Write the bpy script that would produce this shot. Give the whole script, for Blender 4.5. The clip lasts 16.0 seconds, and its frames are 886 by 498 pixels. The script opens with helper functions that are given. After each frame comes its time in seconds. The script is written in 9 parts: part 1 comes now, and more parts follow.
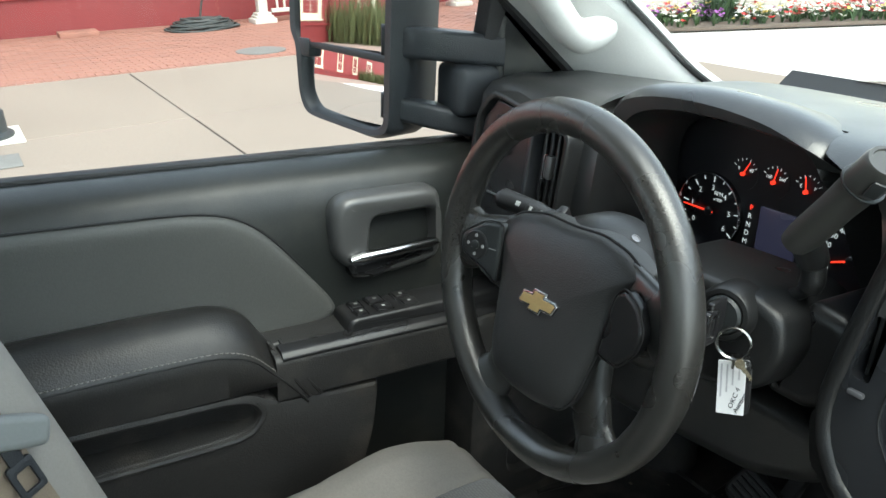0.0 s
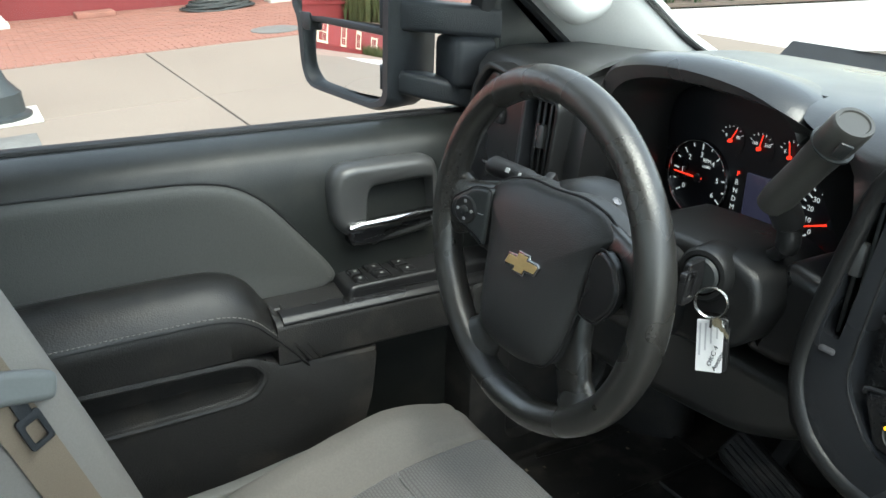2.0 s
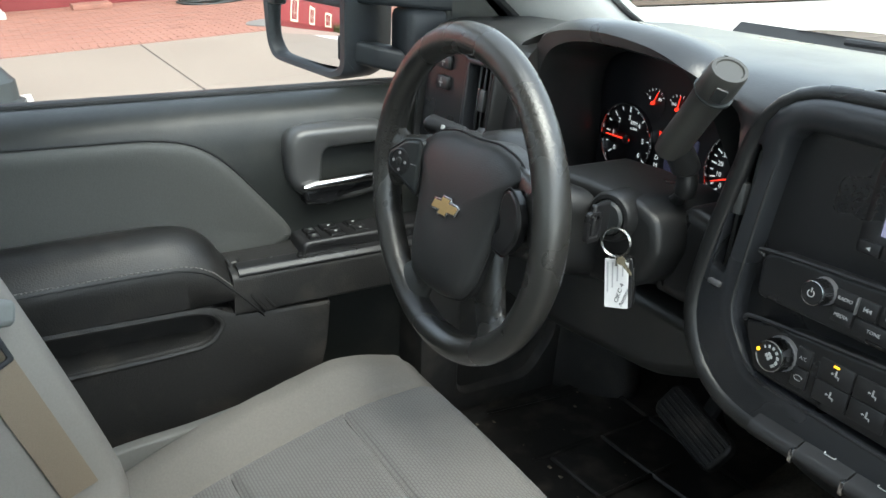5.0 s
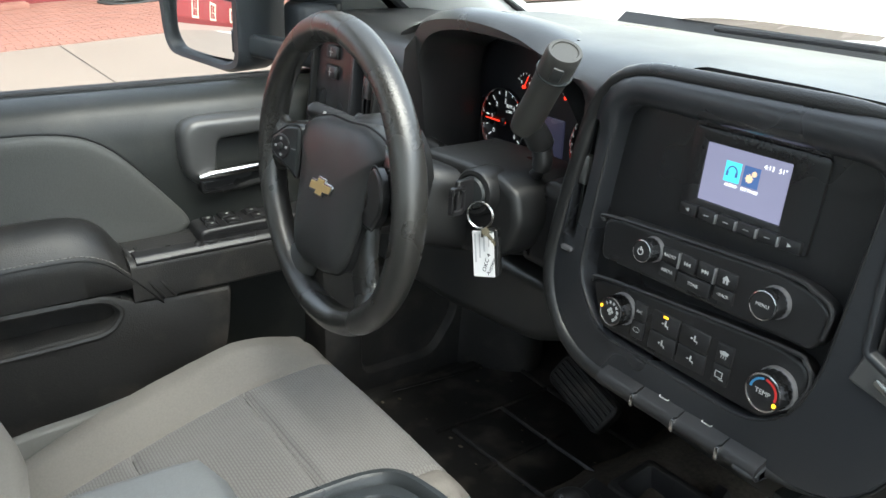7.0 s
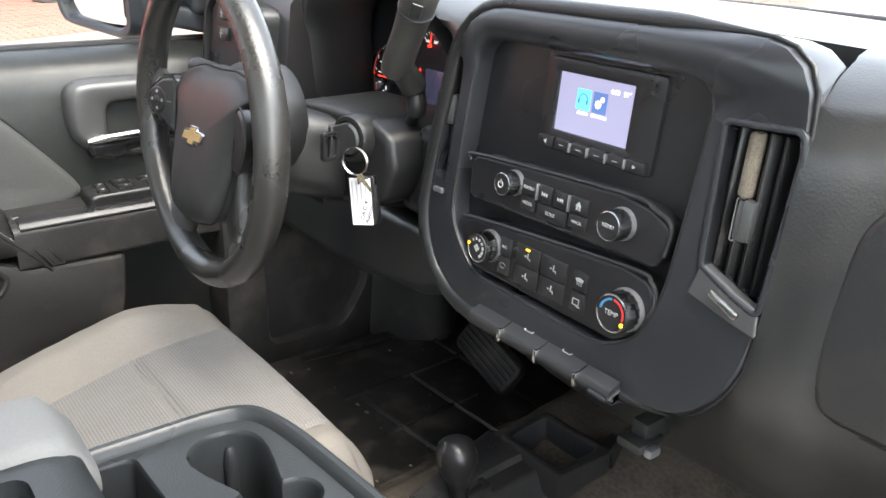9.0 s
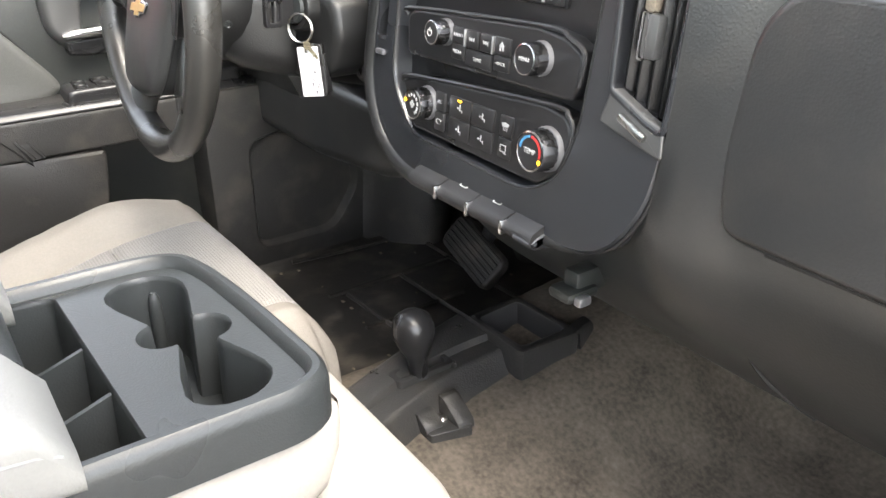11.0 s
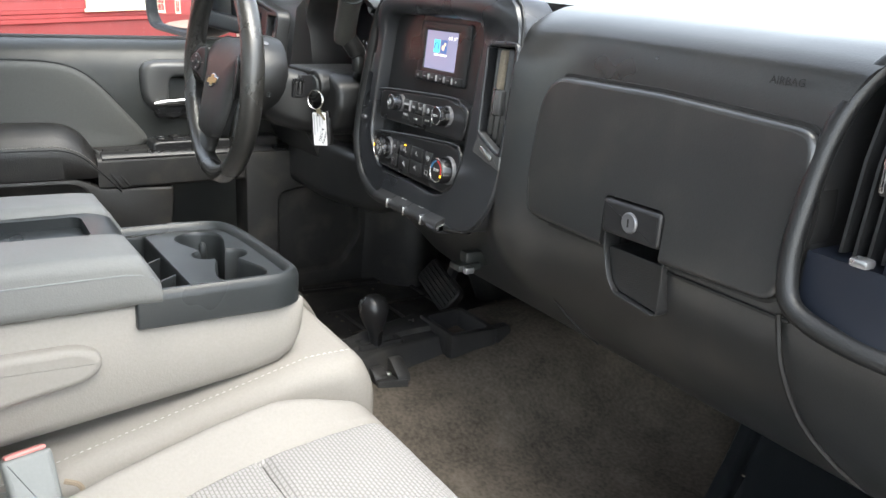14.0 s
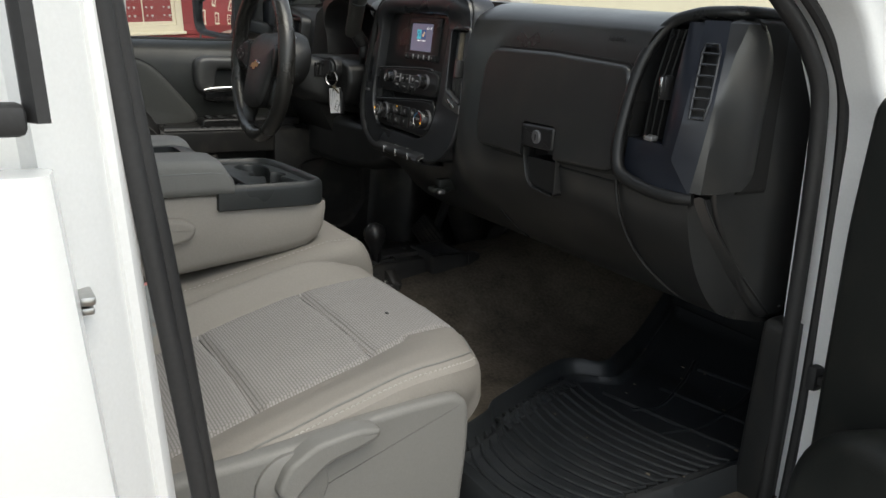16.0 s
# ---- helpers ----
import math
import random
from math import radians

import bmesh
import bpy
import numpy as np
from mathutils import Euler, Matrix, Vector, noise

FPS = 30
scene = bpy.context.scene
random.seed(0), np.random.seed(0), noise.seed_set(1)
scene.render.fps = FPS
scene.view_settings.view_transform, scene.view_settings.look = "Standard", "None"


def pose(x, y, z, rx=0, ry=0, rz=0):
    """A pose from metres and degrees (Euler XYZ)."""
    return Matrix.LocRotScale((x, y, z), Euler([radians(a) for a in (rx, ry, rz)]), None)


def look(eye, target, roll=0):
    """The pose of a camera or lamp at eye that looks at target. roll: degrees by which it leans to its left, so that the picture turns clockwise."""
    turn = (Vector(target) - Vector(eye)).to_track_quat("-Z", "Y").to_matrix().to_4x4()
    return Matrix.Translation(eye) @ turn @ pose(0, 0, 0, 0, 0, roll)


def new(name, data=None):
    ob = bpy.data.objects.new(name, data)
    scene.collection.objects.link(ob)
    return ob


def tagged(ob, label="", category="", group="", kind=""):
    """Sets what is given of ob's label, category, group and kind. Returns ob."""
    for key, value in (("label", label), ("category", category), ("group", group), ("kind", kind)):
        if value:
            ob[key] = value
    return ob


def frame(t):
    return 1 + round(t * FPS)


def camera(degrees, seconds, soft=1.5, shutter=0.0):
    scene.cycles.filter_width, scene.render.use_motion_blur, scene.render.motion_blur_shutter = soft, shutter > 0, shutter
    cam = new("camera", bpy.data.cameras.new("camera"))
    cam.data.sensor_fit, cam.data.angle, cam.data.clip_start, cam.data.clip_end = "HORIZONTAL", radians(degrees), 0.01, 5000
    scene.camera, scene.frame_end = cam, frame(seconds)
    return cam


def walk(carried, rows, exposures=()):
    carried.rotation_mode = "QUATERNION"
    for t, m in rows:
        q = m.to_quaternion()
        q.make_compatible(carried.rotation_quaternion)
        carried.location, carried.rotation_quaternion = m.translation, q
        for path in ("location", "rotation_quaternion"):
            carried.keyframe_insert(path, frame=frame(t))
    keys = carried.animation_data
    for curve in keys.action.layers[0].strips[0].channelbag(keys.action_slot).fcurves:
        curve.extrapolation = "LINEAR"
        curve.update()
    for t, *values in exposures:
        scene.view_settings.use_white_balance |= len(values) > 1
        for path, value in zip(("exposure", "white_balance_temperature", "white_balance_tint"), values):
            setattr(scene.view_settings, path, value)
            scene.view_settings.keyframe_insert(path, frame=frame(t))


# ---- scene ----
cam = camera(57.0, 16.0)
PATH = [
    (0, (0.1726, -0.4629, 1.7692), (-1.2672, 0.3754, 1.0878), -1.58),
    (0.5, (0.1798, -0.4593, 1.7698), (-1.2611, 0.3677, 1.0770), -1.91),
    (1, (0.1962, -0.4601, 1.7698), (-1.2460, 0.3532, 1.0639), -2.14),
    (1.5, (0.2091, -0.4522, 1.7697), (-1.2357, 0.3510, 1.0573), -2.23),
    (2, (0.2171, -0.4533, 1.7642), (-1.2272, 0.3420, 1.0421), -2.26),
    (2.5, (0.2235, -0.4470, 1.7612), (-1.2152, 0.3513, 1.0313), -2.17),
    (3, (0.2335, -0.4384, 1.7577), (-1.2051, 0.3553, 1.0224), -2.25),
    (3.2, (0.2418, -0.4417, 1.7601), (-1.1978, 0.3514, 1.0263), -2.24),
    (5.3, (0.3460, -0.4268, 1.7344), (-1.0922, 0.3737, 1.0058), -1.56),
    (5.5, (0.3531, -0.4159, 1.7397), (-1.0708, 0.3997, 0.9998), -1.77),
    (6, (0.3832, -0.4004, 1.7385), (-0.9976, 0.4912, 1.0046), -1.18),
    (6.5, (0.4005, -0.4025, 1.7352), (-0.9730, 0.4979, 0.9984), -1.58),
    (7, (0.4305, -0.4001, 1.7348), (-0.9389, 0.5062, 0.9976), -1.79),
    (7.5, (0.4485, -0.3975, 1.7283), (-0.9052, 0.5346, 0.9944), -1.56),
    (8, (0.4606, -0.3915, 1.7237), (-0.8968, 0.5353, 0.9897), -1.96),
    (8.5, (0.5016, -0.3681, 1.7092), (-0.8298, 0.5995, 0.9804), -1.75),
    (9, (0.5006, -0.3388, 1.6721), (-0.8109, 0.6476, 0.9324), -1.61),
    (9.5, (0.4875, -0.3044, 1.6206), (-0.8072, 0.6599, 0.8244), -2.17),
    (10, (0.4953, -0.2675, 1.5793), (-0.7995, 0.6725, 0.7547), -3.12),
    (10.2, (0.5057, -0.2641, 1.5644), (-0.7945, 0.6595, 0.7298), -3.69),
    (12.3, (0.8025, -0.3173, 1.6116), (-0.6280, 0.4387, 0.8229), -3.05),
    (12.5, (0.8370, -0.3329, 1.6122), (-0.6170, 0.4240, 0.8685), -2.40),
    (13, (0.9131, -0.3705, 1.6083), (-0.5840, 0.3751, 0.9428), -1.81),
    (13.5, (0.9834, -0.3940, 1.6034), (-0.5321, 0.3591, 0.9902), -1.62),
    (14, (1.0550, -0.4132, 1.6011), (-0.4044, 0.4552, 1.0045), -0.53),
    (14.5, (1.1463, -0.4304, 1.5881), (-0.3191, 0.4342, 1.0006), -0.63),
    (15, (1.2595, -0.4379, 1.5704), (-0.2183, 0.4136, 0.9951), -0.37),
    (15.5, (1.3834, -0.5176, 1.5706), (-0.0984, 0.3396, 1.0141), 0.33),
    (16, (1.5275, -0.6330, 1.5714), (0.0458, 0.2321, 1.0273), -0.73),
]
walk(cam, [(t, look(eye, target, roll)) for t, eye, target, roll in PATH],
     exposures=[(0, 2.28, 6480, -2), (3, 2.3, 6450, -1), (7, 2.5, 6600, 2), (8.5, 2.82, 6800, 6), (9, 3.2, 6900, 9), (9.5, 3.88, 7050, 11), (10.2, 4.3, 7200, 11), (11.3, 3.5, 7100, 10), (12.5, 3.1, 6900, 8), (13.5, 2.85, 6850, 7), (14.4, 2.75, 6750, 7), (15, 2.15, 6800, 7), (15.5, 1.5, 6900, 7), (16, 1.05, 7050, 6)])

# ---- world, sun, exposure ----
world = bpy.data.worlds.new("sky")
scene.world = world
world.use_nodes = True
wn = world.node_tree.nodes
sky = wn.new("ShaderNodeTexSky")
sky.sky_type = "NISHITA"
sky.sun_disc = False
SUN_EL, SUN_AZ = radians(60), radians(82)   # azimuth from +y, towards +x positive
sky.sun_elevation, sky.sun_rotation = SUN_EL, SUN_AZ
wn["Background"].inputs["Strength"].default_value = 0.15
haze = wn.new("ShaderNodeHueSaturation")
haze.inputs["Saturation"].default_value = 0.45
world.node_tree.links.new(sky.outputs["Color"], haze.inputs["Color"])
world.node_tree.links.new(haze.outputs["Color"], wn["Background"].inputs["Color"])
sun = new("sun", bpy.data.lights.new("sun", "SUN"))
sun.data.energy, sun.data.angle, sun.data.color = 0.8, radians(42), (1.0, 0.96, 0.90)
sun.matrix_world = look((-60 * math.sin(-SUN_AZ), 60 * math.cos(SUN_AZ), 60 * math.tan(SUN_EL)), (0, 0, 0))

# ---- mesh helpers ----
# The truck is built level in its own frame; it stands nose-down by its rake.
RAKE = Matrix.Translation((0, 0, 1.4)) @ Matrix.Rotation(radians(-3.8), 4, "X") @ Matrix.Translation((0, 0, -1.4))
BASE = {}


def thing(name, base, label, category, group="", kind="", level=False):
    ob = new(name)
    ob.empty_display_size = 0.05
    ob.matrix_basis = (Matrix() if level else RAKE) @ Matrix.Translation(base)
    BASE[ob] = Vector(base)
    return tagged(ob, label, category, group, kind)


def shade(me, angle=38):
    me.shade_smooth()
    me.set_sharp_from_angle(angle=radians(angle))


def part(name, bm, mat, parent, label="", angle=38):
    me = bpy.data.meshes.new(name)
    bmesh.ops.recalc_face_normals(bm, faces=bm.faces)
    bm.to_mesh(me)
    bm.free()
    shade(me, angle)
    me.materials.append(mat)
    ob = new(name, me)
    me.transform(Matrix.Translation(-BASE[parent]))
    BASE[ob] = BASE[parent]
    ob.parent = parent
    return tagged(ob, label)


def solo(name, bm, mat, base, label, category, group="", kind="", level=False, angle=38):
    """A thing that is one mesh."""
    me = bpy.data.meshes.new(name)
    bmesh.ops.recalc_face_normals(bm, faces=bm.faces)
    bm.to_mesh(me)
    bm.free()
    shade(me, angle)
    me.materials.append(mat)
    me.transform(Matrix.Translation(-Vector(base)))
    ob = new(name, me)
    ob.matrix_basis = (Matrix() if level else RAKE) @ Matrix.Translation(base)
    BASE[ob] = Vector(base)
    return tagged(ob, label, category, group, kind)


def carve(ob, bm, solver="EXACT"):
    """Cut the closed form bm, in the same frame as ob's mesh before its shift, out of ob."""
    me = bpy.data.meshes.new("cutter")
    bmesh.ops.recalc_face_normals(bm, faces=bm.faces)
    bm.to_mesh(me)
    bm.free()
    me.transform(Matrix.Translation(-BASE[ob]))
    cut = new("cutter", me)
    world_m = ob.matrix_basis if ob.parent is None else ob.parent.matrix_basis
    if ob.parent is not None and ob.parent.parent is not None:
        world_m = ob.parent.parent.matrix_basis
    cut.matrix_basis = world_m
    mod = ob.modifiers.new("cut", "BOOLEAN")
    mod.operation, mod.solver, mod.object = "DIFFERENCE", solver, cut
    bpy.context.view_layer.update()
    dg = bpy.context.evaluated_depsgraph_get()
    done = bpy.data.meshes.new_from_object(ob.evaluated_get(dg))
    ob.modifiers.remove(mod)
    old = ob.data
    ob.data = done
    done.name = old.name
    shade(done)
    bpy.data.objects.remove(cut)
    bpy.data.meshes.remove(me)
    bpy.data.meshes.remove(old)
    return ob


def B():
    return bmesh.new()


def box(bm, x0, x1, y0, y1, z0, z1, bev=0.0, seg=2, m=None):
    made = bmesh.ops.create_cube(bm, size=1.0)["verts"]
    for v in made:
        v.co = Vector((x0 + (v.co.x + 0.5) * (x1 - x0), y0 + (v.co.y + 0.5) * (y1 - y0), z0 + (v.co.z + 0.5) * (z1 - z0)))
    faces = {f for v in made for f in v.link_faces}
    if bev:
        edges = {e for f in faces for e in f.edges}
        out = bmesh.ops.bevel(bm, geom=list(edges), offset=bev, segments=seg, profile=0.5, affect="EDGES", clamp_overlap=True)
        made = list({v for f in out["faces"] for v in f.verts} | {v for v in made if v.is_valid})
    if m is not None:
        # every vertex joined to the new ones moves along
        seen, todo = set(made), list(made)
        while todo:
            for e in todo.pop().link_edges:
                for v in e.verts:
                    if v not in seen:
                        seen.add(v)
                        todo.append(v)
        for v in seen:
            v.co = m @ v.co
    return bm


def rrect(x0, x1, y0, y1, r, n=5):
    pts = []
    for cx, cy, a in ((x1 - r, y1 - r, 0), (x0 + r, y1 - r, 90), (x0 + r, y0 + r, 180), (x1 - r, y0 + r, 270)):
        pts += [(cx + r * math.cos(radians(a + 90 * k / n)), cy + r * math.sin(radians(a + 90 * k / n))) for k in range(n + 1)]
    return pts


def soften(pts, r=0.01, n=4):
    """Round the corners of a plane polygon."""
    out = []
    for i, p in enumerate(pts):
        p, a, b = Vector(p), Vector(pts[i - 1]), Vector(pts[(i + 1) % len(pts)])
        rr = r[i] if isinstance(r, (list, tuple)) else r
        da, db = (a - p), (b - p)
        ka, kb = min(rr, da.length * 0.48), min(rr, db.length * 0.48)
        pa, pb = p + da.normalized() * ka, p + db.normalized() * kb
        for k in range(n + 1):
            t = k / n
            out.append(tuple((1 - t) ** 2 * pa + 2 * t * (1 - t) * p + t * t * pb))
    return out


def stretch(pts, d):
    """Move a closed plane outline inwards (minus: outwards) by d."""
    area = sum(pts[i - 1][0] * p[1] - p[0] * pts[i - 1][1] for i, p in enumerate(pts))
    s = 1 if area > 0 else -1
    out = []
    for i, p in enumerate(pts):
        p, a, b = Vector(p), Vector(pts[i - 1]), Vector(pts[(i + 1) % len(pts)])
        e, f = (p - a), (b - p)
        e = e.normalized() if e.length > 1e-7 else f.normalized()
        f = f.normalized() if f.length > 1e-7 else e
        nrm = Vector((-(e.y + f.y), e.x + f.x))
        if nrm.length < 1e-6:
            nrm = Vector((-e.y, e.x))
        nrm.normalize()
        k = max(0.5, nrm.dot(Vector((-e.y, e.x))))
        out.append(tuple(p + s * nrm * d / k))
    return out


def stretch_even(pts, n):
    """The same outline with n points at even distances, from the point nearest to its lower left."""
    k0 = min(range(len(pts)), key=lambda i: pts[i][0] + pts[i][1])
    pts = [Vector(p) for p in list(pts[k0:]) + list(pts[:k0])]
    gaps = [(pts[(i + 1) % len(pts)] - p).length for i, p in enumerate(pts)]
    total, out, i, run = sum(gaps), [], 0, 0.0
    for k in range(n):
        want = total * k / n
        while run + gaps[i] < want:
            run += gaps[i]
            i += 1
        out.append(tuple(pts[i].lerp(pts[(i + 1) % len(pts)], (want - run) / max(gaps[i], 1e-9))))
    return out


def place(p, axis, h):
    """A plane point and a height: axis x reads (y, z), y reads (x, z), z reads (x, y)."""
    if axis == "x":
        return Vector((h, p[0], p[1]))
    if axis == "y":
        return Vector((p[0], h, p[1]))
    return Vector((p[0], p[1], h))


def loft(bm, rings, cap=True, closed=True):
    rows = [[bm.verts.new(p) for p in ring] for ring in rings]
    n = len(rows[0])
    for a, b in zip(rows, rows[1:]):
        for i in range(n if closed else n - 1):
            j = (i + 1) % n
            bm.faces.new((a[i], a[j], b[j], b[i]))
    if cap and closed:
        bm.faces.new(rows[0])
        bm.faces.new(list(reversed(rows[-1])))
    return bm


def prism(bm, pts, axis, a, b, bev=0.0, seg=3, back=0.0, m=None):
    """A plane outline drawn out from a to b along axis; its end at b is rounded by bev, that at a by back."""
    s = 1 if b > a else -1
    rings = []
    for k in range(seg + 1 if back else 0):
        t = radians(90 * k / seg)
        rings.append((back * (1 - math.sin(t)), a + s * back * (1 - math.cos(t))))
    if not back:
        rings.append((0.0, a))
    if bev:
        for k in range(seg + 1):
            t = radians(90 * k / seg)
            rings.append((bev * (1 - math.cos(t)), b - s * bev * (1 - math.sin(t))))
        rings.append((bev * 1.12, b))
    else:
        rings.append((0.0, b))
    out = [[place(p, axis, h) for p in (stretch(pts, d) if d > 1e-6 else pts)] for d, h in rings]
    if m is not None:
        out = [[m @ p for p in ring] for ring in out]
    return loft(bm, out)


def frame_ring(bm, outer, inner, axis, a, b, m=None, bev=0.0):
    """A frame between two outlines with equally many points, from a to b; bev rounds its visible rims at b."""
    s = 1 if b > a else -1
    loops = [(outer, 0.0, a), (outer, 0.0, b - s * bev)]
    if bev:
        loops += [(outer, bev * 0.3, b - s * bev * 0.3), (outer, bev, b)]
        loops += [(inner, -bev, b), (inner, -bev * 0.3, b - s * bev * 0.3)]
    loops += [(inner, 0.0, b - s * bev), (inner, 0.0, a)]
    rows = []
    for pts, d, h in loops:
        ring = [place(p, axis, h) for p in (stretch(pts, d) if abs(d) > 1e-7 else pts)]
        rows.append([bm.verts.new(m @ p if m is not None else p) for p in ring])
    rows.append(rows[0])
    n = len(outer)
    for r0, r1 in zip(rows, rows[1:]):
        for i in range(n):
            j = (i + 1) % n
            bm.faces.new((r0[i], r0[j], r1[j], r1[i]))
    return bm


def glide(pts, n=8):
    """A smooth line through the points."""
    p = [Vector(q) for q in pts]
    p = [2 * p[0] - p[1]] + p + [2 * p[-1] - p[-2]]
    out = []
    for i in range(1, len(p) - 2):
        for k in range(n):
            t = k / n
            out.append(0.5 * (2 * p[i] + (p[i + 1] - p[i - 1]) * t + (2 * p[i - 1] - 5 * p[i] + 4 * p[i + 1] - p[i + 2]) * t * t
                              + (3 * p[i] - p[i - 1] - 3 * p[i + 1] + p[i + 2]) * t ** 3))
    return out + [p[-2]]


def tube(bm, pts, r, n=12, closed=False, flat=1.0, up=None):
    pts = [Vector(p) for p in pts]
    rings, last = [], Vector(up) if up else None
    for i, p in enumerate(pts):
        a = pts[i - 1] if (i or closed) else p
        b = pts[(i + 1) % len(pts)] if (i < len(pts) - 1 or closed) else p
        d = (b - a).normalized()
        if last is None:
            last = d.orthogonal()
        s = (last - d * last.dot(d)).normalized()
        last = s
        q = d.cross(s)
        rr = r[i] if isinstance(r, (list, tuple)) else r
        rings.append([p + rr * (math.cos(2 * math.pi * k / n) * s * flat + math.sin(2 * math.pi * k / n) * q) for k in range(n)])
    if closed:
        rings.append(rings[0])
        rows = [[bm.verts.new(p) for p in ring] for ring in rings[:-1]]
        rows.append(rows[0])
        for a, b in zip(rows, rows[1:]):
            for i in range(n):
                bm.faces.new((a[i], a[(i + 1) % n], b[(i + 1) % n], b[i]))
        return bm
    return loft(bm, rings)


def lathe(bm, prof, m, n=32):
    """Turn a profile of (radius, height) round the z axis of m."""
    return loft(bm, [[m @ Vector((r * math.cos(2 * math.pi * k / n), r * math.sin(2 * math.pi * k / n), h)) for k in range(n)] for r, h in prof])


def sheet(bm, f, nu, nv):
    rows = [[bm.verts.new(f(i / nu, j / nv)) for i in range(nu + 1)] for j in range(nv + 1)]
    for a, b in zip(rows, rows[1:]):
        for i in range(nu):
            bm.faces.new((a[i], a[i + 1], b[i + 1], b[i]))
    return bm


def face_m(origin, normal, up=(0, 0, 1)):
    """A frame with z along normal, y as near to up as it can be, x to the viewer's right."""
    z = Vector(normal).normalized()
    x = Vector(up).cross(z).normalized()
    y = z.cross(x)
    return Matrix.Translation(origin) @ Matrix((x, y, z)).transposed().to_4x4()


def letters(text, size, m, mat, parent, name="lettering", lift=0.0004, align="CENTER"):
    cu = bpy.data.curves.new(name, "FONT")
    cu.body, cu.size, cu.extrude = text, size, 0.0002
    cu.align_x, cu.align_y, cu.resolution_u = align, "CENTER", 2
    tmp = new("tmp", cu)
    bpy.context.view_layer.update()
    me = bpy.data.meshes.new_from_object(tmp.evaluated_get(bpy.context.evaluated_depsgraph_get()))
    bpy.data.objects.remove(tmp)
    bpy.data.curves.remove(cu)
    me.transform(Matrix.Translation(-BASE[parent]) @ m @ Matrix.Translation((0, 0, lift)))
    me.materials.clear()
    me.materials.append(mat)
    ob = new(name, me)
    BASE[ob] = BASE[parent]
    ob.parent = parent
    return ob


def pierced(bm, outer, hole, axis, back, front, floor, bev=0.008):
    """A plate from back to front with one hollow, floor being the hollow's depth."""
    s_ = 1 if front > back else -1
    fronts = [place(p, axis, front) for p in stretch(outer, bev)]
    loft(bm, [[place(p, axis, back) for p in outer], [place(p, axis, front - s_ * bev) for p in outer],
              [place(p, axis, front - s_ * bev * 0.3) for p in stretch(outer, bev * 0.3)], fronts], cap=False)
    bm.verts.ensure_lookup_table()
    n = len(outer)
    rim = list(bm.verts)[-n:]
    edges = [bm.edges.get((rim[i], rim[(i + 1) % n])) for i in range(n)]
    prev = [bm.verts.new(place(p, axis, front)) for p in hole]
    m_ = len(prev)
    edges += [bm.edges.new((prev[i], prev[(i + 1) % m_])) for i in range(m_)]
    bmesh.ops.triangle_fill(bm, use_beauty=True, edges=edges)
    for d, h in ((bev * 0.3, front - s_ * bev * 0.25), (bev * 0.6, front - s_ * bev), (bev * 1.4, floor)):
        ring = [bm.verts.new(place(p, axis, h)) for p in stretch(hole, d)]
        for i in range(m_):
            bm.faces.new((prev[i], prev[(i + 1) % m_], ring[(i + 1) % m_], ring[i]))
        prev = ring
    bm.faces.new(prev)
    return bm


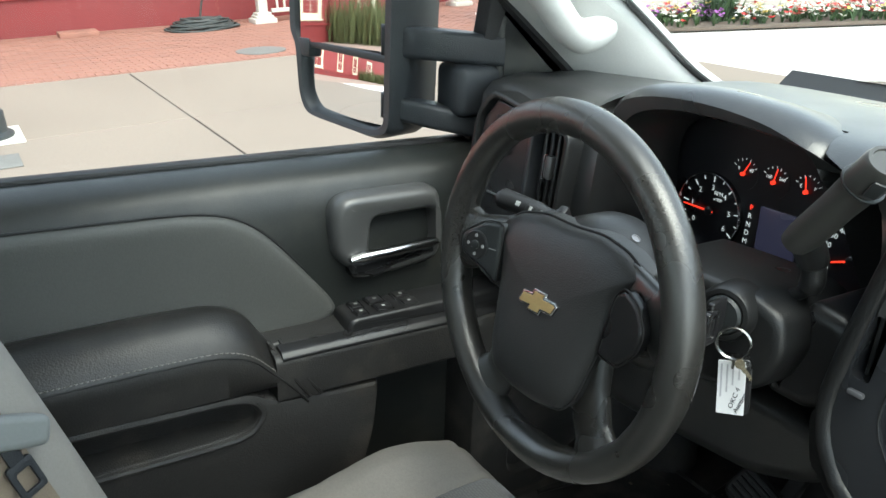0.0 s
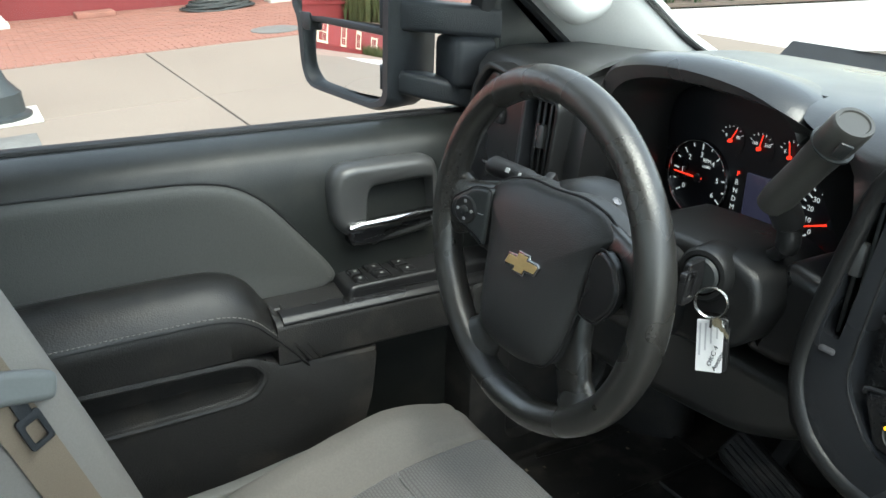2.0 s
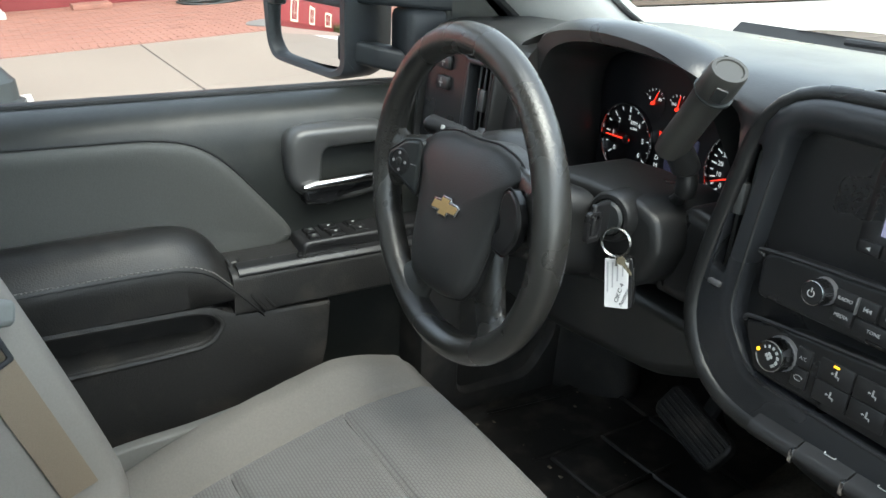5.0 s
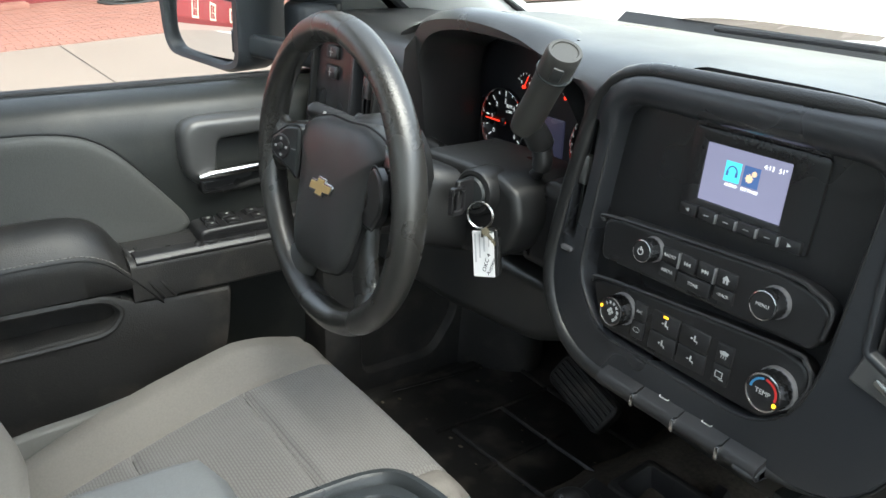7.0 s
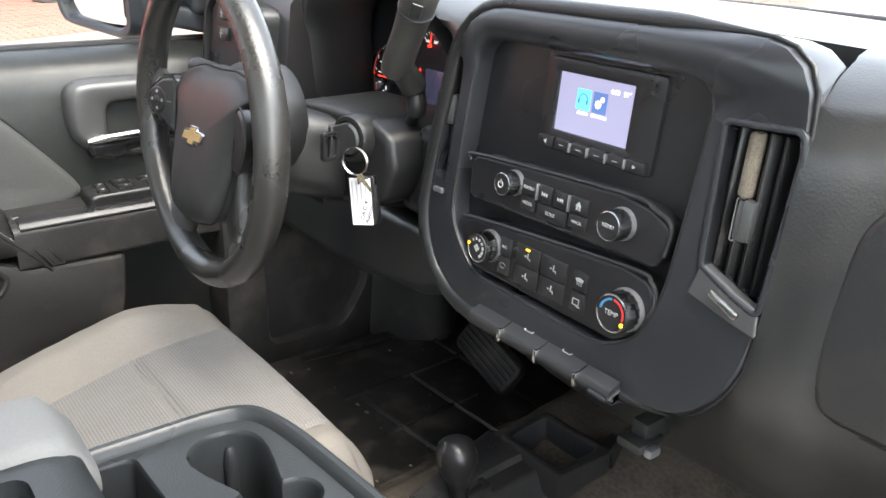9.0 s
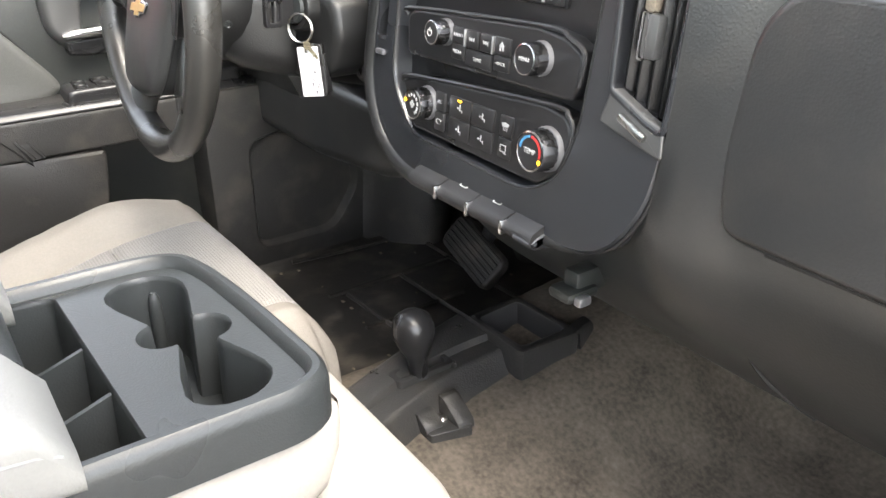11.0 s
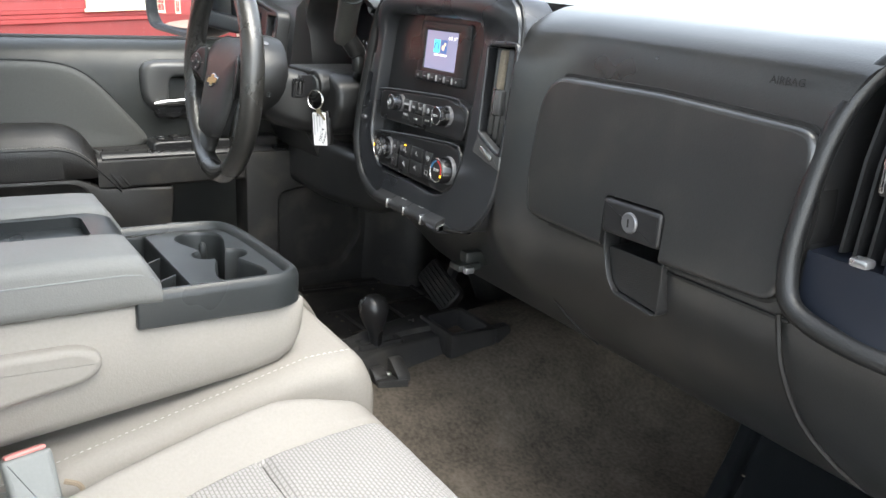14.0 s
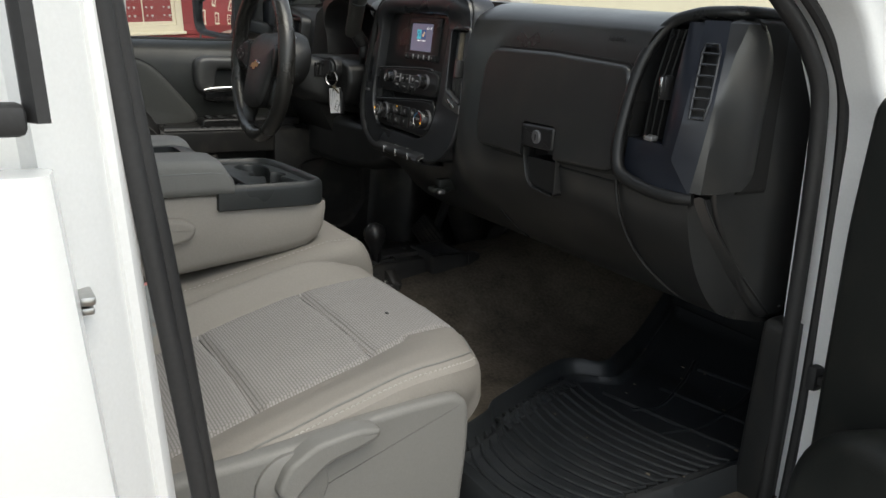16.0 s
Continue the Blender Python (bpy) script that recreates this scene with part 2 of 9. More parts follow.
# ---- materials ----
def mat(name, col, rough=0.5, metal=0.0, vary=0.12, big=6.0, fine=300.0, bump=0.0, cells=0.0, spec=0.5, coat=0.0, glow=None, dust=0.0, smear=0.1):
    """A procedural surface: colour mottled at two scales, roughness smeared, fine relief by noise or by cells."""
    m = bpy.data.materials.new(name)
    m.use_nodes = True
    t = m.node_tree
    n, l = t.nodes, t.links
    p = n["Principled BSDF"]
    p.inputs["Metallic"].default_value = metal
    p.inputs["Specular IOR Level"].default_value = spec
    p.inputs["Coat Weight"].default_value = coat
    p.inputs["Coat Roughness"].default_value = 0.08
    tc = n.new("ShaderNodeTexCoord")
    na, nb = n.new("ShaderNodeTexNoise"), n.new("ShaderNodeTexNoise")
    na.inputs["Scale"].default_value, nb.inputs["Scale"].default_value = big, fine
    na.inputs["Detail"].default_value = nb.inputs["Detail"].default_value = 3.0
    for q in (na, nb):
        l.new(tc.outputs["Object"], q.inputs["Vector"])
    add = n.new("ShaderNodeMath")
    add.operation = "ADD"
    l.new(na.outputs["Fac"], add.inputs[0])
    l.new(nb.outputs["Fac"], add.inputs[1])
    rng = n.new("ShaderNodeMapRange")
    rng.inputs[1].default_value, rng.inputs[2].default_value = 0.6, 1.4
    rng.inputs[3].default_value, rng.inputs[4].default_value = 1 - vary, 1 + vary
    l.new(add.outputs[0], rng.inputs[0])
    mul = n.new("ShaderNodeMixRGB")
    mul.blend_type = "MULTIPLY"
    mul.inputs[0].default_value = 1.0
    mul.inputs[1].default_value = (*col, 1)
    l.new(rng.outputs[0], mul.inputs[2])
    out = mul.outputs[0]
    if dust:
        dn = n.new("ShaderNodeTexNoise")
        dn.inputs["Scale"].default_value, dn.inputs["Detail"].default_value = 14.0, 6.0
        l.new(tc.outputs["Object"], dn.inputs["Vector"])
        dr = n.new("ShaderNodeMapRange")
        dr.inputs[1].default_value, dr.inputs[2].default_value, dr.inputs[4].default_value = 0.5, 0.75, dust
        l.new(dn.outputs["Fac"], dr.inputs[0])
        dm = n.new("ShaderNodeMixRGB")
        dm.inputs[2].default_value = (0.30, 0.26, 0.21, 1)
        l.new(dr.outputs[0], dm.inputs[0])
        l.new(out, dm.inputs[1])
        out = dm.outputs[0]
    l.new(out, p.inputs["Base Color"])
    rr = n.new("ShaderNodeMapRange")
    rr.inputs[1].default_value, rr.inputs[2].default_value = 0.3, 0.7
    rr.inputs[3].default_value, rr.inputs[4].default_value = max(0.02, rough - smear), min(1.0, rough + smear)
    l.new(na.outputs["Fac"], rr.inputs[0])
    l.new(rr.outputs[0], p.inputs["Roughness"])
    if bump:
        bp = n.new("ShaderNodeBump")
        bp.inputs["Strength"].default_value = bump
        bp.inputs["Distance"].default_value = 0.0006
        if cells:
            vo = n.new("ShaderNodeTexVoronoi")
            vo.inputs["Scale"].default_value = cells
            l.new(tc.outputs["Object"], vo.inputs["Vector"])
            l.new(vo.outputs["Distance"], bp.inputs["Height"])
        else:
            l.new(nb.outputs["Fac"], bp.inputs["Height"])
        l.new(bp.outputs["Normal"], p.inputs["Normal"])
    if glow:
        p.inputs["Emission Color"].default_value = (*glow[:3], 1)
        p.inputs["Emission Strength"].default_value = glow[3] * 0.35
    return m


def weave(name, col, dot, pitch=0.0075, strength=0.6):
    """Woven seat cloth with rows of small raised dashes."""
    m = mat(name, col, 0.9, vary=0.10, big=7, fine=700, spec=0.2)
    n, l = m.node_tree.nodes, m.node_tree.links
    p = n["Principled BSDF"]
    tc = n.new("ShaderNodeTexCoord")
    br = n.new("ShaderNodeTexBrick")
    br.inputs["Scale"].default_value = 1.0
    br.inputs["Brick Width"].default_value, br.inputs["Row Height"].default_value = pitch, pitch * 0.55
    br.inputs["Mortar Size"].default_value, br.inputs["Mortar Smooth"].default_value = pitch * 0.13, 0.6
    br.inputs["Color1"].default_value = br.inputs["Color2"].default_value = (1, 1, 1, 1)
    br.inputs["Mortar"].default_value = (0, 0, 0, 1)
    l.new(tc.outputs["Object"], br.inputs["Vector"])
    old = p.inputs["Base Color"].links[0].from_socket
    mx = n.new("ShaderNodeMixRGB")
    mx.inputs[2].default_value = (*dot, 1)
    gain = n.new("ShaderNodeMath")
    gain.operation = "MULTIPLY"
    gain.inputs[1].default_value = 0.8
    l.new(br.outputs["Color"], gain.inputs[0])
    l.new(gain.outputs[0], mx.inputs[0])
    l.new(old, mx.inputs[1])
    l.new(mx.outputs[0], p.inputs["Base Color"])
    bp = n.new("ShaderNodeBump")
    bp.inputs["Strength"].default_value, bp.inputs["Distance"].default_value = strength, 0.001
    l.new(br.outputs["Color"], bp.inputs["Height"])
    l.new(bp.outputs["Normal"], p.inputs["Normal"])
    p.inputs["Sheen Weight"].default_value = 0.15
    return m


def clear(name, tint=(1, 1, 1), rough=0.0):
    m = bpy.data.materials.new(name)
    m.use_nodes = True
    n, l = m.node_tree.nodes, m.node_tree.links
    n.remove(n["Principled BSDF"])
    tr, gl, mx, fr = n.new("ShaderNodeBsdfTransparent"), n.new("ShaderNodeBsdfGlossy"), n.new("ShaderNodeMixShader"), n.new("ShaderNodeLayerWeight")
    tr.inputs["Color"].default_value = (*tint, 1)
    gl.inputs["Roughness"].default_value = rough
    fr.inputs["Blend"].default_value = 0.5
    pw = n.new("ShaderNodeMapRange")
    pw.inputs[1].default_value, pw.inputs[3].default_value, pw.inputs[4].default_value = 0.45, 0.03, 0.22
    l.new(fr.outputs["Facing"], pw.inputs[0])
    l.new(pw.outputs[0], mx.inputs[0])
    l.new(tr.outputs[0], mx.inputs[1])
    l.new(gl.outputs[0], mx.inputs[2])
    l.new(mx.outputs[0], n["Material Output"].inputs["Surface"])
    return m


DASH = mat("dash_black", (0.018, 0.0185, 0.019), 0.33, bump=0.17, cells=500, vary=0.16, dust=0.05, smear=0.06, spec=0.85)
SOFT = mat("soft_black", (0.013, 0.0133, 0.0137), 0.34, bump=0.3, cells=650, vary=0.12, spec=0.45)
TRIM = mat("door_black", (0.016, 0.018, 0.017), 0.38, spec=0.5, bump=0.26, cells=620, vary=0.18, dust=0.05)
SCUFF = mat("scuffed_black", (0.024, 0.0235, 0.023), 0.44, bump=0.5, cells=420, vary=0.22, dust=0.14)
WHEEL = mat("wheel_rubber", (0.027, 0.026, 0.024), 0.27, spec=0.85, bump=0.2, cells=1300, vary=0.15)
PAD = mat("airbag_pad", (0.025, 0.025, 0.025), 0.42, spec=0.5, bump=0.3, cells=700, vary=0.12)
GLOSS = mat("gloss_black", (0.015, 0.015, 0.016), 0.30, vary=0.1)
DEEP = mat("vent_black", (0.010, 0.010, 0.010), 0.6)
BTN = mat("button_black", (0.016, 0.016, 0.017), 0.38, bump=0.1, fine=900)
BEZEL = mat("bezel_grey", (0.026, 0.028, 0.032), 0.30, metal=0.2, spec=0.8, vary=0.06, bump=0.08, fine=1200)
SILVER = mat("satin_silver", (0.42, 0.42, 0.43), 0.32, metal=0.85, vary=0.05)
SATIN = mat("satin_grey", (0.20, 0.20, 0.21), 0.36, metal=0.6, vary=0.06)
DARKCHROME = mat("dark_chrome", (0.26, 0.26, 0.27), 0.2, metal=1.0, vary=0.05)
CHROME = mat("chrome", (0.48, 0.48, 0.49), 0.16, metal=1.0, vary=0.03, smear=0.04)
STEEL = mat("steel", (0.45, 0.45, 0.44), 0.28, metal=1.0, vary=0.1)
LEVER = mat("lever_grey", (0.050, 0.049, 0.045), 0.42, bump=0.15, fine=1200, vary=0.1)
KEYBRASS = mat("worn_key_metal", (0.50, 0.43, 0.30), 0.3, metal=0.85, vary=0.1)
HANDLE = mat("handle_grey", (0.085, 0.086, 0.086), 0.36, metal=0.3, vary=0.08, bump=0.1, fine=1200)
GOLD = mat("gold", (0.52, 0.38, 0.17), 0.36, metal=0.5, vary=0.1)
GREY = mat("door_grey_vinyl", (0.076, 0.077, 0.073), 0.55, bump=0.3, cells=480, vary=0.1)
ARM = mat("armrest_vinyl", (0.017, 0.0165, 0.016), 0.38, spec=0.55, bump=0.4, cells=420, vary=0.2, dust=0.06)
TAN = mat("seat_vinyl", (0.285, 0.266, 0.242), 0.72, bump=0.3, cells=520, vary=0.07, big=5, spec=0.3)
DOVE = mat("console_vinyl", (0.185, 0.185, 0.178), 0.52, bump=0.25, cells=520, vary=0.06, spec=0.35)
CLOTH_P = weave("seat_cloth", (0.235, 0.222, 0.210), (0.40, 0.385, 0.37))
# The driver's cushion has its own darker cloth and vinyl tones.
CLOTH_D = weave("seat_cloth_darker", (0.184, 0.175, 0.167), (0.255, 0.245, 0.235), strength=0.45)
TAN_D = mat("darker_seat_vinyl", (0.228, 0.210, 0.190), 0.7, bump=0.3, cells=520, vary=0.10, big=5, spec=0.3, dust=0.02)
SEATBASE = mat("seat_base_plastic", (0.20, 0.197, 0.187), 0.55, bump=0.3, cells=500, vary=0.06)
NAVY = mat("navy_plastic", (0.011, 0.014, 0.022), 0.36, vary=0.06, bump=0.06, fine=1200)
SLATE = mat("console_slate", (0.026, 0.029, 0.030), 0.34, bump=0.2, cells=600, vary=0.10, spec=0.38)
CARPET = mat("carpet", (0.090, 0.077, 0.063), 0.95, vary=0.55, big=11, fine=150, bump=1.0, spec=0.1, dust=0.16)
MAT = mat("rubber_mat", (0.021, 0.024, 0.027), 0.45, bump=0.3, fine=500, vary=0.2, dust=0.02)
MATD = mat("muddy_mat", (0.018, 0.017, 0.016), 0.40, bump=0.5, fine=260, vary=0.3, dust=0.30)
SEAL = mat("rubber_seal", (0.022, 0.022, 0.023), 0.6, vary=0.2, bump=0.3, fine=200)
WHITE = mat("white_paint", (0.78, 0.79, 0.79), 0.25, vary=0.02, coat=0.6, smear=0.05)
JAMB = mat("white_jamb", (0.80, 0.81, 0.81), 0.4, vary=0.04, coat=0.2)
BELT = mat("belt_webbing", (0.25, 0.20, 0.145), 0.85, bump=0.9, fine=900, vary=0.15)
PLATE = mat("belt_plastic", (0.21, 0.22, 0.215), 0.5, vary=0.06)
PALE = mat("pillar_grey", (0.55, 0.55, 0.53), 0.6, bump=0.3, cells=500, vary=0.05)
ROOF = mat("headliner", (0.50, 0.50, 0.48), 0.95, bump=0.5, fine=500, vary=0.06)
MIRCASE = mat("mirror_case", (0.024, 0.027, 0.031), 0.5, bump=0.5, cells=500, vary=0.1)
MIRROR = mat("mirror_glass", (0.85, 0.86, 0.87), 0.01, metal=1.0, vary=0.0, smear=0.0)
GLASS = clear("window_glass", (0.965, 0.985, 0.98))
LENS = clear("clear_lens", (0.96, 0.96, 0.96))
# Tint set to limit light entering from the cab's rear.
TINTED = clear("tinted_glass", (0.36, 0.38, 0.37))
INK = mat("white_print", (0.40, 0.41, 0.41), 0.6, vary=0.0)
DIMINK = mat("grey_print", (0.30, 0.31, 0.31), 0.6, vary=0.0)
LIT = mat("lit_print", (0.6, 0.6, 0.6), 0.6, vary=0.0, glow=(0.8, 0.85, 0.9, 0.35))
RED = mat("needle_red", (0.6, 0.02, 0.01), 0.5, vary=0.0, glow=(1.0, 0.04, 0.02, 0.9))
AMBER = mat("amber_light", (0.7, 0.35, 0.02), 0.5, vary=0.0, glow=(1.0, 0.45, 0.02, 1.4))
BLUEP = mat("blue_print", (0.05, 0.22, 0.42), 0.5, vary=0.0)
REDP = mat("red_print", (0.5, 0.03, 0.03), 0.5, vary=0.0)
SCREEN = mat("screen_lilac", (0.10, 0.10, 0.14), 0.2, vary=0.0, glow=(0.33, 0.33, 0.52, 0.45))
SCRTEXT = mat("screen_white", (0.5, 0.5, 0.5), 0.3, vary=0.0, glow=(0.9, 0.92, 1.0, 0.9))
SCRCYAN = mat("screen_cyan", (0.05, 0.3, 0.4), 0.3, vary=0.0, glow=(0.08, 0.55, 0.72, 0.8))
SCRBLUE = mat("screen_blue", (0.03, 0.06, 0.15), 0.3, vary=0.0, glow=(0.05, 0.10, 0.25, 0.8))
SCRTAN = mat("screen_tan", (0.4, 0.3, 0.2), 0.3, vary=0.0, glow=(0.75, 0.55, 0.38, 0.7))
DIC = mat("message_screen", (0.02, 0.02, 0.03), 0.25, vary=0.0, glow=(0.05, 0.05, 0.10, 0.25))
DIAL = mat("dial_black", (0.010, 0.010, 0.013), 0.35, vary=0.1)
PAPER = mat("paper_white", (0.74, 0.74, 0.75), 0.6, vary=0.04)
PEN = mat("black_pen", (0.02, 0.02, 0.025), 0.6, vary=0.0)
FAINT = mat("faint_pen", (0.45, 0.45, 0.47), 0.7, vary=0.1)
PINK = mat("buckle_red", (0.62, 0.22, 0.20), 0.45, vary=0.1)
FOAM = mat("vent_lint", (0.20, 0.17, 0.13), 0.95, vary=0.4, fine=500, bump=0.8)
STITCH = mat("stitching", (0.45, 0.43, 0.40), 0.8, vary=0.1)
SEAMD = mat("seam_shade", (0.10, 0.095, 0.09), 0.9, vary=0.1)
STITCHD = mat("dark_stitching", (0.20, 0.19, 0.175), 0.8, vary=0.1)

# ---- truck: body, floor, roof, glass ----
truck = thing("pickup_truck", (0, 0, 0.4), "white pickup truck seen from inside its cab, passenger door open", "truck")

bm = B()
box(bm, -0.90, 0.86, -1.30, 0.95, 0.70, 0.80, 0.02)
part("floor_pan", bm, SEAL, truck)


def tunnel(x, y):
    """Height of the carpeted floor: a low hump in the middle, rising into the toe board."""
    z = 0.835 + 0.10 / (1 + math.exp((x - 0.06) / 0.055)) * (1 / (1 + math.exp(-(x + 0.30) / 0.025)))
    z += 0.14 * min(0.30, max(0.0, y - 0.22)) / (1 + math.exp((x - 0.02) / 0.04)) / (1 + math.exp(-(x + 0.30) / 0.03))
    z += 0.55 * max(0.0, y - 0.58) ** 1.25
    return z


bm = B()
sheet(bm, lambda u, v: Vector((-0.86 + 1.70 * u, -1.2 + 2.12 * v, tunnel(-0.86 + 1.70 * u, -1.2 + 2.12 * v) + 0.003 * noise.noise((u * 30, v * 40, 0)))), 90, 110)
for a in [f for f in bm.faces]:
    a.normal_update()
part("carpet", bm, CARPET, truck, "worn grey-brown carpet with dusty stains")

bm = B()
box(bm, -0.90, 0.90, 0.93, 0.99, 0.75, 1.45, 0.01)
part("firewall", bm, SEAL, truck)
bm = B()
box(bm, -0.92, 0.92, -1.36, -1.30, 0.75, 1.45, 0.01)
part("rear_panel", bm, TRIM, truck)
for sx in (-1, 1):
    bm = B()
    box(bm, sx * 0.92 - 0.02, sx * 0.92 + 0.02, -1.36, -1.22, 1.44, 2.05, 0.01)
    part("rear_pillar", bm, PALE, truck)
bm = B()
sheet(bm, lambda u, v: Vector((-0.72 + 1.44 * u, -1.36 + 1.17 * v, 2.07 + 0.04 * math.sin(math.pi * u) - 0.03 * v ** 3)), 16, 16)
sheet(bm, lambda u, v: Vector((-0.80 + 1.60 * u, -1.38 + 1.20 * v, 2.11 + 0.04 * math.sin(math.pi * u) - 0.03 * v ** 3)), 16, 16)
part("roof", bm, ROOF, truck, "pale grey headliner")

# windscreen, side and rear glass
bm = B()
sheet(bm, lambda u, v: Vector(((-0.83 + 0.13 * v) * (1 - 2 * u), 0.78 - 1.0 * v - 0.12 * (2 * u - 1) ** 2, 1.512 + 0.54 * v)), 12, 8)
ws = part("windscreen", bm, GLASS, truck)
ws.visible_shadow = False
# The rear window is out of view; its tint dims light from behind.
bm = B()
sheet(bm, lambda u, v: Vector((-0.80 + 1.6 * u, -1.33, 1.45 + 0.6 * v)), 2, 2)
part("rear_window", bm, TINTED, truck, "unseen rear window, tinted to cut light from behind")
# Unseen pillar, panel and side glass, added to block light from behind.
bm = B()
box(bm, -0.97, -0.84, -0.66, -0.56, 0.80, 2.06, 0.02)
part("unseen_centre_pillar", bm, PALE, truck)
bm = B()
box(bm, -0.98, -0.90, -1.36, -0.66, 0.75, 1.44, 0.02)
part("unseen_side_panel", bm, TRIM, truck)
bm = B()
sheet(bm, lambda u, w: Vector((-0.955 + 0.10 * w ** 1.3, -1.34 + 0.68 * u, 1.43 + 0.62 * w)), 4, 4)
part("unseen_side_glass", bm, TINTED, truck, "unseen side window, tinted to cut light from behind")

# bonnet and cowl, seen over the dash
bm = B()
sheet(bm, lambda u, v: Vector((-0.93 + 1.86 * u, 0.98 + 1.15 * v, 1.544 - 0.045 * v - 0.20 * max(0, v - 0.8) ** 2 + 0.012 / (1 + math.exp((abs(u - 0.5) - 0.28) / 0.015)) * v - 0.10 * (2 * abs(u - 0.5)) ** 8)), 60, 20)
part("bonnet", bm, WHITE, truck, "white bonnet with a raised middle")
bm = B()
sheet(bm, lambda u, v: Vector((-0.90 + 1.80 * u, 0.80 + 0.185 * v, 1.505 + 0.022 * v - 0.02 * math.sin(math.pi * v) - 0.06 * (2 * u - 1) ** 2 * (1 - v))), 30, 6)
part("cowl", bm, DEEP, truck, "black plastic cowl panel")
for x0, x1 in ((-0.62, 0.02), (0.08, 0.66)):
    bm = B()
    tube(bm, glide([(x0, 0.945, 1.523), ((x0 + x1) / 2, 0.92, 1.529), (x1, 0.88, 1.532)], 6), 0.007, 8)
    part("wiper", bm, SEAL, truck)

# A pillars with pale trim
for sx in (-1, 1):
    bm = B()
    rings = []
    inner_edge = glide([(sx * 0.80, 0.66, 1.512), (sx * 0.80, 0.573, 1.558), (sx * 0.80, 0.472, 1.628), (sx * 0.785, 0.30, 1.735), (sx * 0.74, -0.02, 1.92), (sx * 0.70, -0.31, 2.06)], 5)
    outer_edge = glide([(sx * 0.89, 0.51, 1.465), (sx * 0.895, 0.422, 1.537), (sx * 0.895, 0.345, 1.599), (sx * 0.89, 0.255, 1.672), (sx * 0.86, 0.05, 1.83), (sx * 0.80, -0.30, 2.04)], 5)
    for d, w in zip(outer_edge, inner_edge):
        m_ = (d + w) / 2 + Vector((-sx * 0.022, -0.022, 0.012))
        rings.append([d, d.lerp(m_, 0.5) + Vector((-sx * 0.006, -0.012, 0.004)), m_, m_.lerp(w, 0.5) + Vector((-sx * 0.010, -0.006, 0.004)), w + Vector((-sx * 0.002, 0, 0)), w + Vector((sx * 0.01, 0.02, 0.02)), d + Vector((sx * 0.02, 0.03, 0.03))])
    loft(bm, rings)
    part("pillar_trim", bm, PALE, truck, "pale grey pillar trim", 60)
    bm = B()
    tube(bm, [p + Vector((-sx * 0.004, 0.004, 0.004)) for p in inner_edge], 0.006, 8)
    part("glass_edge", bm, DEEP, truck)
    bm = B()
    rings = []
    for k in range(9):
        t = k / 8
        c = Vector((sx * (0.945 - 0.11 * t), 0.60 - 0.86 * t, 1.46 + 0.62 * t))
        rings.append([c + Vector((sx * b, a, 0)) for a, b in [(-0.05, -0.02), (-0.04, 0.03), (0.03, 0.04), (0.08, 0.0), (0.06, -0.08), (0.03, -0.06)]])
    loft(bm, rings)
    part("pillar", bm, WHITE, truck)

# grab handle on the driver's pillar
bm = B()
tube(bm, glide([(-0.830, 0.405, 1.630), (-0.815, 0.360, 1.618), (-0.800, 0.315, 1.630), (-0.790, 0.255, 1.682), (-0.765, 0.10, 1.81), (-0.74, -0.04, 1.92)], 8), [0.028] * 6 + [0.027] * 6 + [0.024] * 29, 14)
part("grab_handle", bm, PALE, truck)

# passenger side: sill, jambs, seals
bm = B()
box(bm, 0.80, 0.97, -0.62, 0.52, 0.60, 0.80, 0.02)
part("door_sill", bm, JAMB, truck)
bm = B()
box(bm, 0.74, 0.86, -0.50, 0.46, 0.80, 0.828, 0.01)
for k in range(5):
    box(bm, 0.765 + 0.017 * k, 0.772 + 0.017 * k, -0.45, 0.40, 0.826, 0.832, 0.002)
part("sill_plate", bm, TRIM, truck)

# front jamb: white pillar face beyond the seal
bm = B()
pts = [(0.405, 0.62), (0.41, 1.00), (0.392, 1.43), (0.325, 1.545), (0.15, 1.71), (0.34, 1.71), (0.48, 1.56), (0.54, 1.42), (0.53, 0.62)]
prism(bm, soften(pts, 0.03), "x", 0.80, 0.905, 0.012)
part("front_jamb", bm, JAMB, truck, "white painted door jamb")
bm = B()
prism(bm, soften([(0.52, 0.55), (0.52, 1.42), (1.05, 1.38), (2.1, 1.30), (2.1, 0.55)], 0.04), "x", 0.86, 0.985, 0.02)
part("front_wing", bm, WHITE, truck)
bm = B()
tube(bm, glide([(0.836, 0.380, 0.79), (0.836, 0.378, 1.05), (0.836, 0.362, 1.40), (0.834, 0.320, 1.51), (0.823, 0.222, 1.60), (0.80, 0.02, 1.76)], 8), 0.0115, 10, flat=1.0)
part("door_seal", bm, SEAL, truck)
bm = B()
tube(bm, glide([(0.852, 0.405, 0.79), (0.852, 0.41, 1.05), (0.852, 0.392, 1.40), (0.850, 0.34, 1.52), (0.838, 0.245, 1.61)], 8), 0.008, 8)
part("door_seal_lip", bm, SEAL, truck)
# kick panel below the dash end
bm = B()
prism(bm, soften([(0.36, 0.80), (0.375, 1.12), (0.92, 1.15), (0.92, 0.80)], 0.015), "x", 0.835, 0.785, 0.012)
part("kick_panel", bm, DASH, truck)
